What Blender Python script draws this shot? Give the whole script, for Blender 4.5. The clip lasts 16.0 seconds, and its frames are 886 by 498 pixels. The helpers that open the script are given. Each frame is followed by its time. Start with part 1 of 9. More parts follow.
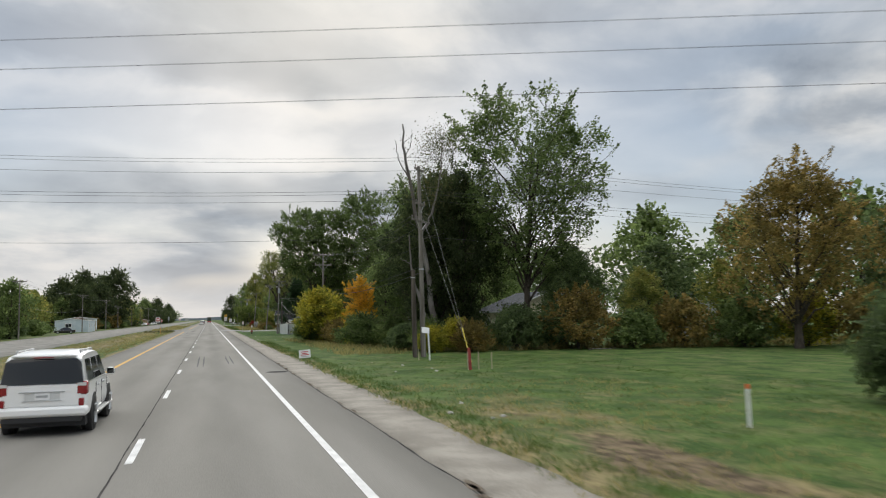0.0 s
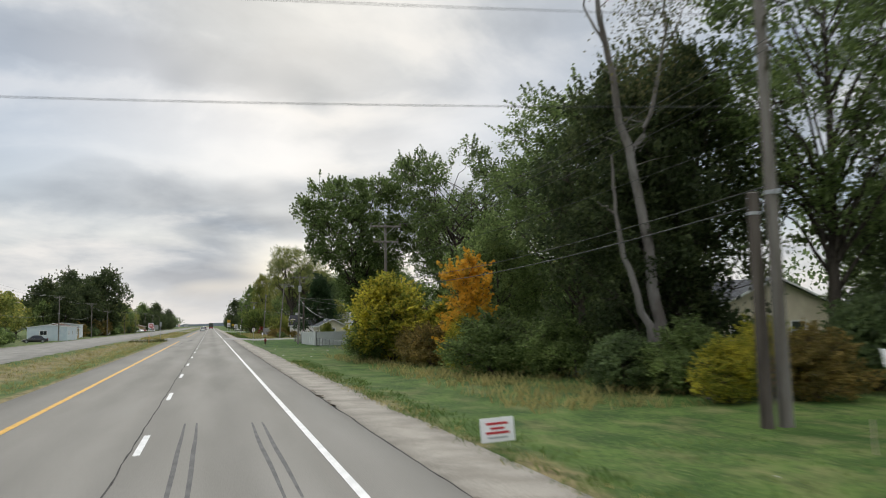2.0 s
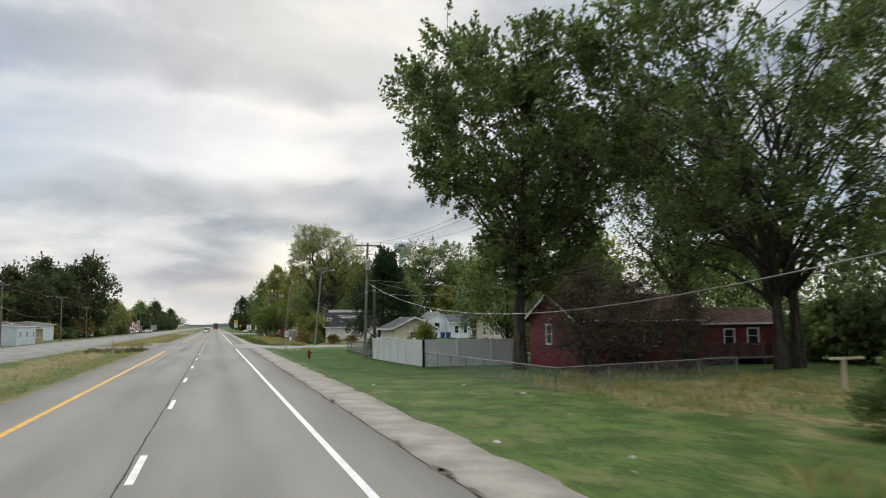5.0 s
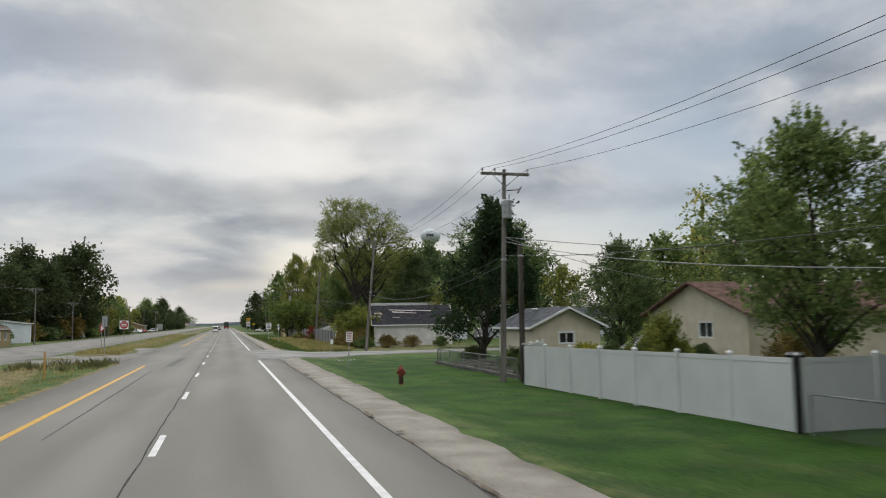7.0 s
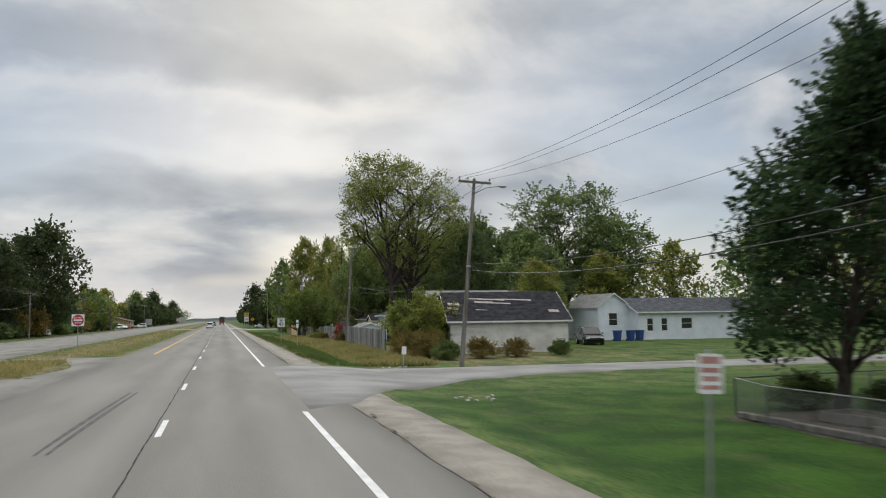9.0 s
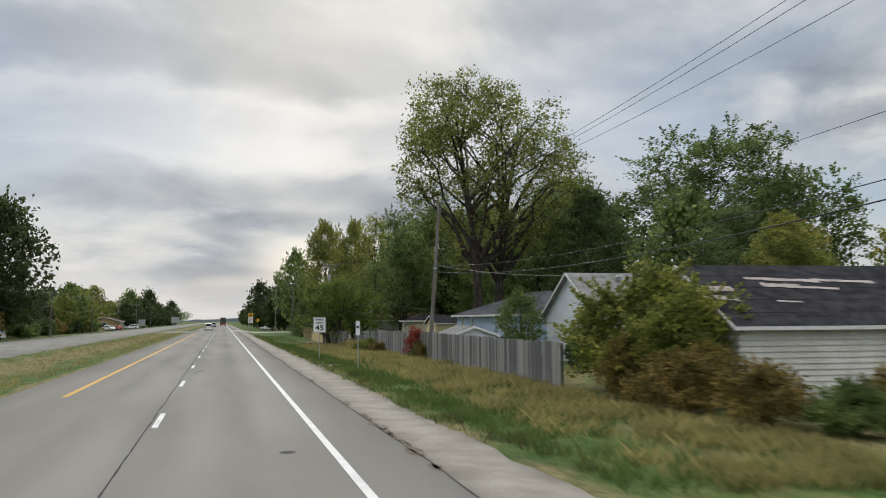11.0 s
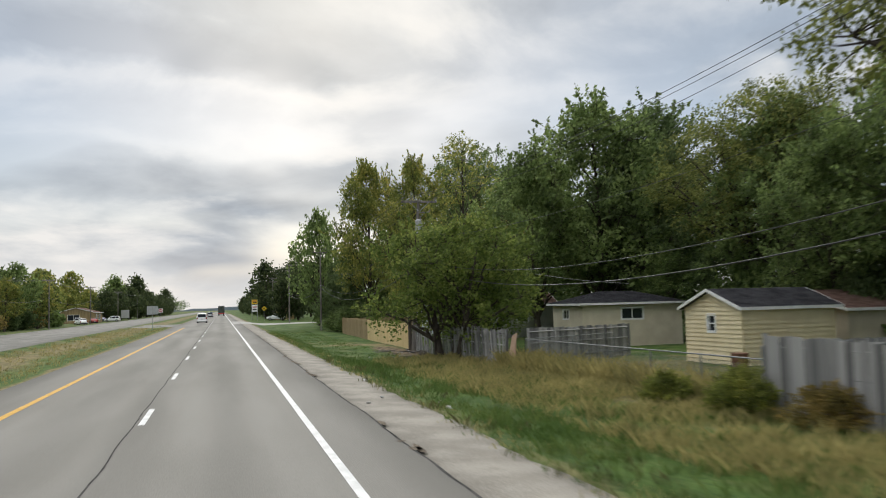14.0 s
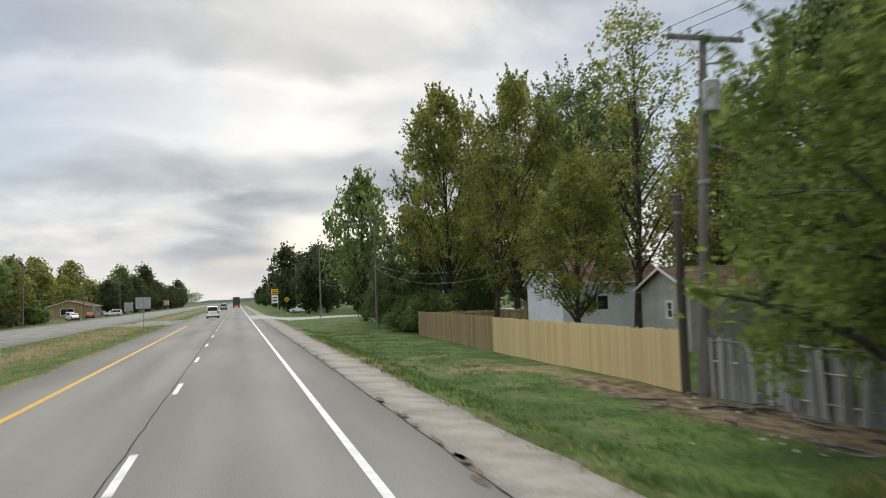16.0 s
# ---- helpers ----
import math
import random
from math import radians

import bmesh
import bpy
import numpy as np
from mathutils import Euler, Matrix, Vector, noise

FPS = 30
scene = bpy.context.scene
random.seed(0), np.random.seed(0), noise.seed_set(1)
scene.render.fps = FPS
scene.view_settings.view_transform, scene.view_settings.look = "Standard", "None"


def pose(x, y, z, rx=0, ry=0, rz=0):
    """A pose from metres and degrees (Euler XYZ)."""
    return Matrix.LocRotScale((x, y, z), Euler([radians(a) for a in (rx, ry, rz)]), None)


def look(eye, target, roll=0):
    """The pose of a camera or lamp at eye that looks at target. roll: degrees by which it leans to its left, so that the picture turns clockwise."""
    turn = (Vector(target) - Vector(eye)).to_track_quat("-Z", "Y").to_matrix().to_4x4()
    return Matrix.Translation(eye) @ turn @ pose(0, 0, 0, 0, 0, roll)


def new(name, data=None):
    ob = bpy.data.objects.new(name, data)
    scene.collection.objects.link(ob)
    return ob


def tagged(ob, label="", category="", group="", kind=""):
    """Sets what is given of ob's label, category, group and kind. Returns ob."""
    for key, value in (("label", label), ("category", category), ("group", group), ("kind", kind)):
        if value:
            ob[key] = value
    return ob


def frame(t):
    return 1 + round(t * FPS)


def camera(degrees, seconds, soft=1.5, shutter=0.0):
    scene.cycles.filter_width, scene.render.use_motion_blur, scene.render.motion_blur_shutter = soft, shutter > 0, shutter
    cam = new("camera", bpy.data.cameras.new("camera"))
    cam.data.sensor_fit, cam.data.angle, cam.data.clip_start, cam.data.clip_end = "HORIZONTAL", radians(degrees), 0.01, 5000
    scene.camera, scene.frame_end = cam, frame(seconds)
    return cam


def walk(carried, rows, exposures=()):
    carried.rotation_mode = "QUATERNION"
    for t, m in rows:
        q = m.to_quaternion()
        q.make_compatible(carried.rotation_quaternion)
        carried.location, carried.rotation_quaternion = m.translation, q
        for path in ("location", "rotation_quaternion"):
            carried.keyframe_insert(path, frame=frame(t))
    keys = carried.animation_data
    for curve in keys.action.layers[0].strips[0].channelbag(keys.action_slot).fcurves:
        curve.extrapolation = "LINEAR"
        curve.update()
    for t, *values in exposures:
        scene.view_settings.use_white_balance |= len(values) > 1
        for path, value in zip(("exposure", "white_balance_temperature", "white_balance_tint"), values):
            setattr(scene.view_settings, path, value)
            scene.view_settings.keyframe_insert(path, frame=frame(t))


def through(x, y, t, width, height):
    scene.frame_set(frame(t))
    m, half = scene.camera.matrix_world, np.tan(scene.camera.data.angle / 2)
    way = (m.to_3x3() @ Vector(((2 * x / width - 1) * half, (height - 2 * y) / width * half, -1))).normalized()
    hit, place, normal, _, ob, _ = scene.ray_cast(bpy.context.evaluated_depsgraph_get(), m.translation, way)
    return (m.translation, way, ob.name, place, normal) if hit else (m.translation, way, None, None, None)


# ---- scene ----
cam = camera(58.26, 16.0, soft=1.0, shutter=0.35)
PATH = [
    (0, (-0.489, -0.431, 2.529), (5.153, 18.683, 4.201), -0.90),
    (0.5, (-0.462, 8.196, 2.526), (5.127, 27.317, 4.301), -0.92),
    (1, (-0.432, 16.881, 2.546), (5.144, 35.999, 4.395), -1.20),
    (1.5, (-0.449, 25.462, 2.552), (5.156, 44.574, 4.367), -1.32),
    (2, (-0.442, 34.425, 2.543), (5.158, 53.539, 4.355), -0.98),
    (2.5, (-0.463, 43.177, 2.522), (5.178, 62.281, 4.315), -1.03),
    (3, (-0.487, 51.818, 2.519), (5.170, 70.918, 4.306), -1.02),
    (3.5, (-0.480, 60.345, 2.534), (5.127, 79.456, 4.348), -0.91),
    (4, (-0.470, 68.976, 2.524), (5.090, 88.098, 4.378), -0.87),
    (4.5, (-0.492, 77.569, 2.522), (5.013, 96.704, 4.395), -0.80),
    (5, (-0.538, 86.306, 2.528), (4.954, 105.446, 4.396), -0.60),
    (5.2, (-0.551, 89.785, 2.525), (4.905, 108.933, 4.422), -0.60),
    (7.3, (-0.484, 125.534, 2.487), (4.751, 144.752, 4.289), -1.00),
    (7.5, (-0.483, 128.971, 2.492), (4.753, 148.187, 4.310), -1.10),
    (8, (-0.529, 137.546, 2.516), (4.770, 156.748, 4.304), -1.17),
    (8.5, (-0.556, 145.903, 2.559), (4.795, 165.095, 4.303), -1.03),
    (8.7, (-0.538, 149.326, 2.564), (4.833, 168.516, 4.269), -0.88),
    (10.8, (-0.354, 186.444, 2.494), (4.977, 205.647, 4.178), -0.52),
    (11, (-0.333, 189.916, 2.494), (4.988, 209.114, 4.256), -0.40),
    (11.5, (-0.280, 198.405, 2.497), (5.018, 217.608, 4.285), -0.31),
    (12, (-0.268, 206.888, 2.510), (5.028, 226.094, 4.262), -0.32),
    (12.5, (-0.273, 215.324, 2.520), (5.045, 234.529, 4.217), -0.42),
    (13, (-0.213, 223.448, 2.518), (5.146, 242.652, 4.102), -0.85),
    (13.5, (-0.131, 231.490, 2.533), (5.245, 250.692, 4.068), -1.11),
    (14, (-0.080, 239.443, 2.557), (5.305, 258.655, 3.936), -1.45),
    (14.5, (-0.144, 247.061, 2.546), (5.172, 266.303, 3.768), -1.60),
    (15, (-0.154, 255.141, 2.532), (5.071, 274.413, 3.659), -1.51),
    (15.5, (-0.120, 263.257, 2.541), (5.012, 282.555, 3.661), -1.78),
    (16, (-0.092, 271.489, 2.572), (4.969, 290.805, 3.696), -2.00),
]
EXPOSURES = [(0, -0.08), (2, 0.0), (5, 0.03), (7.3, -0.22), (8.7, -0.16), (11, -0.12), (12.5, -0.04), (14, 0.06), (16, 0.06)]
walk(cam, [(t, look(e, g, r)) for t, e, g, r in PATH], EXPOSURES)


# ---- light: a bright overcast autumn sky, the sun veiled ahead ----
SUN_ELEV, SUN_AZ = radians(25), radians(7)      # azimuth to the right of the road's heading


def build_world():
    w = bpy.data.worlds.new("sky")
    scene.world = w
    w.use_nodes = True
    nt = w.node_tree
    nt.nodes.clear()
    N, L = nt.nodes.new, nt.links.new

    def math_(op, a, b=None, clamp=False):
        n = N("ShaderNodeMath")
        n.operation, n.use_clamp = op, clamp
        for i, v in enumerate((a, b)):
            if v is None:
                continue
            if isinstance(v, (int, float)):
                n.inputs[i].default_value = v
            else:
                L(v, n.inputs[i])
        return n.outputs[0]

    def ramp(fac, stops):
        n = N("ShaderNodeValToRGB")
        L(fac, n.inputs[0])
        e = n.color_ramp.elements
        while len(e) < len(stops):
            e.new(0.5)
        for k, (p, c) in zip(e, stops):
            k.position, k.color = p, (*c, 1)
        return n.outputs[0]

    def mix(fac, a, b, blend="MIX"):
        n = N("ShaderNodeMix")
        n.data_type, n.blend_type = "RGBA", blend
        for s, v in ((n.inputs[0], fac), (n.inputs[6], a), (n.inputs[7], b)):
            if isinstance(v, (int, float)):
                s.default_value = v
            elif isinstance(v, tuple):
                s.default_value = (*v, 1)
            else:
                L(v, s)
        return n.outputs[2]

    co = N("ShaderNodeTexCoord")
    sep = N("ShaderNodeSeparateXYZ")
    L(co.outputs["Generated"], sep.inputs[0])
    x, y, z = sep.outputs
    # clouds lie in rolls: stretched along the horizon, and finer towards it
    up = math_("LOGARITHM", math_("ADD", math_("MAXIMUM", z, 0.0), 0.13), 2.718)
    plane = N("ShaderNodeCombineXYZ")
    L(x, plane.inputs[0])
    L(y, plane.inputs[1])
    L(math_("MULTIPLY", up, 0.75), plane.inputs[2])

    def noise_(scale, detail, rough, off, dist=0.0):
        m = N("ShaderNodeMapping")
        L(plane.outputs[0], m.inputs[0])
        m.inputs[1].default_value = off
        n = N("ShaderNodeTexNoise")
        L(m.outputs[0], n.inputs[0])
        n.inputs["Scale"].default_value, n.inputs["Detail"].default_value = scale, detail
        n.inputs["Roughness"].default_value, n.inputs["Distortion"].default_value = rough, dist
        return n.outputs[0]

    big = noise_(1.6, 3, 0.5, CLOUD_A, dist=0.2)
    mid = noise_(4.6, 6, 0.55, CLOUD_B, dist=0.35)
    # long rolls of cloud lying across the view, their height above the horizon wandering
    wander = math_("ADD", z, math_("MULTIPLY", math_("SUBTRACT", noise_(1.7, 2, 0.5, CLOUD_D), 0.5), 0.07))
    wander = math_("ADD", wander, math_("MULTIPLY", math_("SUBTRACT", noise_(9.0, 5, 0.55, CLOUD_B), 0.5), 0.075))
    rolls = ramp(wander, [(k, (v, v, v)) for k, v in ((0.03, 0.35), (0.06, 0.55), (0.088, 0.10), (0.115, 0.45), (0.140, 0.85), (0.165, 0.60), (0.192, 0.05), (0.222, 0.62),
                                                     (0.252, 0.02), (0.284, 0.98), (0.312, 0.80), (0.345, 0.35), (0.40, 0.62), (0.50, 0.40))])
    # the rolls merge into an even grey sheet to the right of the road
    even = ramp(x, [(0.10, (1, 1, 1)), (0.28, (0.40, 0.40, 0.40))])
    rolls = math_("MULTIPLY", math_("SUBTRACT", rolls, 0.50), math_("MULTIPLY", even, 0.24))
    rolls = math_("ADD", rolls, math_("MULTIPLY", math_("SUBTRACT", even, 1.0), 0.035))
    thick = math_("ADD", math_("MULTIPLY", big, 0.42), math_("MULTIPLY", mid, 0.58))
    thick = math_("ADD", thick, rolls)
    cloud = ramp(thick, [(0.40, (0.86, 0.84, 0.81)), (0.46, (0.685, 0.695, 0.70)), (0.53, (0.437, 0.475, 0.52)),
                         (0.62, (0.28, 0.315, 0.365))])
    # thin places, where the blue shows through
    thin = ramp(noise_(2.4, 3, 0.5, CLOUD_C), [(0.37, (0, 0, 0)), (0.51, (1, 1, 1))])
    low = ramp(z, [(0.01, (0.2, 0.2, 0.2)), (0.06, (1, 1, 1)), (0.22, (0.9, 0.9, 0.9)), (0.42, (0.1, 0.1, 0.1))])
    nishita = N("ShaderNodeTexSky")
    nishita.sky_type, nishita.sun_disc = "NISHITA", False
    nishita.sun_elevation, nishita.sun_rotation = SUN_ELEV, SUN_AZ
    blue = mix(1.0, nishita.outputs[0], (0.085, 0.085, 0.085), "MULTIPLY")
    sky = mix(math_("MULTIPLY", math_("MULTIPLY", thin, low), 0.9), cloud, mix(0.55, blue, (0.36, 0.47, 0.62)))
    # the veiled sun brightens the cloud round it, and the far horizon is pale
    dot = N("ShaderNodeVectorMath")
    dot.operation = "DOT_PRODUCT"
    L(co.outputs["Generated"], dot.inputs[0])
    dot.inputs[1].default_value = (math.sin(SUN_AZ) * math.cos(SUN_ELEV), math.cos(SUN_AZ) * math.cos(SUN_ELEV), math.sin(SUN_ELEV))
    veil = ramp(dot.outputs["Value"], [(0.935, (0, 0, 0)), (0.975, (0.2, 0.2, 0.2)), (0.993, (0.72, 0.72, 0.72)), (1.0, (1, 1, 1))])
    sky = mix(math_("MULTIPLY", veil, 0.62), sky, (0.97, 0.93, 0.84))
    rim = ramp(z, [(0.0, (1, 1, 1)), (0.05, (0.55, 0.55, 0.55)), (0.11, (0, 0, 0))])
    sky = mix(math_("MULTIPLY", rim, 0.8), sky, (0.79, 0.765, 0.74))
    # an overcast sky is brightest overhead
    zenith = N("ShaderNodeMapRange")
    L(z, zenith.inputs[0])
    zenith.inputs[1].default_value, zenith.inputs[2].default_value, zenith.inputs[3].default_value, zenith.inputs[4].default_value = 0.36, 0.95, 1.0, ZENITH
    bg = N("ShaderNodeBackground")
    L(sky, bg.inputs[0])
    L(math_("MULTIPLY", zenith.outputs[0], SKY_STRENGTH), bg.inputs[1])
    out = N("ShaderNodeOutputWorld")
    L(bg.outputs[0], out.inputs[0])


CLOUD_A, CLOUD_B, CLOUD_C, CLOUD_D = (3.1, 1.7, 0.2), (0.4, 5.2, 1.1), (7.3, 2.9, 0.6), (2.2, 8.1, 0.9)
SKY_STRENGTH, ZENITH = 1.0, 2.6
build_world()
sun = new("sun", bpy.data.lights.new("sun", "SUN"))
sun.data.energy, sun.data.angle, sun.data.color = 1.0, radians(24), (0.96, 0.96, 0.91)
sun.matrix_basis = look((0, 0, 50), (-math.sin(SUN_AZ), -math.cos(SUN_AZ), 50 - math.tan(SUN_ELEV)))


# ---- materials ----
def mat(name, c1, c2=None, scale=4.0, fine=40.0, rough=0.85, bump=0.15, metal=0.0, island=0.0, rand=0.0,
        clear=0.0, stretch=(1, 1, 1), contrast=(0.35, 0.65), fleck=0.25, spec=None):
    """A surface whose colour wanders from c1 to c2 in broad stains and in fine grain, with relief from the grain."""
    m = bpy.data.materials.new(name)
    m.use_nodes = True
    nt = m.node_tree
    b = nt.nodes["Principled BSDF"]
    N, L = nt.nodes.new, nt.links.new
    co = N("ShaderNodeTexCoord")
    mp = N("ShaderNodeMapping")
    mp.inputs["Scale"].default_value = stretch
    L(co.outputs["Object"], mp.inputs[0])
    n1, n2 = N("ShaderNodeTexNoise"), N("ShaderNodeTexNoise")
    for n, s, d in ((n1, scale, 4), (n2, fine, 3)):
        L(mp.outputs[0], n.inputs["Vector"])
        n.inputs["Scale"].default_value, n.inputs["Detail"].default_value = s, d
    r = N("ShaderNodeValToRGB")
    r.color_ramp.elements[0].position, r.color_ramp.elements[1].position = contrast
    r.color_ramp.elements[0].color, r.color_ramp.elements[1].color = (*c1, 1), (*(c2 or c1), 1)
    add = N("ShaderNodeMath")
    add.operation = "MULTIPLY_ADD"
    L(n2.outputs[0], add.inputs[0])
    add.inputs[1].default_value = fleck
    sub = N("ShaderNodeMath")
    sub.operation = "SUBTRACT"
    L(n1.outputs[0], sub.inputs[0])
    sub.inputs[1].default_value = fleck / 2
    L(sub.outputs[0], add.inputs[2])
    fac = add.outputs[0]
    for amount, node, sock in ((island, "ShaderNodeNewGeometry", "Random Per Island"), (rand, "ShaderNodeObjectInfo", "Random")):
        if amount:
            src = N(node)
            k = N("ShaderNodeMath")
            k.operation = "MULTIPLY_ADD"
            L(src.outputs[sock], k.inputs[0])
            k.inputs[1].default_value = amount
            s2 = N("ShaderNodeMath")
            s2.operation = "SUBTRACT"
            L(fac, s2.inputs[0])
            s2.inputs[1].default_value = amount / 2
            L(s2.outputs[0], k.inputs[2])
            fac = k.outputs[0]
    L(fac, r.inputs[0])
    L(r.outputs[0], b.inputs["Base Color"])
    b.inputs["Roughness"].default_value, b.inputs["Metallic"].default_value = rough, metal
    b.inputs["Coat Weight"].default_value = clear
    b.inputs["Specular IOR Level"].default_value = spec if spec is not None else (0.15 if rough >= 0.85 else 0.4)
    if bump:
        bm_ = N("ShaderNodeBump")
        bm_.inputs["Strength"].default_value, bm_.inputs["Distance"].default_value = bump, 0.02
        L(n2.outputs[0], bm_.inputs["Height"])
        L(bm_.outputs[0], b.inputs["Normal"])
    return m


def leaf_mat(name, stops, through=0.58):
    """Leaves: each its own shade along the stops, letting some light through."""
    m = bpy.data.materials.new(name)
    m.use_nodes = True
    nt = m.node_tree
    nt.nodes.clear()
    N, L = nt.nodes.new, nt.links.new
    geo = N("ShaderNodeNewGeometry")
    co = N("ShaderNodeTexCoord")
    n = N("ShaderNodeTexNoise")
    L(co.outputs["Object"], n.inputs["Vector"])
    n.inputs["Scale"].default_value, n.inputs["Detail"].default_value = 0.45, 2
    a = N("ShaderNodeMath")
    a.operation = "MULTIPLY_ADD"
    L(geo.outputs["Random Per Island"], a.inputs[0])
    a.inputs[1].default_value = 0.5
    s = N("ShaderNodeMath")
    s.operation = "MULTIPLY_ADD"
    L(n.outputs[0], s.inputs[0])
    s.inputs[1].default_value, s.inputs[2].default_value = 1.3, -0.42
    L(s.outputs[0], a.inputs[2])
    r = N("ShaderNodeValToRGB")
    L(a.outputs[0], r.inputs[0])
    e = r.color_ramp.elements
    while len(e) < len(stops):
        e.new(0.5)
    for i, (k, c) in enumerate(zip(e, stops)):
        k.position, k.color = i / (len(stops) - 1), (*c, 1)
    d, tr, mx, out = N("ShaderNodeBsdfPrincipled"), N("ShaderNodeBsdfTranslucent"), N("ShaderNodeMixShader"), N("ShaderNodeOutputMaterial")
    d.inputs["Roughness"].default_value = 0.6
    d.inputs["Specular IOR Level"].default_value = 0.25
    L(r.outputs[0], d.inputs["Base Color"])
    L(r.outputs[0], tr.inputs[0])
    mx.inputs[0].default_value = through
    L(d.outputs[0], mx.inputs[1])
    L(tr.outputs[0], mx.inputs[2])
    L(mx.outputs[0], out.inputs[0])
    return m


def plain(name, c, rough=0.5, metal=0.0, clear=0.0, emit=0.0):
    m = bpy.data.materials.new(name)
    m.use_nodes = True
    b = m.node_tree.nodes["Principled BSDF"]
    b.inputs["Base Color"].default_value = (*c, 1)
    b.inputs["Roughness"].default_value, b.inputs["Metallic"].default_value, b.inputs["Coat Weight"].default_value = rough, metal, clear
    if emit:
        b.inputs["Emission Color"].default_value, b.inputs["Emission Strength"].default_value = (*c, 1), emit
    return m


def ground_mat():
    """Turf: green where mown, straw where tall and dry, bare in patches; the mesh's 'dry' value says how dry it is."""
    m = mat("turf", (0.033, 0.070, 0.016), (0.088, 0.140, 0.034), scale=0.5, fine=9, rough=0.95, bump=0.6, fleck=0.8)
    nt = m.node_tree
    N, L = nt.nodes.new, nt.links.new
    b = nt.nodes["Principled BSDF"]
    b.inputs["Specular IOR Level"].default_value = 0.1
    green = b.inputs["Base Color"].links[0].from_socket
    at = N("ShaderNodeAttribute")
    at.attribute_name = "dry"
    co = N("ShaderNodeTexCoord")
    mp = N("ShaderNodeMapping")
    mp.inputs["Scale"].default_value = (1.0, 0.45, 1)
    L(co.outputs["Object"], mp.inputs[0])
    n = N("ShaderNodeTexNoise")
    L(mp.outputs[0], n.inputs["Vector"])
    n.inputs["Scale"].default_value, n.inputs["Detail"].default_value, n.inputs["Roughness"].default_value = 0.6, 6, 0.65
    k = N("ShaderNodeMath")
    k.operation = "ADD"
    L(n.outputs[0], k.inputs[0])
    L(at.outputs["Fac"], k.inputs[1])
    r = N("ShaderNodeValToRGB")
    L(k.outputs[0], r.inputs[0])
    r.color_ramp.elements[0].position, r.color_ramp.elements[1].position = 0.78, 1.25
    straw = N("ShaderNodeValToRGB")
    n3 = N("ShaderNodeTexNoise")
    L(mp.outputs[0], n3.inputs["Vector"])
    n3.inputs["Scale"].default_value, n3.inputs["Detail"].default_value = 3.5, 5
    L(n3.outputs[0], straw.inputs[0])
    straw.color_ramp.elements[0].position, straw.color_ramp.elements[0].color = 0.3, (0.11, 0.090, 0.048, 1)
    straw.color_ramp.elements[1].position, straw.color_ramp.elements[1].color = 0.7, (0.28, 0.228, 0.115, 1)
    mx = N("ShaderNodeMix")
    mx.data_type = "RGBA"
    L(r.outputs[0], mx.inputs[0])
    lush = N("ShaderNodeMapRange")
    L(at.outputs["Fac"], lush.inputs[0])
    for k, v in enumerate((-0.4, 0.0, 1.0, 0.0)):
        lush.inputs[1 + k].default_value = v
    deep = N("ShaderNodeMix")
    deep.data_type, deep.blend_type = "RGBA", "MULTIPLY"
    L(green, deep.inputs[6])
    deep.inputs[7].default_value = (0.42, 0.66, 0.30, 1)
    L(lush.outputs[0], deep.inputs[0])
    L(deep.outputs[2], mx.inputs[6])
    L(straw.outputs[0], mx.inputs[7])
    # withered drifts in the green, and darker tufts, both drawn out along the mower's way
    def streak(scale, lo, hi, colour, amount, src):
        k = N("ShaderNodeTexNoise")
        m2 = N("ShaderNodeMapping")
        m2.inputs["Scale"].default_value, m2.inputs["Rotation"].default_value = (1.0, 0.55, 1.0), (0, 0, 0.35)
        L(co.outputs["Object"], m2.inputs[0])
        L(m2.outputs[0], k.inputs["Vector"])
        k.inputs["Scale"].default_value, k.inputs["Detail"].default_value, k.inputs["Roughness"].default_value = scale, 5, 0.6
        rr = N("ShaderNodeMapRange")
        L(k.outputs[0], rr.inputs[0])
        for i, v in enumerate((lo, hi, 0.0, amount)):
            rr.inputs[1 + i].default_value = v
        grown = N("ShaderNodeMapRange")
        L(at.outputs["Fac"], grown.inputs[0])
        for i, v in enumerate((-0.35, 0.15, 0.30, 1.0)):
            grown.inputs[1 + i].default_value = v
        both = N("ShaderNodeMath")
        both.operation = "MULTIPLY"
        L(rr.outputs[0], both.inputs[0])
        L(grown.outputs[0], both.inputs[1])
        x2 = N("ShaderNodeMix")
        x2.data_type = "RGBA"
        L(both.outputs[0], x2.inputs[0])
        L(src, x2.inputs[6])
        x2.inputs[7].default_value = (*colour, 1)
        return x2.outputs[2]

    top = streak(0.8, 0.50, 0.70, (0.20, 0.185, 0.085), 0.55, mx.outputs[2])
    top = streak(2.6, 0.52, 0.64, (0.036, 0.062, 0.018), 0.55, top)
    top = streak(9.0, 0.58, 0.70, (0.25, 0.23, 0.12), 0.35, top)
    # bare earth and dead leaves
    bare = N("ShaderNodeAttribute")
    bare.attribute_name = "bare"
    ragged = N("ShaderNodeMath")
    ragged.operation = "ADD"
    L(bare.outputs["Fac"], ragged.inputs[0])
    L(n.outputs[0], ragged.inputs[1])
    edge = N("ShaderNodeMapRange")
    L(ragged.outputs[0], edge.inputs[0])
    for i, v in enumerate((0.95, 1.15, 0.0, 0.9)):
        edge.inputs[1 + i].default_value = v
    earth = N("ShaderNodeValToRGB")
    L(n3.outputs[0], earth.inputs[0])
    earth.color_ramp.elements[0].position, earth.color_ramp.elements[0].color = 0.36, (0.060, 0.042, 0.029, 1)
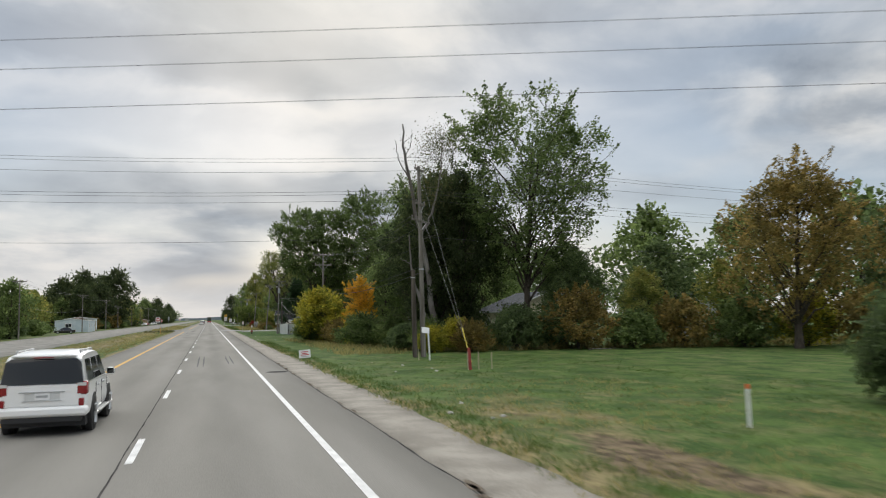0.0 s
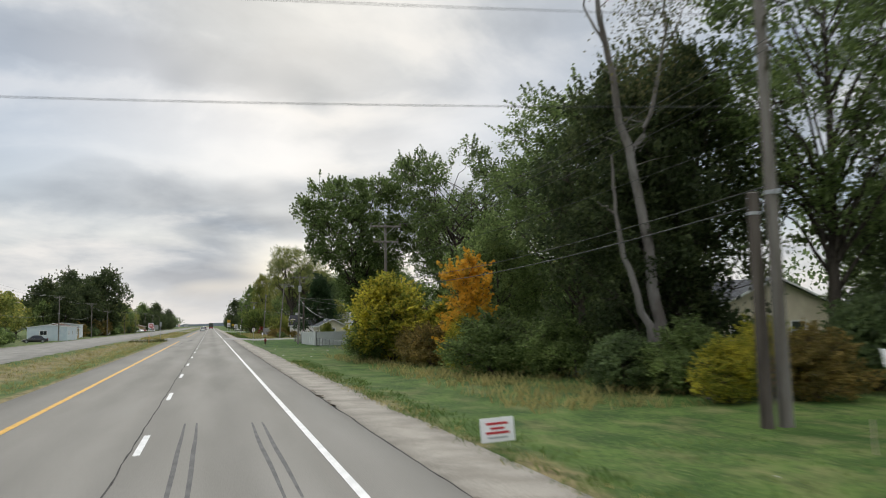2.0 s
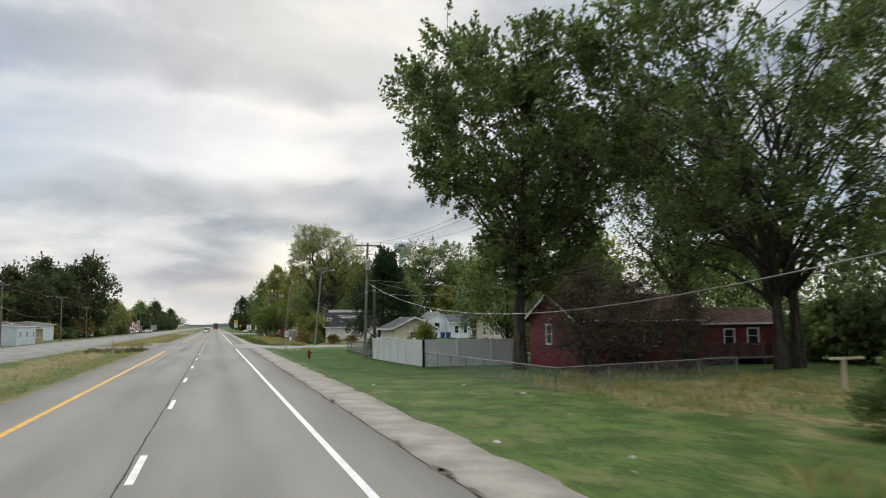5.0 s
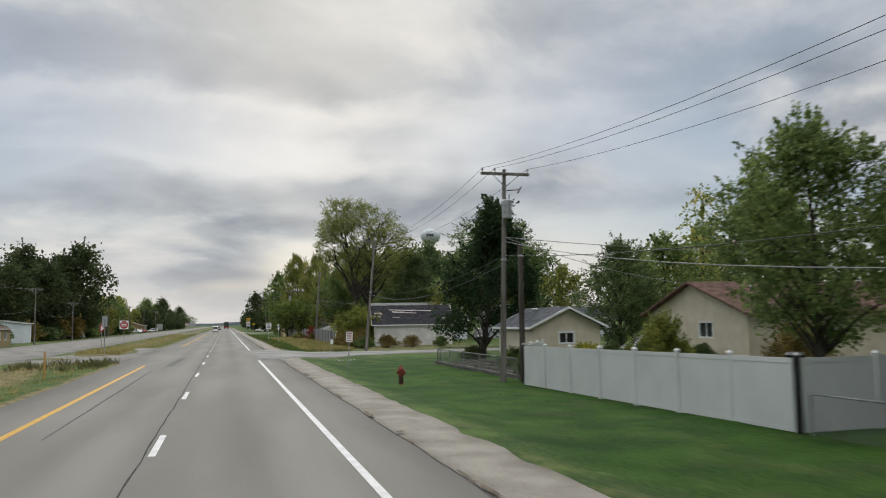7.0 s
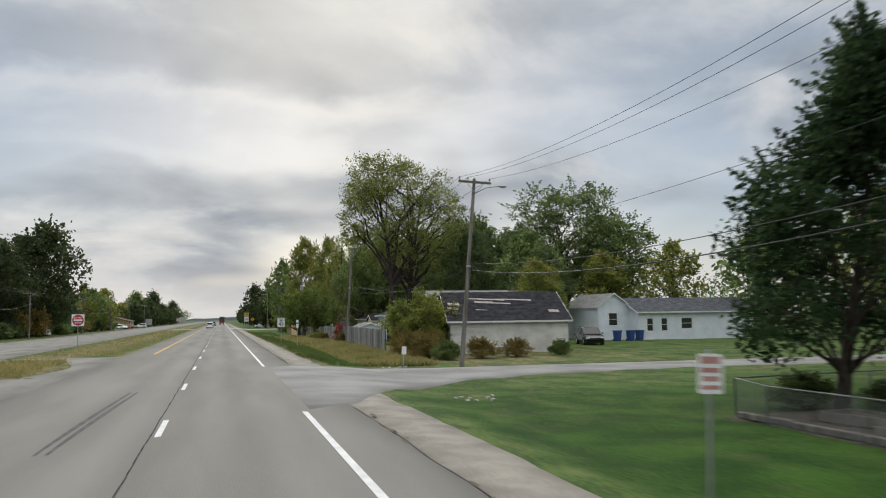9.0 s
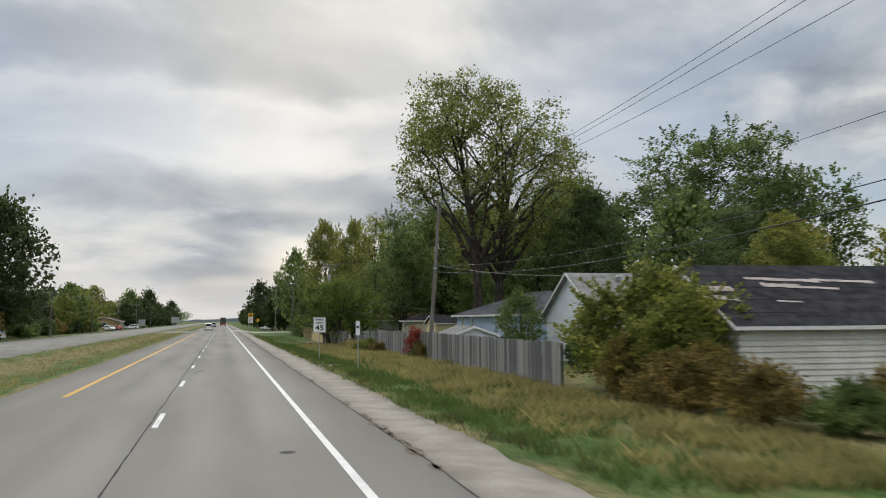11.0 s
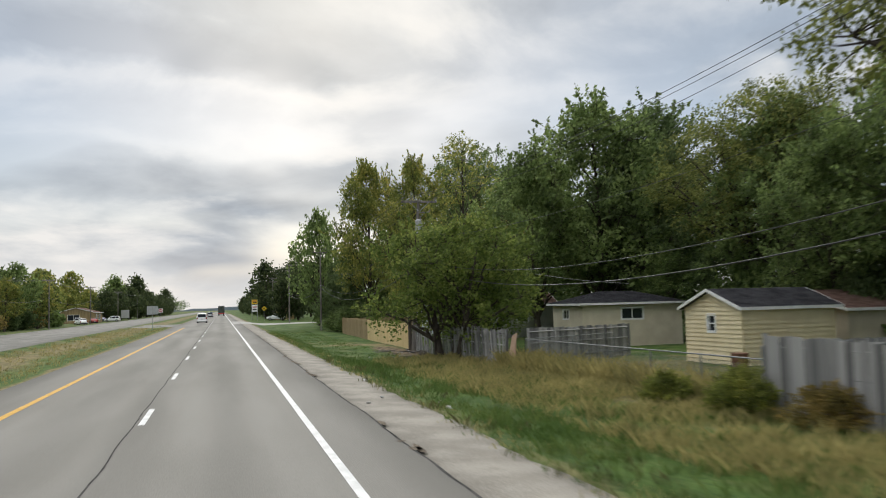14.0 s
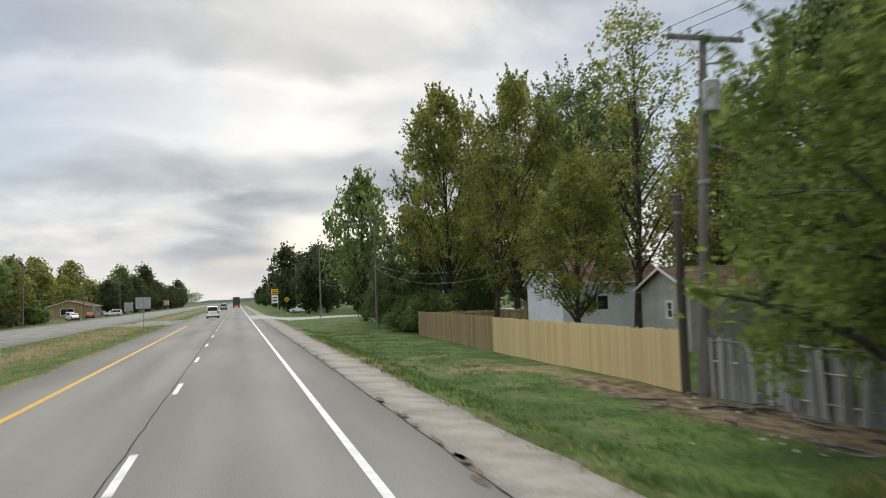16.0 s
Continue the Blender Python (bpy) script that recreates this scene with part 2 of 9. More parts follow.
    earth.color_ramp.elements[1].position, earth.color_ramp.elements[1].color = 0.66, (0.205, 0.155, 0.098, 1)
    last = N("ShaderNodeMix")
    last.data_type = "RGBA"
    L(edge.outputs[0], last.inputs[0])
    L(top, last.inputs[6])
    L(earth.outputs[0], last.inputs[7])
    L(last.outputs[2], b.inputs["Base Color"])
    return m


def glass_mat(name="window_glass", c=(0.03, 0.035, 0.04)):
    m = plain(name, c, 0.06)
    m.node_tree.nodes["Principled BSDF"].inputs["Specular IOR Level"].default_value = 0.7
    return m


M_TURF = ground_mat()
M_ASPHALT = mat("worn_asphalt", (0.210, 0.200, 0.178), (0.266, 0.254, 0.229), scale=0.5, fine=55, rough=0.9, bump=0.25, stretch=(1, 0.12, 1), fleck=0.5)


def worn_lanes(m):
    """Darkens the middle of each lane, where oil drips, and pales the wheel tracks."""
    nt = m.node_tree
    N, L = nt.nodes.new, nt.links.new
    b = nt.nodes["Principled BSDF"]
    base = b.inputs["Base Color"].links[0].from_socket
    co = N("ShaderNodeTexCoord")
    sep = N("ShaderNodeSeparateXYZ")
    L(co.outputs["Object"], sep.inputs[0])
    mp = N("ShaderNodeMapping")
    mp.inputs["Scale"].default_value = (0.6, 0.07, 1)
    L(co.outputs["Object"], mp.inputs[0])
    n = N("ShaderNodeTexNoise")
    L(mp.outputs[0], n.inputs["Vector"])
    n.inputs["Scale"].default_value, n.inputs["Detail"].default_value = 1.0, 4
    j = N("ShaderNodeMath")
    j.operation = "MULTIPLY_ADD"
    L(n.outputs[0], j.inputs[0])
    j.inputs[1].default_value = 0.5
    L(sep.outputs[0], j.inputs[2])
    mr = N("ShaderNodeMapRange")
    L(j.outputs[0], mr.inputs[0])
    mr.inputs[1].default_value, mr.inputs[2].default_value = -7.05, 3.45
    r = N("ShaderNodeValToRGB")
    r.color_ramp.interpolation = "EASE"
    L(mr.outputs[0], r.inputs[0])
    stops = [(-7.3, 0.94), (-5.4, 0.98), (-4.6, 1.04), (-3.6, 0.92), (-2.6, 1.04), (-1.9, 0.92), (-0.85, 1.05), (0.05, 0.90), (0.95, 1.05), (1.8, 1.0), (3.2, 1.06)]
    e = r.color_ramp.elements
    while len(e) < len(stops):
        e.new(0.5)
    for k, (x, v) in zip(e, stops):
        k.position, k.color = (x + 7.3) / 10.5, (v / 1.06, v / 1.06, v / 1.06, 1)
    mx = N("ShaderNodeMix")
    mx.data_type, mx.blend_type = "RGBA", "MULTIPLY"
    mx.inputs[0].default_value = 1.0
    L(base, mx.inputs[6])
    L(r.outputs[0], mx.inputs[7])
    L(mx.outputs[2], b.inputs["Base Color"])


worn_lanes(M_ASPHALT)
M_ASPHALT_OLD = mat("patched_asphalt", (0.185, 0.177, 0.160), (0.265, 0.255, 0.232), scale=0.7, fine=45, rough=0.92, bump=0.3, stretch=(1, 0.3, 1), fleck=0.5)
M_GRAVEL = mat("packed_gravel", (0.235, 0.215, 0.184), (0.36, 0.333, 0.288), scale=0.9, fine=26, rough=0.97, bump=0.5, fleck=0.9)
M_STREET = mat("pale_worn_paving", (0.21, 0.205, 0.195), (0.315, 0.31, 0.295), scale=0.35, fine=45, rough=0.92, bump=0.25, fleck=0.5)
M_CONCRETE = mat("pale_concrete", (0.30, 0.29, 0.27), (0.42, 0.41, 0.38), scale=0.8, fine=40, rough=0.9, bump=0.2)
M_WHITE_LINE = mat("white_line_paint", (0.55, 0.55, 0.54), (0.74, 0.74, 0.73), scale=3, fine=60, rough=0.7, bump=0.1, fleck=0.7)
M_YELLOW_LINE = mat("yellow_line_paint", (0.48, 0.26, 0.03), (0.66, 0.38, 0.05), scale=3, fine=60, rough=0.7, bump=0.1, fleck=0.7)
M_TAR = mat("tar_seal", (0.035, 0.034, 0.033), (0.11, 0.105, 0.10), scale=2, fine=30, rough=0.95, spec=0.03)
M_SKID = mat("skid_rubber", (0.04, 0.04, 0.04), (0.10, 0.098, 0.094), scale=2, fine=50, rough=0.8, fleck=0.8)
M_POLE = mat("weathered_pole_wood", (0.13, 0.115, 0.10), (0.25, 0.23, 0.21), scale=1.5, fine=18, rough=0.9, bump=0.4, stretch=(3, 3, 0.25))
M_POLE_DARK = mat("creosoted_pole_wood", (0.06, 0.05, 0.042), (0.14, 0.12, 0.105), scale=1.5, fine=18, rough=0.9, bump=0.4, stretch=(3, 3, 0.25))
M_WIRE = plain("cable_rubber", (0.03, 0.03, 0.032), 0.5)
M_BARE_WIRE = plain("bare_wire", (0.25, 0.25, 0.25), 0.45, 0.6)
M_STEEL = mat("galvanised_steel", (0.32, 0.33, 0.33), (0.46, 0.47, 0.47), scale=6, fine=60, rough=0.5, metal=0.7, bump=0.05)
M_PORCELAIN = plain("insulator_porcelain", (0.22, 0.20, 0.19), 0.25)
M_BARK = mat("bark", (0.035, 0.028, 0.022), (0.10, 0.085, 0.07), scale=3, fine=14, rough=0.95, bump=0.8, stretch=(2, 2, 0.4))
M_BARK_PALE = mat("dead_wood", (0.120, 0.105, 0.094), (0.247, 0.232, 0.217), scale=2, fine=12, rough=0.9, bump=0.6, stretch=(0.700, 0.700, 0.225))
M_TWIG = mat("brush_twigs", (0.05, 0.040, 0.034), (0.13, 0.105, 0.088), scale=3, fine=12, rough=0.95)
L_GREEN = leaf_mat("green_leaves", [(0.057, 0.083, 0.029), (0.170, 0.236, 0.077), (0.422, 0.517, 0.182)])
L_MAPLE = leaf_mat("silver_maple_leaves", [(0.047, 0.072, 0.025), (0.135, 0.191, 0.063), (0.297, 0.378, 0.131)])
L_ELM = leaf_mat("elm_leaves", [(0.050, 0.081, 0.020), (0.159, 0.216, 0.051), (0.393, 0.430, 0.112)])
L_PEAR = leaf_mat("pear_leaves", [(0.014, 0.029, 0.011), (0.037, 0.072, 0.028), (0.102, 0.152, 0.061)])
L_DARK = leaf_mat("dark_leaves", [(0.043, 0.061, 0.026), (0.116, 0.165, 0.065), (0.280, 0.357, 0.140)])
L_DEEP = leaf_mat("deep_green_leaves", [(0.026, 0.039, 0.018), (0.067, 0.092, 0.036), (0.155, 0.185, 0.07)])
L_OLIVE = leaf_mat("turning_leaves", [(0.084, 0.117, 0.030), (0.237, 0.273, 0.071), (0.617, 0.508, 0.124)])
L_YELLOW = leaf_mat("yellow_leaves", [(0.066, 0.101, 0.023), (0.263, 0.300, 0.050), (0.625, 0.525, 0.075), (0.800, 0.800, 0.098)], 0.66)
L_ORANGE = leaf_mat("orange_leaves", [(0.36, 0.30, 0.05), (0.74, 0.43, 0.05), (0.80, 0.47, 0.06)], 0.68)
L_LIME = leaf_mat("lime_leaves", [(0.073, 0.095, 0.024), (0.225, 0.260, 0.058), (0.546, 0.507, 0.117)])
L_BROWN = leaf_mat("russet_leaves", [(0.072, 0.072, 0.024), (0.253, 0.196, 0.060), (0.582, 0.403, 0.127)])
L_COTTON = leaf_mat("cottonwood_leaves", [(0.062, 0.079, 0.023), (0.193, 0.221, 0.061), (0.466, 0.470, 0.141)])
L_RED = leaf_mat("red_leaves", [(0.16, 0.03, 0.02), (0.30, 0.05, 0.03), (0.36, 0.10, 0.05)])
L_WEED = leaf_mat("coarse_weeds", [(0.05, 0.06, 0.026), (0.11, 0.115, 0.045), (0.20, 0.175, 0.075)])
L_STRAW = leaf_mat("dry_grass", [(0.17, 0.165, 0.066), (0.35, 0.305, 0.122), (0.54, 0.455, 0.195)])
L_GRASS = leaf_mat("green_grass", [(0.055, 0.105, 0.026), (0.105, 0.165, 0.042), (0.20, 0.235, 0.075)])
M_GLASS = glass_mat()


# ---- small mesh helpers ----
def mesh_ob(name, verts, faces, material, parent=None, label="", smooth=False):
    me = bpy.data.meshes.new(name)
    me.from_pydata([tuple(v) for v in verts], [], [tuple(f) for f in faces])
    me.materials.append(material)
    if smooth:
        me.polygons.foreach_set("use_smooth", [True] * len(me.polygons))
    ob = new(name, me)
    if parent:
        ob.parent = parent
    return tagged(ob, label)


def part(name, bm, material, parent=None, label="", smooth=False):
    me = bpy.data.meshes.new(name)
    bmesh.ops.recalc_face_normals(bm, faces=bm.faces)
    bm.to_mesh(me)
    bm.free()
    me.materials.append(material)
    if smooth:
        me.polygons.foreach_set("use_smooth", [True] * len(me.polygons))
    ob = new(name, me)
    if parent:
        ob.parent = parent
    return tagged(ob, label)


def piece(name, me, parent, m):
    ob = new(name, me)
    ob.parent = parent
    ob.matrix_basis = m
    return ob


def empty(name, m, label="", category="", group="", kind=""):
    ob = new(name)
    ob.empty_display_size = 0.2
    ob.matrix_basis = m
    return tagged(ob, label, category, group, kind)


def box(bm, lo, hi, bevel=0.0, m=None):
    c = [(a + b) / 2 for a, b in zip(lo, hi)]
    s = [max(b - a, 1e-4) for a, b in zip(lo, hi)]
    r = bmesh.ops.create_cube(bm, size=1.0, matrix=Matrix.Translation(c) @ Matrix.Diagonal((*s, 1)))
    if bevel:
        ed = list({e for v in r["verts"] for e in v.link_edges})
        r2 = bmesh.ops.bevel(bm, geom=ed, offset=bevel, segments=1, affect="EDGES")
        vs = list({v for f in r2["faces"] for v in f.verts})
    else:
        vs = r["verts"]
    if m is not None:
        bmesh.ops.transform(bm, matrix=m, verts=vs)
    return bm


def rod(bm, a, b, r1, r2=None, sides=8):
    a, b = Vector(a), Vector(b)
    d = b - a
    q = d.to_track_quat("Z", "Y").to_matrix().to_4x4()
    bmesh.ops.create_cone(bm, cap_ends=True, segments=sides, radius1=r1, radius2=r1 if r2 is None else r2, depth=d.length,
                          matrix=Matrix.Translation((a + b) / 2) @ q)
    return bm


def tube_arrays(path, radii, sides=6):
    """Vertices and quads of a tapering tube along a polyline."""
    path = np.asarray(path, float)
    tang = np.gradient(path, axis=0)
    tang /= np.linalg.norm(tang, axis=1)[:, None] + 1e-9
    ref = np.where(np.abs(tang[:, 2:3]) > 0.9, [[1.0, 0, 0]], [[0, 0, 1.0]])
    u = np.cross(tang, ref)
    u /= np.linalg.norm(u, axis=1)[:, None] + 1e-9
    v = np.cross(tang, u)
    ang = np.arange(sides) / sides * 2 * np.pi
    ring = u[:, None] * np.cos(ang)[None, :, None] + v[:, None] * np.sin(ang)[None, :, None]
    verts = (path[:, None] + ring * np.asarray(radii)[:, None, None]).reshape(-1, 3)
    n = len(path)
    i, j = np.meshgrid(np.arange(n - 1), np.arange(sides), indexing="ij")
    k = (j + 1) % sides
    return verts, np.stack([i * sides + j, i * sides + k, (i + 1) * sides + k, (i + 1) * sides + j], -1).reshape(-1, 4)


def quads_mesh(name, verts, quads, material, smooth=False):
    me = bpy.data.meshes.new(name)
    verts, quads = np.asarray(verts, np.float32), np.asarray(quads, np.int32)
    me.vertices.add(len(verts))
    me.vertices.foreach_set("co", verts.ravel())
    me.loops.add(quads.size)
    me.loops.foreach_set("vertex_index", quads.ravel())
    me.polygons.add(len(quads))
    me.polygons.foreach_set("loop_start", np.arange(0, quads.size, 4, dtype=np.int32))
    me.polygons.foreach_set("loop_total", np.full(len(quads), 4, np.int32))
    if smooth:
        me.polygons.foreach_set("use_smooth", np.ones(len(quads), bool))
    me.update(calc_edges=True)
    me.materials.append(material)
    return me


# ---- the lie of the land: x across the road, y along it ----
ROAD_L, ROAD_R, GRAVEL_R = -7.3, 3.2, 5.0
OPP_L, OPP_R = -27.0, -15.0
DEPTH_Y = (0, 40, 130, 155, 190, 240, 290, 340, 500)
DEPTH_Z = (0.2, 0.18, 0.2, 0.45, 0.4, 0.12, 0.45, 0.5, 0.5)


def gz(x, y):
    """Height of the ground."""
    d = -float(np.interp(y, DEPTH_Y, DEPTH_Z))
    med = float(np.interp(y, (0, 166, 178, 219, 231, 360, 371, 399, 410, 900), (-.3, -.3, -.03, -.03, -.3, -.3, -.03, -.03, -.3, -.3)))
    return float(np.interp(x, (-400, -29, -27, -15, -13.5, -10, -7.4, -5.4, 1.83, 4.4, 5.4, 7.4, 12, 400),
                           (-.3, -.3, 0, 0, med * 0.5, med, -.03, 0, 0, -.06, -.06 + .3 * (d + .06), d, d, d)))


def bump_at(x, y):
    return 0.05 * noise.noise((x * 0.35, y * 0.35, 0.3)) + 0.03 * noise.noise((x * 1.1, y * 1.1, 4.0))


def dryness(x, y):
    """0 lush, 1 straw."""
    v = 0.12
    if x > 5:
        tall = np.interp(y, (-20, 25, 45, 100, 118, 128, 150, 200, 206, 300, 318, 400), (.26, .20, .16, .12, .16, .10, .02, .30, .42, .40, .10, .2))
        v = tall
        if 199 < y < 300:
            v = np.interp(x, (5, 7, 8.5, 12), (.10, .16, .34, .40)) * np.interp(y, (199, 204, 272, 284), (.9, 1, .9, .15))
        v -= 0.5 * float(np.interp(y, (118, 134, 182, 190), (0, 1, 1, 0)) * np.interp(x, (5.3, 6.2), (0, 1)))
        if 270 < y < 302:
            v += 0.45 * np.exp(-((x - 11.4) / 1.3) ** 2)
        if y < 25:
            v += 0.20 * np.exp(-((x - 7.8) / 1.8) ** 2)
        v += 0.28 * float(np.interp(x, (12, 13.5), (0, 1)) * np.interp(y, (98, 104, 119, 126), (0, 1, 1, 0)))
        v = v + (0.2 - v) * min(1.0, max(0.0, (x - 22) / 14))
        v += 0.30 * np.exp(-((x - 5.2) / 0.45) ** 2) * float(np.interp(y, (84, 98, 176, 190), (1, 0.15, 0.15, 1)))
    elif -15 < x < -7:
        v = 0.10 + 0.45 * np.exp(-((x + 12.2) / 2.3) ** 2) + 0.5 * np.exp(-((x + 7.6) / 0.35) ** 2)
    else:
        v = 0.3
    return float(v)


def bareness(x, y):
    """How much bare earth shows: the scraped corner of the field, under the old tree, the hole by the side street."""
    v = 1.0 * math.exp(-((x - 7.5) / 1.3) ** 2 - ((y - 12.8) / 3.8) ** 2)
    v = max(v, 0.9 * math.exp(-((x - 11.0) / 1.5) ** 2) * float(np.interp(y, (274, 279, 292, 300), (0, 1, 1, 0.3))))
    return max(v, 0.9 * math.exp(-((x - 8.9) / 1.1) ** 2 - ((y - 183.6) / 0.9) ** 2))


def build_ground():
    xs = np.concatenate([[-3000, -1200, -500, -200, -110], np.arange(-70, -30, 4), np.arange(-30, -7, 0.75), [-6.9, -5, 0, 3.2, 4.2],
                         np.arange(4.7, 16, 0.45), np.arange(16, 60, 2.0), [70, 90, 130, 220, 500, 1200, 3000]])
    ys = np.concatenate([[-600, -200, -80], np.arange(-40, 420, 1.2), np.arange(420, 620, 6), [700, 900, 1300, 2000, 3500]])
    verts, dry, bare = [], [], []
    for y in ys:
        for x in xs:
            under = 0.06 if (ROAD_L < x < ROAD_R + 0.2 or OPP_L < x < OPP_R) else 0.0
            rough = 0.0 if under or abs(x) > 200 else bump_at(x, y)
            verts.append((x, y, gz(x, y) - under + (rough if abs(x - 4.5) > 0.7 else 0) - (0.05 if ROAD_R < x < GRAVEL_R else 0)))
            dry.append(dryness(x, y))
            bare.append(bareness(x, y))
    n = len(xs)
    i, j = np.meshgrid(np.arange(len(ys) - 1), np.arange(n - 1), indexing="ij")
    a = (i * n + j).ravel()
    me = quads_mesh("ground", verts, np.stack([a, a + 1, a + n + 1, a + n], -1), M_TURF, True)
    me.attributes.new("dry", "FLOAT", "POINT").data.foreach_set("value", np.array(dry, np.float32))
    me.attributes.new("bare", "FLOAT", "POINT").data.foreach_set("value", np.array(bare, np.float32))
    tagged(new("ground", me), "patchy green and straw-coloured roadside turf", "ground", kind="structure")


def sheet(name, xs, ys, z, material, label, category, drop=0.0, kind="structure", ragged=0.0, parent=None):
    """A paved strip: a grid with its edges turned down; ragged wears the right-hand edge."""
    xs, ys = list(xs), list(ys)
    verts, n = [], len(xs)
    for y in ys:
        for k, x in enumerate(xs):
            if ragged and k == n - 1:
                x = x + ragged * (noise.noise((y * 0.35, 1.7, 0)) + 0.6 * noise.noise((y * 1.7, 5.1, 0)))
            verts.append((x, y, z(x, y)))
    i, j = np.meshgrid(np.arange(len(ys) - 1), np.arange(n - 1), indexing="ij")
    a = (i * n + j).ravel()
    quads = np.stack([a, a + 1, a + n + 1, a + n], -1)
    if drop:
        skirt = []
        for c in (0, n - 1):
            col = [r * n + c for r in range(len(ys))]
            base = len(verts)
            verts += [(verts[v][0], verts[v][1], verts[v][2] - drop) for v in col]
            skirt += [(col[k], col[k + 1], base + k + 1, base + k) for k in range(len(col) - 1)]
        quads = np.concatenate([quads, np.array(skirt)])
    me = quads_mesh(name, verts, quads, material)
    ob = new(name, me)
    if parent:
        ob.parent = parent
        return tagged(ob, label)
    return tagged(ob, label, category, kind=kind)


build_ground()
YS = np.concatenate([np.arange(-60, 460, 2.0), np.arange(460, 1300, 20.0)])
road = sheet("road", (ROAD_L, -5.4, -1.8, 1.8, ROAD_R), YS, lambda x, y: 0.0, M_ASPHALT, "worn pale grey asphalt carriageway with two lanes", "road", drop=0.15)
sheet("shoulder", (ROAD_R + 0.03, 4.1, GRAVEL_R), np.arange(-60, 700, 0.8), lambda x, y: gz(x, y) - 0.012,
      M_GRAVEL, "pale packed gravel shoulder with a crumbling grass edge", "shoulder", drop=0.12, ragged=0.28)
sheet("road_opposite", (OPP_L, -23.5, -19.5, OPP_R), YS, lambda x, y: 0.0, M_ASPHALT_OLD, "grey asphalt carriageway beyond the median", "road", drop=0.15)

# lines painted on the road
DASH, DASH0 = 12.192, 2.7
sheet("edge_line", (1.675, 1.825), np.arange(-60, 178.5, 3.0), lambda x, y: 0.006, M_WHITE_LINE, "continuous white edge line", "road marking", parent=road)
sheet("edge_line", (1.675, 1.825), np.arange(199, 900, 3.0), lambda x, y: 0.006, M_WHITE_LINE, "continuous white edge line", "road marking", parent=road)
for a, b in ((-60, 176), (219, 366), (480, 900)):
    sheet("yellow_line", (-5.45, -5.25), np.arange(a, b, 3.0), lambda x, y: 0.006, M_YELLOW_LINE, "yellow line", "road marking", parent=road)
for k in range(-4, 60):
    y0 = DASH * k + DASH0
    sheet("lane_dash", (-1.90, -1.76), np.linspace(y0, y0 + 3.05, 4), lambda x, y: 0.006, M_WHITE_LINE, "white dash", "road marking", parent=road)
# the tarred joint between the lanes and the one along the shoulder
for x0, w, amp, zz in ((-1.99, 0.028, 0.045, 0.004), (ROAD_R + 0.0, 0.032, 0.06, 0.005)):
    ys = np.arange(-60, 460, 0.6)
    xc = [x0 + amp * noise.noise((y * 0.4, x0, 0)) + amp * 0.5 * noise.noise((y * 2.0, x0, 3)) for y in ys]
    vs = [(x + s * w * (0.6 + 0.5 * noise.noise((y, 7, x0))), y, zz) for x, y in zip(xc, ys) for s in (-1, 1)]
    mesh_ob("tar_joint", vs, [(2 * k, 2 * k + 1, 2 * k + 3, 2 * k + 2) for k in range(len(ys) - 1) if x0 < 0 or not 177.5 < ys[k] < 199.5], M_TAR, road, "black tar-filled crack")


# dirt and dead grass caught in the broken seam along the shoulder
rd = random.Random(8)
vs, fs = [], []
for k in range(420):
    y = rd.uniform(-4, 345)
    if 176 < y < 202 or noise.noise((y * 0.09, 4.0, 0)) + rd.uniform(-0.35, 0.35) < 0.0:
        continue
    x, w, ln = ROAD_R + 0.06 + rd.gauss(0, 0.06), rd.uniform(0.03, 0.13), rd.uniform(0.1, 0.55)
    i, m = len(vs), 9
    vs += [(x + w * math.cos(a) * rd.uniform(0.6, 1.2), y + ln * math.sin(a) * rd.uniform(0.7, 1.1), 0.009) for a in (j / m * 6.2832 for j in range(m))]
    fs.append(tuple(range(i, i + m)))
M_DIRT = mat("seam_dirt", (0.10, 0.082, 0.062), (0.20, 0.165, 0.125), scale=5, fine=40, rough=0.98, bump=0.6, fleck=0.7)
tagged(mesh_ob("seam_dirt", vs, fs, M_DIRT, road, "dirt and dead grass in the broken seam"), kind="stuff")


# ---- the side street and the openings in the median ----
def side_street(name, near, far, xs, label, material=M_CONCRETE):
    verts, n = [], 7
    for x in xs:
        a, b = near(x), far(x)
        for k in (0, *range(n), n - 1):
            y = a + (b - a) * k / (n - 1)
            verts.append((x, y, gz(x, y) + 0.045 if x > 5.5 else (0.004 if x < 3.4 else 0.02 + gz(x, y))))
    m, n = len(xs), n + 2
    for i in range(m):
        for j, out in ((0, -0.12), (n - 1, 0.12)):
            p = verts[i * n + j]
            verts[i * n + j] = (p[0], p[1] + out, p[2] - 0.16)
    f = [(i * n + j, (i + 1) * n + j, (i + 1) * n + j + 1, i * n + j + 1) for i in range(m - 1) for j in range(n - 1)]
    return tagged(mesh_ob(name, verts, f, material, smooth=True), label, "side street", kind="structure")


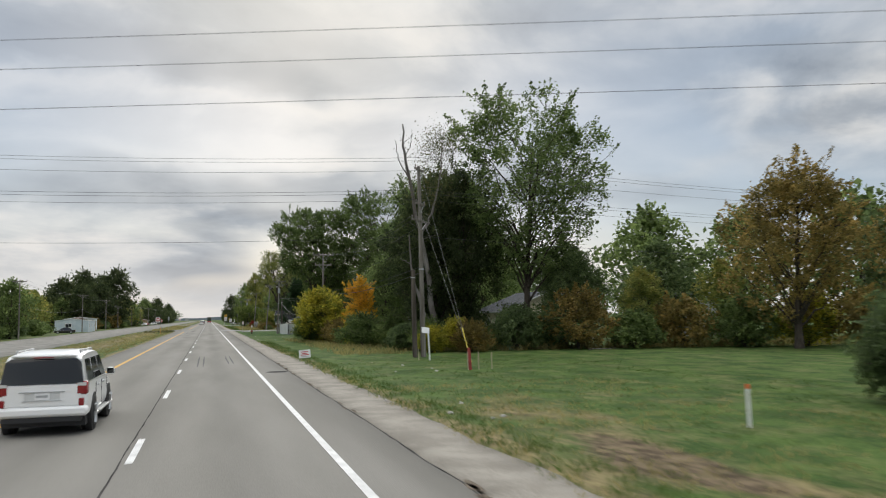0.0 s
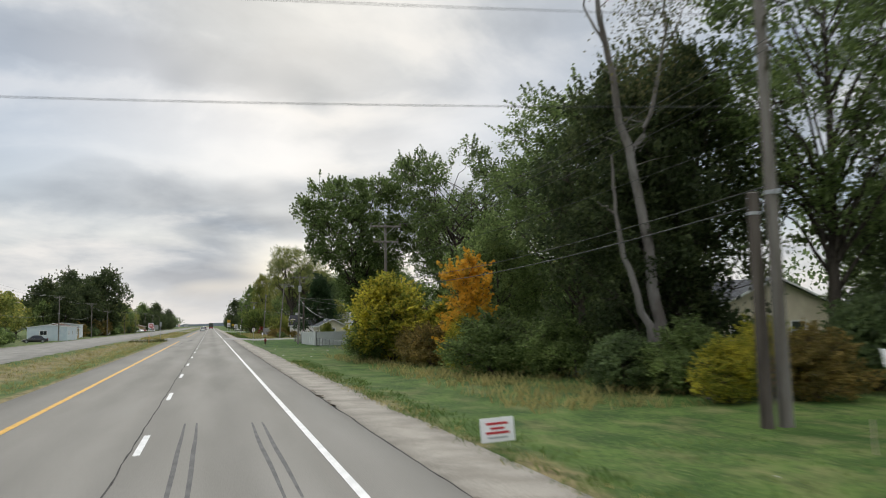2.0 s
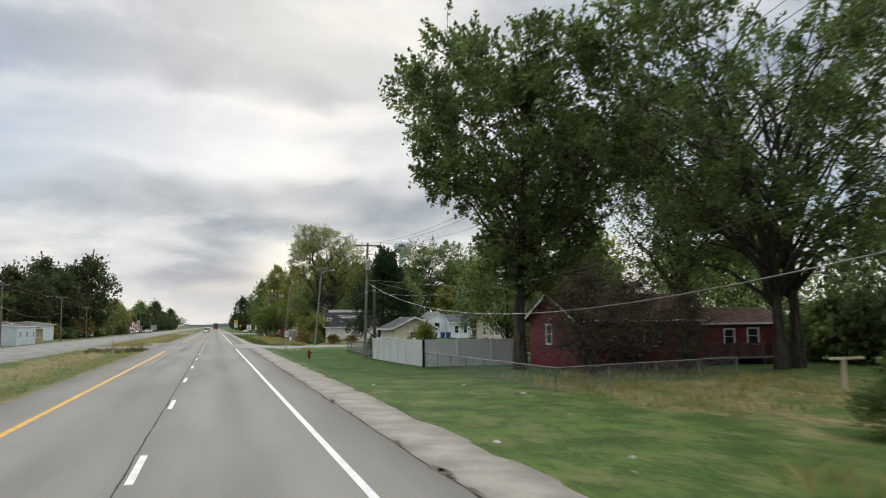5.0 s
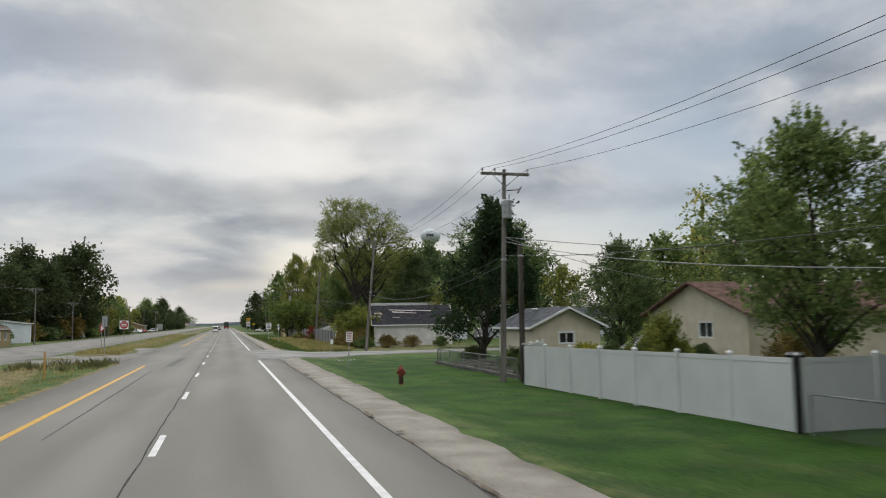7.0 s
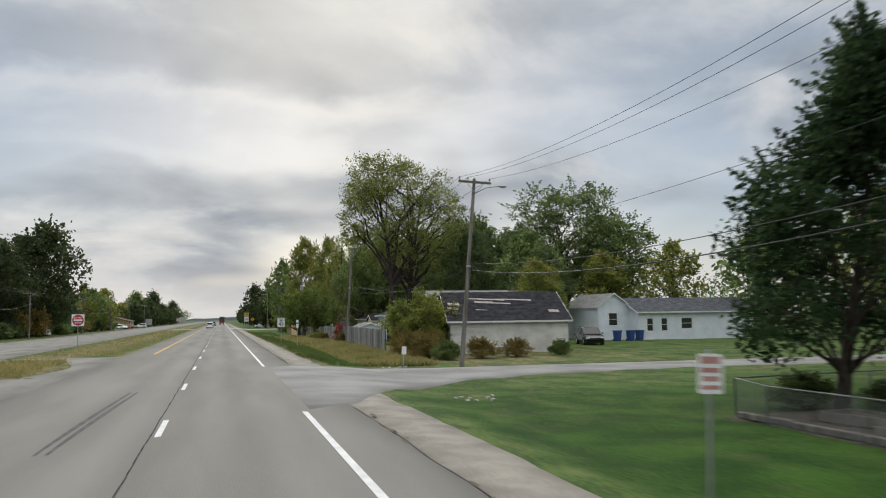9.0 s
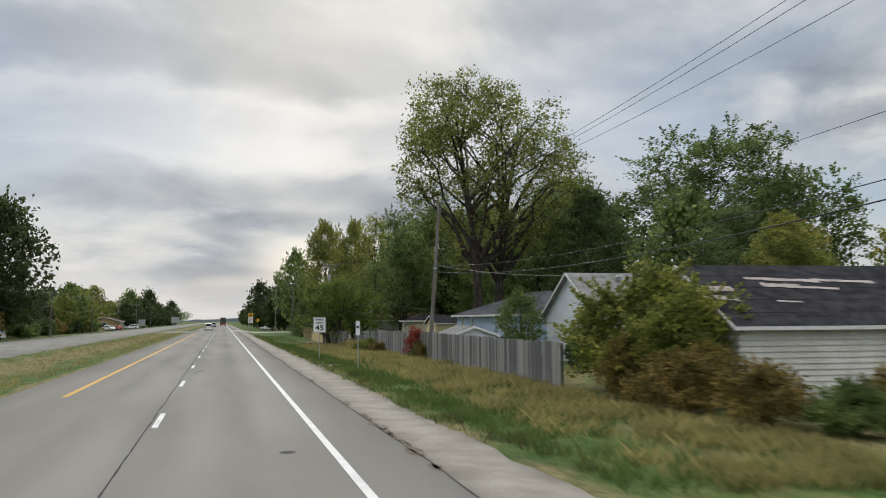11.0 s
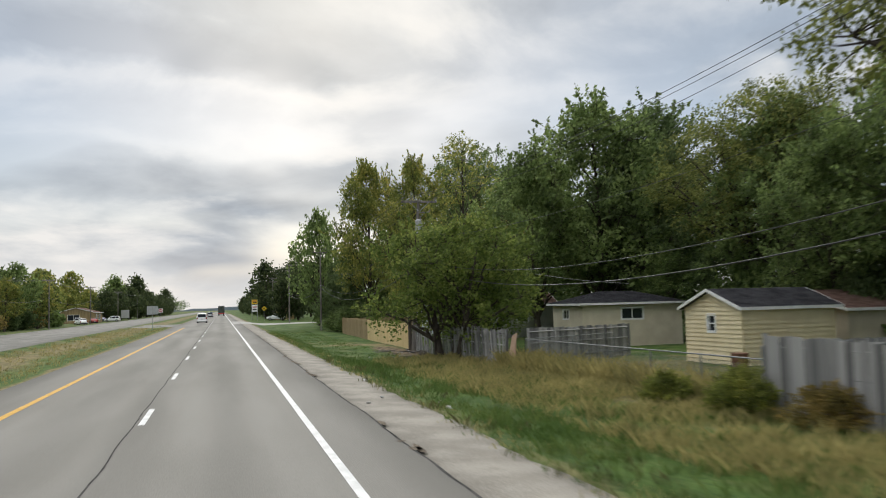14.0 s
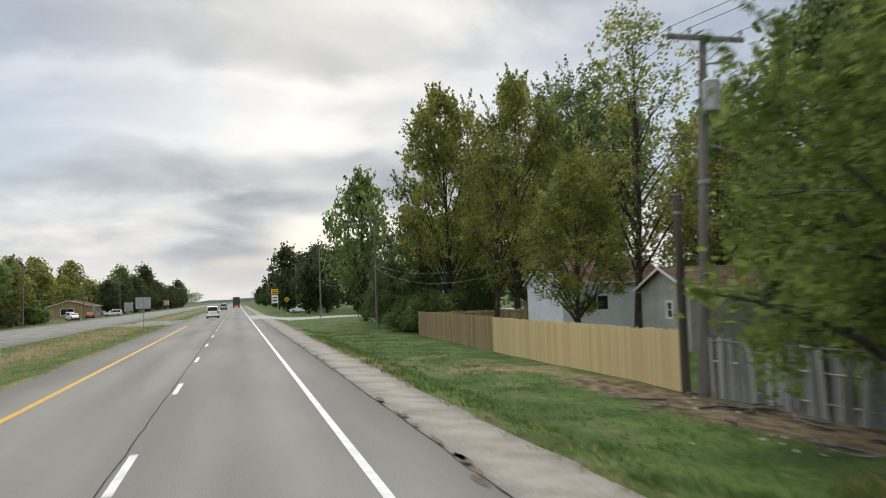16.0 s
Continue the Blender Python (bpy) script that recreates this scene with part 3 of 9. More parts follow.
side_street("side_street", lambda x: float(np.interp(x, (1.95, 3.5, 4.6, 6.1, 11, 15.5, 22, 90), (177.5, 179, 182, 185.3, 190.5, 192.3, 193, 192))),
            lambda x: float(np.interp(x, (1.95, 3.5, 6, 11, 25, 47, 90), (198.6, 199.3, 199.6, 198.3, 197.8, 197.6, 197.5))),
            [1.95, 2.6, 3.34, 3.6, 4, 4.6, 5.4, 6.1, 7.5, 9, 11, 13, 15.5, 19, 24, 32, 45, 65, 90], "pale grey worn side street meeting the road", M_STREET)
side_street("far_drive", lambda x: float(np.interp(x, (1.95, 5, 9, 16, 60), (380, 385, 390, 396, 402))), lambda x: float(np.interp(x, (1.95, 5, 9, 16, 60), (412, 408, 404, 406, 410))),
            [1.95, 3.3, 4.2, 5.4, 7, 9, 12, 16, 24, 40, 60], "pale concrete drive crossing the verge")
for a, b in ((180, 217), (372, 398)):
    sheet("median_crossing", np.linspace(OPP_R - 0.1, ROAD_L + 0.1, 6), np.arange(a, b + 1, 3.0), lambda x, y: -0.004, M_ASPHALT_OLD,
          "asphalt crossing through the grass median", "road", drop=0.3)


def island(name, cx, cy, rx, ry, label, flat=0.12):
    vs, fs, n = [], [], 28
    for r, h in ((1.0, -0.02), (0.96, 0.09), (0.75, flat), (0.4, flat + 0.05), (0.0, flat + 0.06)):
        for k in range(n):
            a = k / n * 2 * math.pi
            wob = 1 + 0.12 * noise.noise((math.cos(a) * 2, math.sin(a) * 2, cy))
            vs.append((cx + rx * r * wob * math.cos(a), cy + ry * r * wob * math.sin(a), h + 0.03 * noise.noise((a * 3, r * 5, cx))))
    for i in range(4):
        for k in range(n):
            fs.append((i * n + k, i * n + (k + 1) % n, (i + 1) * n + (k + 1) % n, (i + 1) * n + k))
    me_ob = mesh_ob(name, vs, fs, M_TURF, smooth=True)
    me_ob.data.attributes.new("dry", "FLOAT", "POINT").data.foreach_set("value", np.full(len(vs), 0.45, np.float32))
    tagged(me_ob, label, "traffic island", kind="structure")


island("traffic_island", -11.2, 201.5, 2.6, 8.0, "low weedy island in the median crossing")


# ---- plants ----
def leaf_quads(centres, size, rng, up=0.5, fold=0.25, aspect=0.62, hang=0.0):
    """Small folded rhombic leaves round the given centres, lying every way."""
    n = len(centres)
    d = rng.normal(size=(n, 3))
    d[:, 2] -= hang
    d /= np.linalg.norm(d, axis=1)[:, None]
    nrm = rng.normal(size=(n, 3))
    nrm[:, 2] += up * 2
    s = np.cross(d, nrm)
    s /= np.linalg.norm(s, axis=1)[:, None] + 1e-9
    nn = np.cross(s, d)
    ln = size * rng.uniform(0.65, 1.3, (n, 1))
    a = centres - d * ln * 0.5
    b = centres + d * ln * 0.5
    l = centres + s * ln * aspect * 0.5 + nn * ln * fold * 0.4
    r = centres - s * ln * aspect * 0.5 + nn * ln * fold * 0.4
    verts = np.stack([a, l, b, r], 1).reshape(-1, 3)
    return verts, np.arange(4 * n).reshape(n, 4)


def grow(seed, height, radius, base, trunk_r, lobes=14, sprays=26, per=18, leaf=0.2, lobe_size=0.36, profile="round", spray=0.45,
         stems=1, lean=0.0, hang=0.0, top_bare=0.0, upright=0.0, fill=0.55, shoots=0, outline=None):
    """Wood and leaf arrays of a tree or bush: tapering stems, limbs to each bough, twigs, and sprays of leaves on the boughs."""
    rng = np.random.default_rng(seed)
    wood_v, wood_f, wc, twiggy = [], [], 0, []

    def add_tube(path, radii, sides=6):
        nonlocal wc
        v, f = tube_arrays(path, radii, sides)
        wood_v.append(v)
        wood_f.append(f + wc)
        twiggy.append(np.full(len(f), sides < 5))
        wc += len(v)

    shape = {"round": lambda u: math.sin(math.pi * min(1, 0.16 + 0.80 * u)) ** 0.7, "vase": lambda u: 0.30 + 0.70 * math.sin(math.pi * min(0.93, 0.05 + u * 0.72)),
             "cone": lambda u: 1.05 * (1 - u) ** 0.75 + 0.06, "column": lambda u: 0.8 * math.sin(math.pi * min(0.97, 0.2 + 0.75 * u)) ** 0.5,
             "pear": lambda u: float(np.interp(u, (0, 0.12, 0.4, 0.7, 1), (0.75, 1.0, 0.92, 0.55, 0.12))), "oval": lambda u: math.sin(math.pi * (0.08 + 0.86 * u)) ** 0.8}[profile]
    crown_h = height - base
    if outline:
        # the crown's own outline: height, offset of its middle, half width
        oz, oc, orad = (np.array(k, float) for k in zip(*outline))
    stem_tops = []
    for s in range(stems):
        a = s / max(1, stems) * 6.283 + rng.uniform(0, 1)
        off = np.array([math.cos(a), math.sin(a), 0]) * (0.0 if stems == 1 else trunk_r * 2.2)
        tip = np.array([lean * height + rng.normal() * 0.05 * height, rng.normal() * 0.05 * height, height * 0.86]) + off * (0 if stems == 1 else 3.0 * height / 10)
        if outline and stems > 1:
            tip = off + np.array([math.cos(a), math.sin(a), 0]) * float(np.interp(height * 0.75, oz, orad)) * 0.42 + np.array([0, 0, height * 0.82])
        ts = np.linspace(0, 1, 9)
        path = off + np.stack([ts ** (2.4 if outline else 1.0), ts ** (2.4 if outline else 1.0), ts], 1) * (tip - off) + np.stack([np.sin(ts * 5 + s) * 0.012 * height, np.cos(ts * 4 + s) * 0.012 * height, 0 * ts], 1) * ts[:, None]
        if outline:
            path[:, 0] += ts ** 1.6 * float(np.interp(height * 0.8, oz, oc))
        path[0, 2] = -0.25
        rr = trunk_r * (1 - 0.88 * ts) / (stems ** 0.4)
        rr[0] *= 1.5
        rr[1] *= 1.12
        add_tube(path, rr, 9)
        stem_tops.append(path)
    pts = []
    for k in range(lobes):
        u = ((k + 0.5) / lobes) ** 0.85
        u = min(1.0, max(0.0, u + rng.normal() * 0.04))
        ang = k * 2.399 + rng.uniform(-0.5, 0.5)
        rl = radius * lobe_size * rng.uniform(0.75, 1.2) * (0.75 + 0.35 * shape(u))
        rad = max(0.0, shape(u) * radius * rng.uniform(0.62, 1.0) - rl * 0.75)
        if u > 0.93:
            rad *= 0.4
        stem = stem_tops[k % stems]
        zc = min(base + rl * 0.5 + u * (crown_h - 1.3 * rl), height - rl * 0.8)
        axis = np.array([np.interp(zc, stem[:, 2], stem[:, 0]), np.interp(zc, stem[:, 2], stem[:, 1])])
        if outline:
            rl = radius * lobe_size * rng.uniform(0.75, 1.2)
            zc = oz[0] + rl * 0.3 + u * (oz[-1] - oz[0] - rl * 1.1)
            rad = max(0.0, float(np.interp(zc, oz, orad)) * rng.uniform(0.5, 1.0) ** 0.6 - rl * 0.55)
            axis = np.array([np.interp(zc, oz, oc), 0.0])
        c = np.array([axis[0] + rad * math.cos(ang), axis[1] + rad * math.sin(ang), zc])
        # limb
        zb = max(base * 0.75 * rng.uniform(0.8, 1.1), zc - rad * rng.uniform(0.6, 1.1) - 0.1 * crown_h)
        zb = min(max(zb, 0.15), stem[-2, 2])
        bs = np.array([np.interp(zb, stem[:, 2], stem[:, 0]), np.interp(zb, stem[:, 2], stem[:, 1]), zb])
        ts = np.linspace(0, 1, 6)[:, None]
        ctrl = bs + (c - bs) * 0.5 + np.array([0, 0, 0.12 * rad + upright * rl])
        path = (1 - ts) ** 2 * bs + 2 * ts * (1 - ts) * ctrl + ts ** 2 * c
        path[1:-1] += rng.normal(size=(4, 3)) * 0.03 * rad
        r0 = trunk_r * 0.42 * (1 - 0.6 * u)
        add_tube(path, np.linspace(r0, r0 * 0.28, 6), 5)
        n_sp = int(sprays * rng.uniform(0.75, 1.25))
        d = rng.normal(size=(n_sp, 3))
        d[:, 2] = d[:, 2] * 0.85 + 0.15
        d /= np.linalg.norm(d, axis=1)[:, None]
        rr = rl * rng.uniform(fill, 1.08, n_sp) ** 0.6
        sp = c + d * rr[:, None] * np.array([1.1, 1.1, 0.85 + upright * 0.5])
        for q in sp[:max(4, n_sp // 4 if per > 2 else n_sp)]:
            mid = (c + q) / 2 + rng.normal(size=3) * 0.06 * rl
            add_tube([c, mid, q], [r0 * 0.25, r0 * 0.16, 0.008], 3)
        keep = sp if not top_bare else sp[rng.uniform(size=n_sp) > top_bare * u]
        if len(keep):
            jit = rng.normal(size=(len(keep), per, 3)) * spray * np.array([0.6, 0.6, 0.45 + upright * 0.4 + hang * 0.4])
            pts.append((keep[:, None] + jit).reshape(-1, 3))
        if shoots:
            # straight leafy shoots that stand out of the bough
            m = int(shoots * (0.5 + u))
            d = rng.normal(size=(m, 3)) * np.array([0.75, 0.75, 0.35])
            d += np.array([math.cos(ang) * 0.35, math.sin(ang) * 0.35, 0.95 * (0.3 + u)])
            d /= np.linalg.norm(d, axis=1)[:, None]
            root = c + d * rl * rng.uniform(0.6, 0.85, (m, 1)) + rng.normal(size=(m, 3)) * 0.25 * rl
            ln = spray * rng.uniform(1.6, 3.4, (m, 1))
            for q0, q1 in zip(root, root + d * ln):
                add_tube([c, q0, q1], [r0 * 0.25, 0.02, 0.006], 3)
            tt = rng.uniform(0, 1, (m, 26, 1))
            pts.append((root[:, None] + d[:, None] * ln[:, None] * tt + rng.normal(size=(m, 26, 3)) * spray * 0.34 * (1.15 - tt)).reshape(-1, 3))
    pts = np.concatenate(pts)
    pts = pts[pts[:, 2] > 0.05]
    lv, lf = leaf_quads(pts, leaf, rng, hang=hang)
    return np.concatenate(wood_v), np.concatenate(wood_f), lv, lf, np.concatenate(twiggy)


class Kind:
    """A kind of tree or bush: its two meshes, made once and shared."""
    def __init__(self, name, bark, foliage, label, category, **how):
        wv, wf, lv, lf, twiggy = grow(**how)
        self.name, self.label, self.category = name, label, category
        self.wood = quads_mesh("trunk", wv, wf, bark, True)
        self.leaf = quads_mesh("crown", lv, lf, foliage)
        # the same plant with fewer, larger leaf clumps and no twigs, for where it stands far off
        def thinned(step, grow_by):
            few = lv.reshape(-1, 4, 3)[::step]
            mid = few.mean(1, keepdims=True)
            few = mid + (few - mid) * grow_by
            return quads_mesh("crown", few.reshape(-1, 3), np.arange(4 * len(few)).reshape(-1, 4), foliage)

        self.far_wood = quads_mesh("trunk", wv, wf[~twiggy], bark, True)
        self.far_leaf, self.dim_leaf = thinned(4, 1.9), thinned(11, 3.0)

    def stand(self, x, y, turn=0, size=1.0, tall=None, label="", group="", z=None, near=False):
        ob = empty(self.name, pose(x, y, gz(x, y) - 0.02 if z is None else z, 0, 0, turn) @ Matrix.Diagonal((size, size, tall or size, 1)),
                   label or self.label, self.category, group)
        far = not near and (x < -25 or x > (36.5 if self.category == "tree" else 30.9) or y > 352)
        dim = far and (y > 420 or x < -44 or x > 56)
        for nm, me in (("trunk", self.far_wood if far else self.wood), ("crown", self.dim_leaf if dim else self.far_leaf if far else self.leaf)):
            piece(nm, me, ob, Matrix.Identity(4))
        return ob


# ---- utility poles and their wires ----
def wire(name, a, b, sag, r=0.009, material=None, label="sagging black overhead cable", group="overhead wires"):
    ts = np.linspace(0, 1, 22)
    a, b = np.array(a, float), np.array(b, float)
    path = a + ts[:, None] * (b - a)
    path[:, 2] -= 4 * sag * ts * (1 - ts)
    v, f = tube_arrays(path, np.full(len(ts), r), 5)
    ob = new(name, quads_mesh(name, v, f, material or M_WIRE, True))
    return tagged(ob, label, "overhead wire", group)


def pole(name, x, y, height, lean=(0.0, 0.0), r=0.16, arms=((0.35, 1.24),), label="weathered wooden utility pole with a cross-arm", dark=False, transformer=None, arm_turn=0.0,
         lamp=None, collar=True):
    """A utility pole; arms: (distance below the top, half length); transformer: height of the can. Returns the pole and the arm ends' places."""
    z0 = gz(x, y) - 0.05
    p = empty(name, Matrix.Translation((x, y, z0)), label, "utility pole", "roadside utility poles")
    top = Vector((lean[0] * height, lean[1] * height, height))
    ts = np.linspace(0, 1, 7)
    v, f = tube_arrays([top * t for t in ts], r * (1 - 0.38 * ts), 12)
    shaft = new("shaft", quads_mesh("shaft", np.vstack([v, [tuple(top + Vector((0, 0, 0.05)))]]), f, M_POLE_DARK if dark else M_POLE, True))
    shaft.parent = p
    bm = bmesh.new()
    rod(bm, top - Vector((0, 0, 0.02)), top + Vector((0, 0, 0.05)), r * 0.62, r * 0.3, 12)
    part("cap", bm, M_POLE_DARK, p)
    ends = []
    for below, half in arms:
        c = top * ((height - below) / height)
        m = Matrix.Translation(c) @ pose(0, -r * 0.9, 0, 0, 0, arm_turn)
        bm = bmesh.new()
        box(bm, (-half, -0.055, -0.07), (half, 0.055, 0.07), 0.012, m)
        arm = part("crossarm", bm, M_POLE_DARK if dark else M_POLE, p)
        for s in (-1, 1):
            bm = bmesh.new()
            rod(bm, m @ Vector((s * half * 0.55, -0.06, -0.05)), m @ Vector((s * 0.05, -0.02, -0.62)), 0.018, sides=6)
            part("brace", bm, M_STEEL, arm)
        row = []
        for u in (-0.93, -0.42, 0.93) if half > 0.9 else (-0.9, 0.9):
            bm = bmesh.new()
            e = m @ Vector((u * half, 0, 0.07))
            rod(bm, e, e + Vector((0, 0, 0.10)), 0.02, sides=6)
            rod(bm, e + Vector((0, 0, 0.09)), e + Vector((0, 0, 0.15)), 0.055, 0.045, 10)
            rod(bm, e + Vector((0, 0, 0.15)), e + Vector((0, 0, 0.20)), 0.035, 0.05, 10)
            part("insulator", bm, M_PORCELAIN, arm)
            row.append(Vector((x, y, z0)) + e + Vector((0, 0, 0.19)))
        ends.append(row)
    if transformer:
        c = top * (transformer / height) + Vector((0.0, -r - 0.26, 0))
        bm = bmesh.new()
        rod(bm, c - Vector((0, 0, 0.42)), c + Vector((0, 0, 0.40)), 0.24, sides=20)
        rod(bm, c + Vector((0, 0, 0.40)), c + Vector((0, 0, 0.48)), 0.25, 0.17, 20)
        can = part("transformer", bm, M_STEEL, p, "grey steel transformer can")
        for s in (-1, 1):
            bm = bmesh.new()
            e = c + Vector((0.11 * s, 0, 0.45))
            rod(bm, e, e + Vector((0.03 * s, 0, 0.28)), 0.035, 0.025, 8)
            part("bushing", bm, M_PORCELAIN, can)
        for dz in (-0.25, 0.25):
            bm = bmesh.new()
            box(bm, (c.x - 0.04, c.y + 0.2, c.z + dz - 0.03), (c.x + 0.04, c.y + 0.45, c.z + dz + 0.03))
            part("bracket", bm, M_STEEL, can)
        bm = bmesh.new()
        rod(bm, c + Vector((0, 0.2, 0.95)), c + Vector((0.7, 0.1, 1.0)), 0.03, sides=6)
        rod(bm, c + Vector((0.62, 0.1, 0.83)), c + Vector((0.8, 0.1, 1.15)), 0.05, 0.04, 8)
        part("fuse_cutout", bm, M_PORCELAIN, p)
    if collar:
        bm = bmesh.new()
        q = top * (5.9 / height)
        rod(bm, q - Vector((0, 0, 0.05)), q + Vector((0, 0, 0.05)), r * 0.92, sides=12)
        box(bm, (q.x - 0.05, q.y - r - 0.10, q.z - 0.06), (q.x + 0.05, q.y - r * 0.6, q.z + 0.06))
        part("cable_clamp", bm, M_STEEL, p)
    if lamp:
        q = top * (lamp / height)
        v, f = tube_arrays([q, q + Vector((0.7, -0.25, 0.35)), q + Vector((1.5, -0.5, 0.45))], [0.03, 0.028, 0.025], 6)
        part_ob = new("lamp_arm", quads_mesh("lamp_arm", v, f, M_STEEL, True))
        part_ob.parent = p
        bm = bmesh.new()
        h = q + Vector((1.65, -0.55, 0.42))
        bmesh.ops.create_uvsphere(bm, u_segments=12, v_segments=8, radius=0.2, matrix=Matrix.Translation(h) @ Matrix.Diagonal((1.3, 0.7, 0.45, 1)))
        part("lamp_head", bm, M_STEEL, part_ob)
    return p, ends, Vector((x, y, z0)), top


def at_height(pl, h, dx=0.0):
    """A place on a pole's shaft."""
    return pl[2] + pl[3] * (h / pl[3].z) + Vector((dx, 0, 0))


P1 = pole("utility_pole", 13.3, 51.3, 12.9, (-0.012, 0.0), 0.19, arms=((0.25, 0.75), (2.6, 0.75), (3.75, 1.5)), arm_turn=52, label="tall weathered utility pole with crossed arms")
P2 = pole("utility_pole", 12.65, 95.1, 10.4, (0.0, 0.0), 0.16, arms=((0.15, 1.24), (1.35, 1.0)))
P3 = pole("utility_pole", 12.3, 156.6, 10.3, (0.028, 0.0), 0.15, arms=((0.22, 1.24),), transformer=8.3)
P4 = pole("utility_pole", 13.0, 199.2, 11.1, (0.088, 0.0), 0.15, arms=((0.2, 1.1),), lamp=10.2, arm_turn=12)
P5 = pole("utility_pole", 12.25, 238.6, 10.1, (0.066, 0.0), 0.15, arms=((0.1, 0.2),))
P6 = pole("utility_pole", 12.12, 290.75, 10.0, (0.055, 0.0), 0.16, arms=((0.1, 1.2),), transformer=8.2)
P7 = pole("utility_pole", 12.6, 345.0, 10.4, (0.0, 0.0), 0.14, arms=((0.1, 0.9),))
P8 = pole("utility_pole", 12.8, 398.0, 11.5, (0.0, 0.0), 0.15, arms=((0.1, 1.0),))
P9 = pole("utility_pole", 13.0, 452.0, 11.0, (0.0, 0.0), 0.15, arms=((0.1, 1.0), (1.0, 1.0)))


# ---- houses and sheds ----
def wall(parent, m, length, h, rise, openings, material, course=0.16, thick=0.16, singly=True, name="wall", peak=0.5):
    """A wall along local x, its outer face at local y = 0: a core with openings cut through it, and lapped boards on its face.
    rise: the gable's height over h; openings: (x0, x1, z0, z1)."""
    core = bmesh.new()
    us = sorted({0.0, length, *[o[0] for o in openings], *[o[1] for o in openings]})
    zs = sorted({-0.35, h, *[o[2] for o in openings], *[o[3] for o in openings]})
    for a, b in zip(us, us[1:]):
        for c, d in zip(zs, zs[1:]):
            if not any(o[0] < (a + b) / 2 < o[1] and o[2] < (c + d) / 2 < o[3] for o in openings):
                box(core, (a, 0.0, c), (b, thick, d))
    if rise:
        v = [core.verts.new(p) for p in ((0, 0, h), (length, 0, h), (length * peak, 0, h + rise), (0, thick, h), (length, thick, h), (length * peak, thick, h + rise))]
        for f in ((0, 1, 2), (3, 5, 4), (0, 2, 5, 3), (1, 4, 5, 2)):
            core.faces.new([v[i] for i in f])
    w = part(name, core, material, parent)
    w.matrix_basis = m
    n = int((h + rise + 0.2) / course)
    rest = bmesh.new()
    for k in range(n):
        z0 = -0.2 + k * course
        z1 = z0 + course
        if z1 > h + rise - 0.02:
            break
        lo, hi = 0.0, length
        if rise and z1 > h:
            lo, hi = length * peak * (z1 - h) / rise, length - length * (1 - peak) * (z1 - h) / rise
        cuts = [(o[0] - 0.05, o[1] + 0.05) for o in openings if o[2] - 0.04 < (z0 + z1) / 2 < o[3] + 0.04]
        spans, at = [], lo
        for a, b in sorted(cuts):
            if a > at:
                spans.append((at, min(a, hi)))
            at = max(at, b)
        if at < hi:
            spans.append((at, hi))
        for a, b in spans:
            if b - a < 0.05:
                continue
            bm = bmesh.new() if singly else rest
            p = [(a, -0.045, z0), (b, -0.045, z0), (b, -0.005, z1), (a, -0.005, z1), (a, 0.004, z0), (b, 0.004, z0), (b, 0.004, z1), (a, 0.004, z1)]
            vs = [bm.verts.new(q) for q in p]
            for f in ((0, 1, 2, 3), (4, 7, 6, 5), (0, 4, 5, 1), (3, 2, 6, 7), (0, 3, 7, 4), (1, 5, 6, 2)):
                bm.faces.new([vs[i] for i in f])
            if singly:
                part("siding_board", bm, material, w)
    if singly:
        rest.free()
    else:
        tagged(part("siding", rest, material, w), kind="stuff")
    return w


def window(parent, m, x0, x1, z0, z1, frame_mat, bars=1, name="window", deep=0.06, across=False):
    bm = bmesh.new()
    t = 0.06
    for a, b, c, d in ((x0 - 0.04, x1 + 0.04, z1 - t, z1 + 0.05), (x0 - 0.04, x1 + 0.04, z0 - 0.05, z0 + t), (x0 - 0.04, x0 + t, z0 + t, z1 - t), (x1 - t, x1 + 0.04, z0 + t, z1 - t)):
        box(bm, (a, -0.04, c), (b, deep + 0.05, d), 0.006)
    w = part(name, bm, frame_mat, parent)
    w.matrix_basis = m
    for k in range(bars):
        bm = bmesh.new()
        if across:
            u = x0 + (x1 - x0) * (k + 1) / (bars + 1)
            box(bm, (u - 0.02, 0.0, z0 + t), (u + 0.02, deep + 0.03, z1 - t))
        else:
            q = z0 + (z1 - z0) * (k + 1) / (bars + 1)
            box(bm, (x0 + t, 0.0, q - 0.02), (x1 - t, deep + 0.03, q + 0.02))
        part("sash_bar", bm, frame_mat, w)
    bm = bmesh.new()
    box(bm, (x0 + t - 0.01, deep, z0 + t - 0.01), (x1 - t + 0.01, deep + 0.012, z1 - t + 0.01))
    part("pane", bm, M_GLASS, w)
    return w


def roof_slope(parent, p0, p1, q1, q0, material, thick=0.1, course=0.22, name="roof_slope"):
    """A slope from its eave p0-p1 up to the ridge q0-q1: a deck, and courses of shingles lapping down it."""
    p0, p1, q0, q1 = map(Vector, (p0, p1, q0, q1))
    nrm = (p1 - p0).cross(q0 - p0).normalized()
    if nrm.z < 0:
        nrm = -nrm
    bm = bmesh.new()
    n = max(2, int((q0 - p0).length / course))
    steps = [(0.0, -thick)] + [st for k in range(n) for st in ((k / n, 0.014), ((k + 1) / n, 0.004))] + [(1.0, -thick)]
    left = [bm.verts.new(p0.lerp(q0, a) + nrm * s) for a, s in steps]
    right = [bm.verts.new(p1.lerp(q1, a) + nrm * s) for a, s in steps]
    for i in range(len(steps)):
        j = (i + 1) % len(steps)
        bm.faces.new([left[i], right[i], right[j], left[j]])
    bm.faces.new(left)
    bm.faces.new(right[::-1])
    return part(name, bm, material, parent)


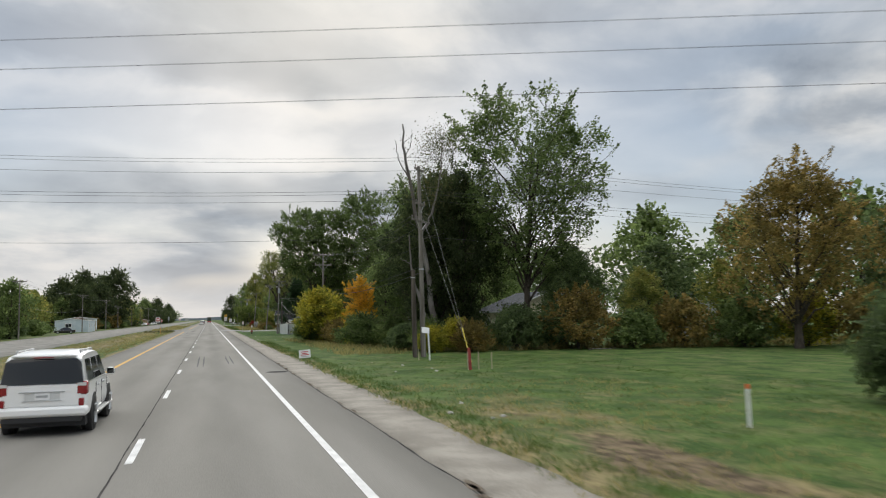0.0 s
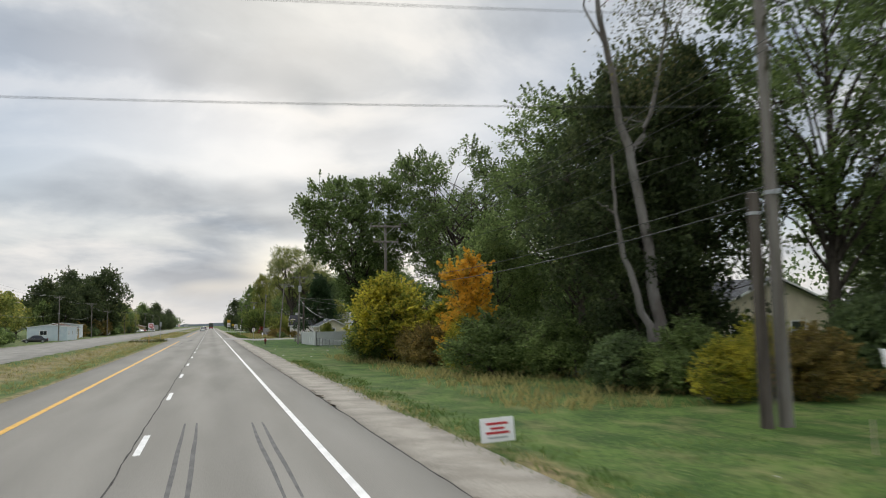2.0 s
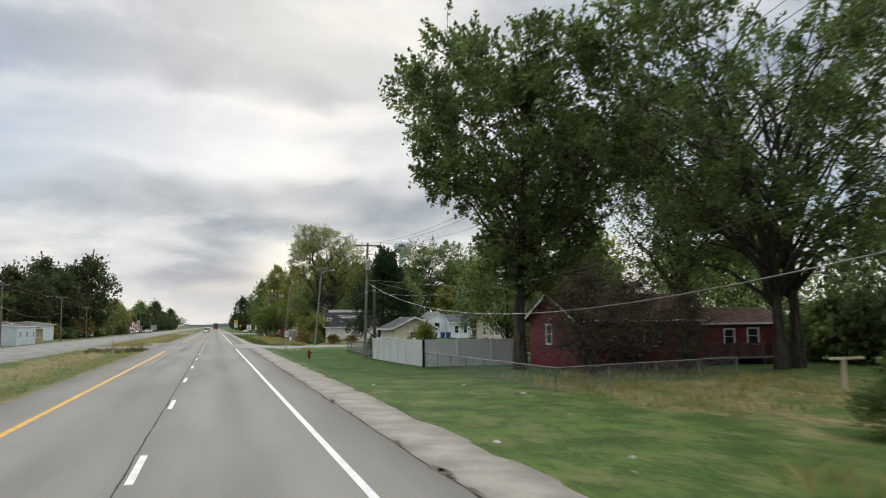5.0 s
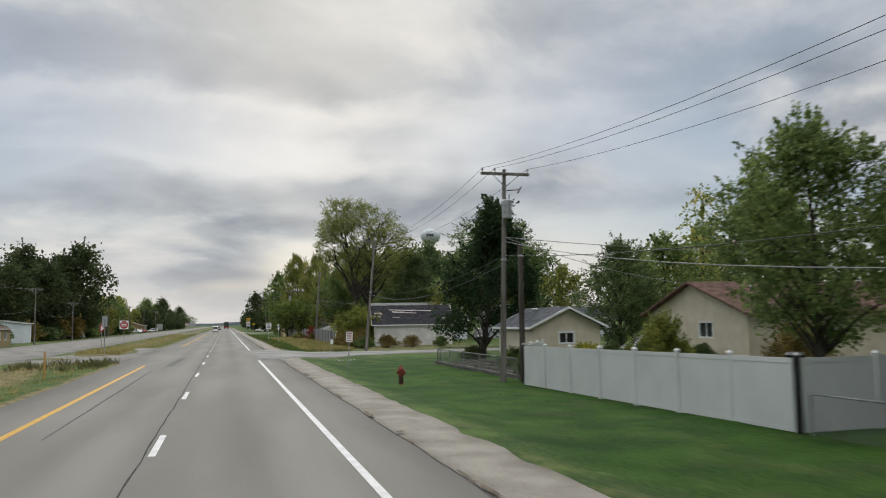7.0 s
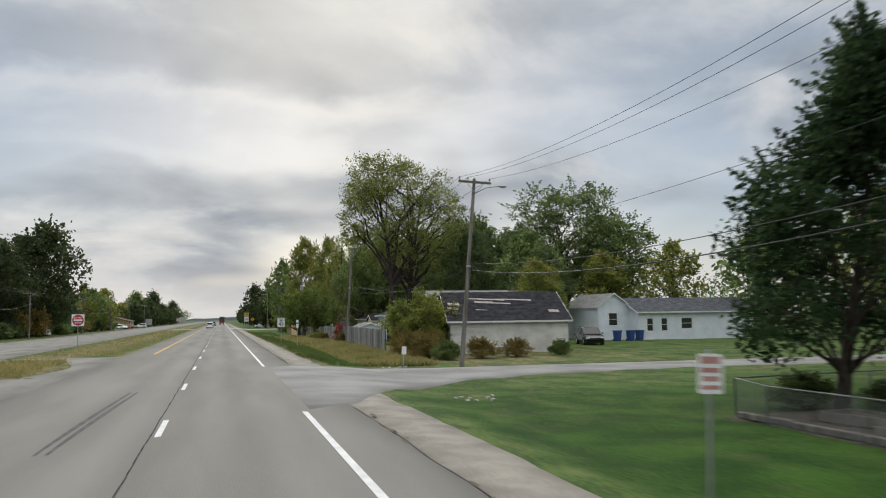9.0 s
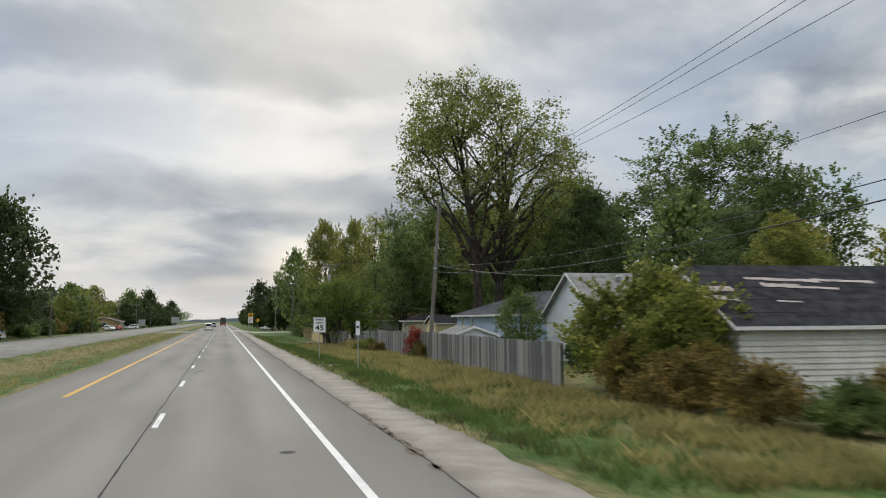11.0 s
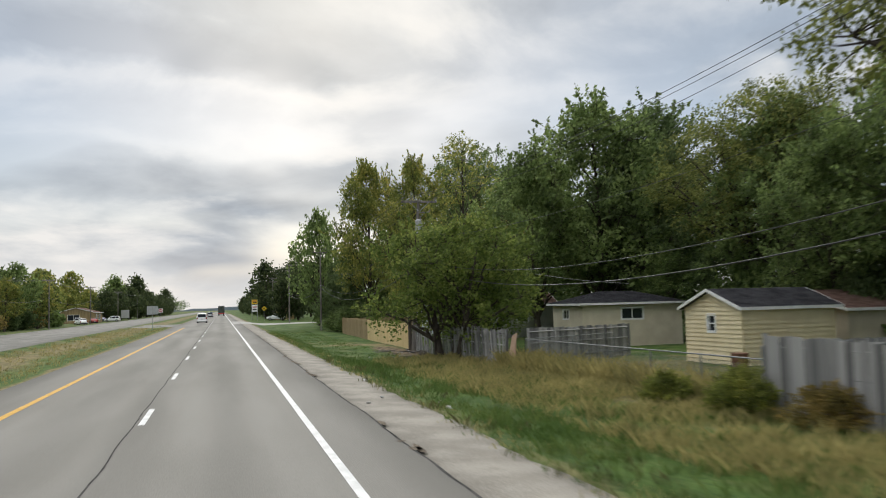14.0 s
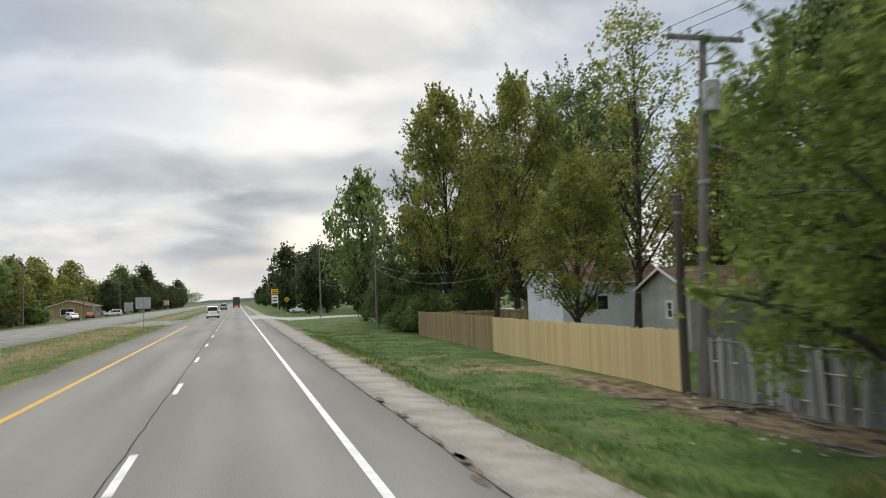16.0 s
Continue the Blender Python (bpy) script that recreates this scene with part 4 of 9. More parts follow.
def fascia(parent, a, b, material, h=0.12, t=0.03, out=(0, 0, 0)):
    """A trim board along an eave or a rake."""
    a, b, o = Vector(a), Vector(b), Vector(out)
    bm = bmesh.new()
    vs = [bm.verts.new(p + q) for q in (Vector(), o * t) for p in (a + Vector((0, 0, 0.01)), b + Vector((0, 0, 0.01)), b - Vector((0, 0, h)), a - Vector((0, 0, h)))]
    for f in ((0, 1, 2, 3), (7, 6, 5, 4), (0, 4, 5, 1), (1, 5, 6, 2), (2, 6, 7, 3), (3, 7, 4, 0)):
        bm.faces.new([vs[i] for i in f])
    return part("trim_board", bm, material, parent)


def house(name, x, y, turn, w, d, h, rise, wall_mat, roof_mat, trim_mat, label, category="house", over=0.35, openings=None, course=0.16, singly=(), z=None, hip=False, ridge="y",
          eaves=None, shingle=0.14):
    """A house with its corner at local (0, 0), w along local x, d along local y. ridge 'y': the gables are the front (y = 0) and the back.
    openings: {side: [(x0, x1, z0, z1, kind)]} with sides front, right, back, left, read from outside."""
    ob = empty(name, pose(x, y, gz(x, y) if z is None else z, 0, 0, turn), label, category)
    sides = {"front": (pose(0, 0, 0), w), "right": (pose(w, 0, 0, 0, 0, 90), d), "back": (pose(w, d, 0, 0, 0, 180), w), "left": (pose(0, d, 0, 0, 0, 270), d)}
    for s, (m, length) in sides.items():
        op = (openings or {}).get(s, [])
        gable = rise if (not hip and s in (("front", "back") if ridge == "y" else ("left", "right"))) else 0
        wall(ob, m, length, h, gable, [o[:4] for o in op], wall_mat, course, singly=s in singly)
        for o in op:
            kind = o[4] if len(o) > 4 else "window"
            if kind == "window":
                window(ob, m, *o[:4], trim_mat, 1, across=(o[1] - o[0]) > (o[3] - o[2]) * 1.2)
            elif kind == "door":
                bm = bmesh.new()
                box(bm, (o[0], 0.04, o[2]), (o[1], 0.09, o[3]), 0.01)
                dr = part("door", bm, trim_mat, ob)
                dr.matrix_basis = m
                bm = bmesh.new()
                rod(bm, (o[1] - 0.12, 0.04, o[2] + 1.0), (o[1] - 0.12, -0.03, o[2] + 1.0), 0.03, sides=10)
                part("door_knob", bm, M_STEEL, dr)
    o = over
    if hip:
        k = min(w, d) / 2
        zb = h - 0.02
        c = [(-o, -o, zb), (w + o, -o, zb), (w + o, d + o, zb), (-o, d + o, zb)]
        if w >= d:
            r0, r1 = (k, d / 2, h + rise), (w - k, d / 2, h + rise)
            slopes = ((c[0], c[1], r1, r0), (c[2], c[3], r0, r1), (c[3], c[0], r0, r0), (c[1], c[2], r1, r1))
        else:
            r0, r1 = (w / 2, k, h + rise), (w / 2, d - k, h + rise)
            slopes = ((c[3], c[0], r0, r1), (c[1], c[2], r1, r0), (c[0], c[1], r0, r0), (c[2], c[3], r1, r1))
        for p in slopes:
            q1 = Vector(p[2]) + (Vector((0.001, 0.001, 0)) if p[2] == p[3] else Vector())
            roof_slope(ob, p[0], p[1], q1, p[3], roof_mat, course=shingle)
        for i in range(4):
            a, b = Vector(c[i]), Vector(c[(i + 1) % 4])
            fascia(ob, a, b, eaves or trim_mat, out=((b - a).cross(Vector((0, 0, 1)))).normalized())
    else:
        if ridge == "y":
            s = rise / (w / 2)
            zb, zt = h - s * o, h + rise
            for (e0, e1), (t0, t1), out in ((((-o, d + o, zb), (-o, -o, zb)), ((w / 2, d + o, zt), (w / 2, -o, zt)), (-1, 0, 0)),
                                            (((w + o, -o, zb), (w + o, d + o, zb)), ((w / 2, -o, zt), (w / 2, d + o, zt)), (1, 0, 0))):
                roof_slope(ob, e0, e1, t1, t0, roof_mat, course=shingle)
                fascia(ob, e0, e1, eaves or trim_mat, out=out)
                for e, t in ((e0, t0), (e1, t1)):
                    fascia(ob, e, t, eaves or trim_mat, out=(0, -1 if e[1] < 0 else 1, 0))
        else:
            s = rise / (d / 2)
            zb, zt = h - s * o, h + rise
            for (e0, e1), (t0, t1), out in ((((-o, -o, zb), (w + o, -o, zb)), ((-o, d / 2, zt), (w + o, d / 2, zt)), (0, -1, 0)),
                                            (((w + o, d + o, zb), (-o, d + o, zb)), ((w + o, d / 2, zt), (-o, d / 2, zt)), (0, 1, 0))):
                roof_slope(ob, e0, e1, t1, t0, roof_mat, course=shingle)
                fascia(ob, e0, e1, eaves or trim_mat, out=out)
                for e, t in ((e0, t0), (e1, t1)):
                    fascia(ob, e, t, eaves or trim_mat, out=(-1 if e[0] < 0 else 1, 0, 0))
    return ob


M_CREAM = mat("cream_siding", (0.60, 0.53, 0.40), (0.70, 0.63, 0.49), scale=1.2, fine=30, rough=0.6, bump=0.05)
M_WHITE_SIDING = mat("white_siding", (0.70, 0.75, 0.80), (0.80, 0.84, 0.88), scale=1.2, fine=30, rough=0.55, bump=0.05)
M_OFFWHITE = mat("flaking_offwhite_boards", (0.60, 0.58, 0.54), (0.78, 0.765, 0.73), scale=1.0, fine=14, rough=0.7, bump=0.12, fleck=0.6)
M_BLUE_SIDING = mat("pale_blue_siding", (0.36, 0.49, 0.63), (0.45, 0.57, 0.70), scale=1.2, fine=30, rough=0.55, bump=0.05)
M_GREY_SIDING = mat("dull_grey_siding", (0.36, 0.36, 0.33), (0.46, 0.46, 0.42), scale=1.2, fine=30, rough=0.6, bump=0.05)
M_YELLOW_SIDING = mat("butter_yellow_siding", (0.70, 0.59, 0.375), (0.80, 0.69, 0.46), scale=1.2, fine=30, rough=0.6, bump=0.05)
M_RED_SIDING = mat("dark_red_siding", (0.13, 0.018, 0.022), (0.20, 0.03, 0.035), scale=1.2, fine=30, rough=0.7, bump=0.05)
M_TRIM = mat("white_trim_paint", (0.76, 0.76, 0.75), (0.86, 0.86, 0.85), scale=3, fine=40, rough=0.5, bump=0.04)
M_ROOF_BROWN = mat("brown_shingles", (0.12, 0.075, 0.06), (0.20, 0.13, 0.11), scale=2, fine=25, rough=0.95, bump=0.4, spec=0.06)
M_ROOF_GREY = mat("grey_shingles", (0.085, 0.09, 0.10), (0.15, 0.155, 0.165), scale=2, fine=25, rough=0.95, bump=0.4, spec=0.06)
M_ROOF_PALE = mat("weathered_pale_shingles", (0.21, 0.21, 0.20), (0.31, 0.31, 0.295), scale=2, fine=25, rough=0.95, bump=0.4, spec=0.06)
M_ROOF_BLACK = mat("black_shingles", (0.022, 0.022, 0.026), (0.05, 0.05, 0.055), scale=2, fine=25, rough=0.9, bump=0.4, spec=0.06)


# ---- wires between the poles ----
for a, b, s in ((P1, P2, 1.1), (P2, P3, 2.0), (P3, P4, 1.1)):
    ends = (a[1][-1] if a is P1 else a[1][0])
    for p, q in zip(ends, b[1][0]):
        wire("overhead_wire", p, q, s)
for a, b, s in ((P4, P5, 0.55), (P5, P6, 1.3), (P6, P7, 0.7), (P7, P8, 0.7), (P8, P9, 0.7)):
    ea, eb = (a[1][0], b[1][0])
    ea = [ea[0], ea[len(ea) // 2], ea[-1]]
    eb = [eb[0], eb[len(eb) // 2], eb[-1]]
    if a is P5:
        ea = [at_height(P5, 10.0, d) for d in (-0.12, 0.0, 0.12)]
    if b is P5:
        eb = [at_height(P5, 10.0, d) for d in (-0.12, 0.0, 0.12)]
    for p, q in zip(ea, eb):
        wire("overhead_wire", p, q, s)
# telephone cables and the neutral, lower down
for a, b, s in ((P1, P2, 0.5), (P2, P3, 1.5), (P3, P4, 0.9), (P4, P5, 0.7), (P5, P6, 1.9), (P6, P7, 1.7), (P7, P8, 1.0)):
    wire("telephone_cable", at_height(a, 6.1), at_height(b, 6.1), s, 0.014, label="thick sagging black telephone cable")
    if a is not P2:
        wire("telephone_cable", at_height(a, 5.7), at_height(b, 5.7), s * 1.15, 0.02, label="thick sagging black telephone cable")
        wire("overhead_wire", at_height(a, 7.5), at_height(b, 7.5), s * 0.6, 0.008)
# the line that crosses the road at the tall pole
left_far = Vector((-34, 54.8, 0))
right_far = Vector((75, 56.7, 0))
for z, dy in ((13.2, -0.5), (13.1, 0.1), (12.5, 0.5), (11.0, -0.5), (10.9, 0.2), (10.5, 0.5), (7.9, 0.0)):
    wire("crossing_wire", left_far + Vector((0, dy, z)), Vector((13.2, 51.3 + dy, z)), 0.55, 0.010, label="thin dark wire crossing above the road")
    wire("crossing_wire", Vector((13.2, 51.3 + dy, z)), right_far + Vector((0, dy, z - 1.0)), 0.6, 0.010, label="thin dark wire crossing above the road")
# a higher line that slants over the road before it
for z in (15.6, 14.2, 12.3):
    wire("crossing_wire", (-80, 64, z + 0.4), (90, 6, z + 0.8), 0.5, 0.013, label="thin dark wire crossing above the road")
# service drops to the houses
for p, q, s in ((at_height(P3, 6.8), at_height(P2, 4.6), 2.3), (at_height(P3, 7.0), (30, 166, 4.5), 0.4), (at_height(P3, 7.0), (45, 152, 6.5), 0.8), (at_height(P5, 6.1), (22, 234.8, 5.2), 0.3),
                (at_height(P6, 7.0), (26, 287, 3.6), 0.5)):
    wire("service_wire", p, q, s, 0.016, material=M_BARE_WIRE, label="grey service wire running to a house", group="service wires")


def stub_pole(x, y, h, r=0.15, lean=(0, 0)):
    ob = empty("pole_stub", Matrix.Translation((x, y, gz(x, y))), "old cut-off pole standing beside its successor", "pole", "cut-off poles")
    v, f = tube_arrays([(0, 0, -0.1), (lean[0] * h * 0.5, 0, h * 0.5), (lean[0] * h, 0, h)], [r, r * 0.95, r * 0.88], 12)
    sh = new("shaft", quads_mesh("shaft", v, f, M_POLE_DARK, True))
    sh.parent = ob
    bm = bmesh.new()
    rod(bm, (lean[0] * h, 0, h - 0.01), (lean[0] * h, 0, h + 0.02), r * 0.9, r * 0.8, 12)
    part("sawn_top", bm, M_POLE, ob, "paler sawn top")
    bm = bmesh.new()
    rod(bm, (lean[0] * h, 0, h - 0.55), (lean[0] * h, 0, h - 0.47), r * 0.95, sides=12)
    part("steel_band", bm, M_STEEL, ob)
    return ob


stub_pole(12.72, 51.25, 5.8, 0.17, (-0.015, 0))
stub_pole(12.87, 96.6, 5.6, 0.15)
stub_pole(13.05, 155.9, 6.5, 0.14)
stub_pole(12.1, 291.6, 5.6, 0.13)

# guy wires with a yellow guard
guy = empty("guy_wire", Matrix.Translation((14.05, 43.4, gz(14, 43))), "steel guy wires with a bright yellow plastic guard", "guy wire")
for tz, dx in ((12.4, 0.0), (9.6, 0.06)):
    bm = bmesh.new()
    rod(bm, (dx, 0, 0), (-0.75, 7.9, tz), 0.008, sides=5)
    part("strand", bm, M_BARE_WIRE, guy)
bm = bmesh.new()
rod(bm, (0, 0, 0), (-0.12, 1.264, 1.98), 0.034, sides=10)
M_YELLOW_PLASTIC = mat("yellow_plastic", (0.55, 0.42, 0.05), (0.68, 0.55, 0.10), scale=3, fine=30, rough=0.5, bump=0.02)
part("guard", bm, M_YELLOW_PLASTIC, guy, "yellow plastic guard")

# ---- houses ----
house("shed", 16.3, 162.7, 3, 4.25, 4.95, 2.68, 0.98, M_CREAM, M_ROOF_GREY, M_TRIM, "cream-sided garden shed with a grey shingled gable roof", "shed", singly=("front", "left"), course=0.13,
      openings={"front": [(1.6, 2.6, 1.55, 2.2)]})
house("bungalow", 26.4, 157.2, 0, 14.0, 10.2, 3.3, 1.75, M_CREAM, M_ROOF_BROWN, M_TRIM, "cream-sided bungalow with a brown shingled roof", "house", ridge="x", singly=("left", "front"), course=0.15, over=0.45, eaves=M_ROOF_BROWN,
      openings={"left": [(5.6, 7.0, 1.75, 2.65), (2.0, 3.0, 1.7, 2.6)], "front": [(4.8, 5.6, 1.2, 2.7), (9, 10.6, 1.2, 2.6)]})
house("garage", 16.4, 213.1, -8, 9.2, 8.6, 2.6, 2.2, M_OFFWHITE, M_ROOF_BLACK, M_TRIM, "long off-white garage with a patched black roof", "garage", ridge="x", singly=("front", "left"), course=0.2, over=0.3, shingle=0.9)
house("white_house", 20.2, 231.0, 0, 13.0, 7.6, 3.0, 2.45, M_WHITE_SIDING, M_ROOF_PALE, M_TRIM, "white-sided house with a pale weathered shingle roof", "house", ridge="x", singly=("left", "front"), course=0.14, over=0.35,
      openings={"front": [(6.0, 7.4, 1.2, 2.4)]})
house("blue_house", 18.8, 240.7, 0, 9.0, 13.9, 2.95, 1.75, M_BLUE_SIDING, M_ROOF_GREY, M_TRIM, "pale blue house with a grey hipped roof", "house", hip=True, singly=("front", "left"), course=0.16, over=0.4,
      openings={"left": [(1.4, 2.0, 1.8, 2.75), (3.95, 4.55, 1.8, 2.75), (10.7, 11.6, 1.85, 2.8)], "front": [(3.0, 4.2, 1.6, 2.7)]})
house("low_shed", 12.95, 235.9, 0, 2.75, 3.6, 1.72, 0.5, M_WHITE_SIDING, M_ROOF_PALE, M_TRIM, "small low white shed behind the fence", "shed", singly=("front",), course=0.18, over=0.2)
house("yellow_shed", 20.5, 267.7, 0, 4.6, 4.1, 2.5, 0.72, M_YELLOW_SIDING, M_ROOF_BLACK, M_TRIM, "butter-yellow board shed with a dark roof", "shed", ridge="x", singly=("left", "front"), course=0.19, over=0.25,
      openings={"left": [(1.7, 2.3, 1.35, 2.1)]})
house("low_house", 22.0, 285.8, 0, 7.1, 4.6, 2.8, 0.75, M_CREAM, M_ROOF_BLACK, M_TRIM, "low cream-sided house with a dark roof", "house", singly=("front", "left"), course=0.16, hip=True,
      openings={"front": [(2.7, 4.3, 1.7, 2.45)], "left": [(1.6, 2.6, 1.75, 2.4)]})
house("tan_house", 26.5, 268.5, 0, 9.0, 8.0, 2.3, 0.8, M_CREAM, M_ROOF_BROWN, M_TRIM, "tan house with a brown roof behind the shed", "house", ridge="x", over=0.3,
      openings={"left": [(2.5, 3.6, 1.2, 2.3)], "front": [(3.0, 4.2, 1.2, 2.3)]})
house("gabled_house", 19.8, 303.6, 0, 8.0, 4.4, 3.0, 0.95, M_GREY_SIDING, M_ROOF_BROWN, M_TRIM, "grey-green house with white eaves behind the fence", "house", ridge="x", singly=("left", "front"), course=0.16, over=0.3,
      openings={"left": [(2.3, 2.9, 1.5, 2.3)], "front": [(4.5, 5.6, 1.3, 2.3)]})
house("battened_house", 20.6, 320.0, 0, 7.5, 6.4, 3.6, 1.6, M_WHITE_SIDING, M_ROOF_BROWN, M_TRIM, "tall off-white house with a steep brown roof", "house", ridge="x", singly=("left", "front"), course=0.18, over=0.25,
      openings={"front": [(1.6, 3.3, 1.6, 2.6)]})
house("red_house", 19.4, 128.0, 0, 8.0, 7.2, 3.0, 1.5, M_RED_SIDING, M_ROOF_BROWN, M_TRIM, "dark red clapboard house under the maples", "house", ridge="x", singly=("front", "left"), course=0.18, over=0.4,
      openings={"left": [(2.6, 3.5, 1.4, 2.6)], "front": [(4.2, 5.25, 1.3, 2.1)]})
house("house_wing", 27.42, 132.0, 0, 8.6, 3.2, 2.75, 0.9, M_RED_SIDING, M_ROOF_BROWN, M_TRIM, "dark red wing set back behind a timber deck", "house", ridge="x", singly=("front",), course=0.18, over=0.25,
      openings={"front": [(1.2, 2.1, 0.45, 2.4, "door"), (4.4, 5.2, 1.2, 2.2), (6.2, 7.1, 1.2, 2.25)]})
house("cream_house", 29.0, 77.0, 0, 10.0, 9.0, 3.2, 2.0, M_CREAM, M_ROOF_GREY, M_TRIM, "cream-sided house behind the trees", "house", over=0.35, course=0.2, openings={"left": [(3, 4.2, 1.2, 2.4)], "front": [(1.5, 2.5, 1.2, 2.5), (6, 7.2, 1.2, 2.4)]})
house("back_house", 50.0, 78.0, 20, 9.0, 8.0, 3.6, 1.8, M_GREY_SIDING, M_ROOF_GREY, M_TRIM, "grey house half hidden by scrub", "house", over=0.35, course=0.2, openings={"front": [(2, 3.2, 1.2, 2.4), (5, 6.4, 1.2, 2.4)], "left": [(3, 4.2, 1.2, 2.4)]})
house("corner_house", 38.2, 232.0, 0, 3.7, 8.0, 3.7, 1.3, M_WHITE_SIDING, M_ROOF_PALE, M_TRIM, "white house on the side street", "house", over=0.25, course=0.2, openings={"front": [(1.2, 2.3, 1.5, 2.9)]})
house("porch_house", 41.9, 230.0, 0, 14.0, 7.0, 3.1, 1.4, M_WHITE_SIDING, M_ROOF_GREY, M_TRIM, "white house with a porch on the side street", "house", ridge="x", over=0.4, course=0.2,
      openings={"front": [(0.9, 1.7, 0.9, 2.3), (2.6, 3.4, 0.9, 2.3), (5.0, 6.4, 1.1, 2.3)]})

# the timber deck before the wing
deck = empty("deck", Matrix.Translation((28.3, 128.9, gz(30, 130))), "dark timber deck with a railing before the red house", "deck")
for k in range(20):
    bm = bmesh.new()
    box(bm, (0, 0.152 * k, 0.36), (6.4, 0.152 * k + 0.145, 0.40), 0.004)
    part("board", bm, M_POLE_DARK, deck)
for x in (0.06, 2.1, 4.2, 6.3):
    bm = bmesh.new()
    box(bm, (x - 0.05, 0.0, -0.1), (x + 0.05, 0.1, 1.36), 0.008)
    part("post", bm, M_POLE_DARK, deck)
for z in (0.5, 1.25):
    bm = bmesh.new()
    box(bm, (0.02, 0.02, z), (6.35, 0.08, z + 0.09), 0.006)
    part("rail", bm, M_POLE_DARK, deck)
for k in range(46):
    bm = bmesh.new()
    box(bm, (0.15 + 0.135 * k, 0.03, 0.58), (0.19 + 0.135 * k, 0.07, 1.26))
    part("baluster", bm, M_POLE_DARK, deck)

# bare patches on the black roof, where the covering has torn away
M_BARE_DECK = mat("bare_roof_deck", (0.34, 0.29, 0.27), (0.48, 0.43, 0.41), scale=3, fine=20, rough=0.9)
gar = bpy.data.objects["garage"]
rng = random.Random(4)
slope_v = Vector((0, 4.6, 2.2 + 0.153)).normalized()
for u, s, L, h in ((1.9, 3.9, 2.9, 0.26), (2.3, 3.3, 1.5, 0.34), (3.6, 3.1, 1.6, 0.2), (4.6, 3.75, 2.4, 0.22), (2.2, 1.9, 0.9, 0.12), (0.1, 3.0, 0.9, 0.5), (0.0, 2.2, 0.8, 0.4), (8.0, 1.6, 0.8, 0.4)):
    n = 9
    vs = []
    for k in range(n + 1):
        for e in (0, 1):
            uu = u + L * k / n
            ss = s + (e - 0.5) * h * (0.7 + 0.6 * rng.random()) - (uu - u) * 0.10
            p = Vector((uu, -0.3, 2.6 - 0.153)) + slope_v * ss
            vs.append(p + Vector((0, -0.46, 0.88)) * (0.034 if e == 0 else 0.03))
    mesh_ob("roof_patch", vs, [(2 * k, 2 * k + 2, 2 * k + 3, 2 * k + 1) for k in range(n)], M_BARE_DECK, gar, "pale torn patch")


# roof vents
def roof_vent(x, y, z, label="small round metal roof vent"):
    bm = bmesh.new()
    rod(bm, (0, 0, -0.15), (0, 0, 0.12), 0.13, 0.13, 12)
    rod(bm, (0, 0, 0.12), (0, 0, 0.2), 0.24, 0.12, 12)
    ob = part("roof_vent", bm, M_STEEL)
    ob.matrix_basis = Matrix.Translation((x, y, z))
    tagged(ob, label, "roof vent", "roof vents")


roof_vent(23.0, 233.9, 4.9)
roof_vent(26.0, 233.9, 4.9)
roof_vent(17.6, 165.6, 3.0)
roof_vent(29.5, 161.0, 4.15)
roof_vent(33.0, 161.2, 4.2)

# ---- fences ----
M_GREY_PLANK = mat("weathered_grey_planks", (0.15, 0.149, 0.146), (0.385, 0.378, 0.365), scale=1.0, fine=10, rough=0.95, bump=0.3, stretch=(4, 4, 0.3), rand=0.45)
M_NEW_PLANK = mat("new_tan_planks", (0.64, 0.49, 0.25), (0.76, 0.60, 0.33), scale=0.8, fine=12, rough=0.85, bump=0.15, stretch=(3, 3, 0.3), rand=0.35)
M_TAN_PLANK = mat("aged_tan_planks", (0.27, 0.20, 0.11), (0.38, 0.29, 0.16), scale=0.8, fine=12, rough=0.9, bump=0.2, stretch=(3, 3, 0.3), rand=0.4)
M_VINYL = mat("white_vinyl", (0.60, 0.61, 0.60), (0.68, 0.69, 0.68), scale=0.7, fine=20, rough=0.45, bump=0.02)


def plank_mesh(h, w, t, dog=0.03):
    bm = bmesh.new()
    pts = [(-w / 2, 0), (w / 2, 0), (w / 2, h - dog), (w / 2 - dog, h), (-w / 2 + dog, h), (-w / 2, h - dog)]
    a = [bm.verts.new((0, x, z)) for x, z in pts]
    b = [bm.verts.new((t, x, z)) for x, z in pts]
    bm.faces.new(a)
    bm.faces.new(b[::-1])
    for i in range(6):
        bm.faces.new([a[i], b[i], b[(i + 1) % 6], a[(i + 1) % 6]])
    me = bpy.data.meshes.new("plank")
    bmesh.ops.recalc_face_normals(bm, faces=bm.faces)
    bm.to_mesh(me)
    bm.free()
    return me


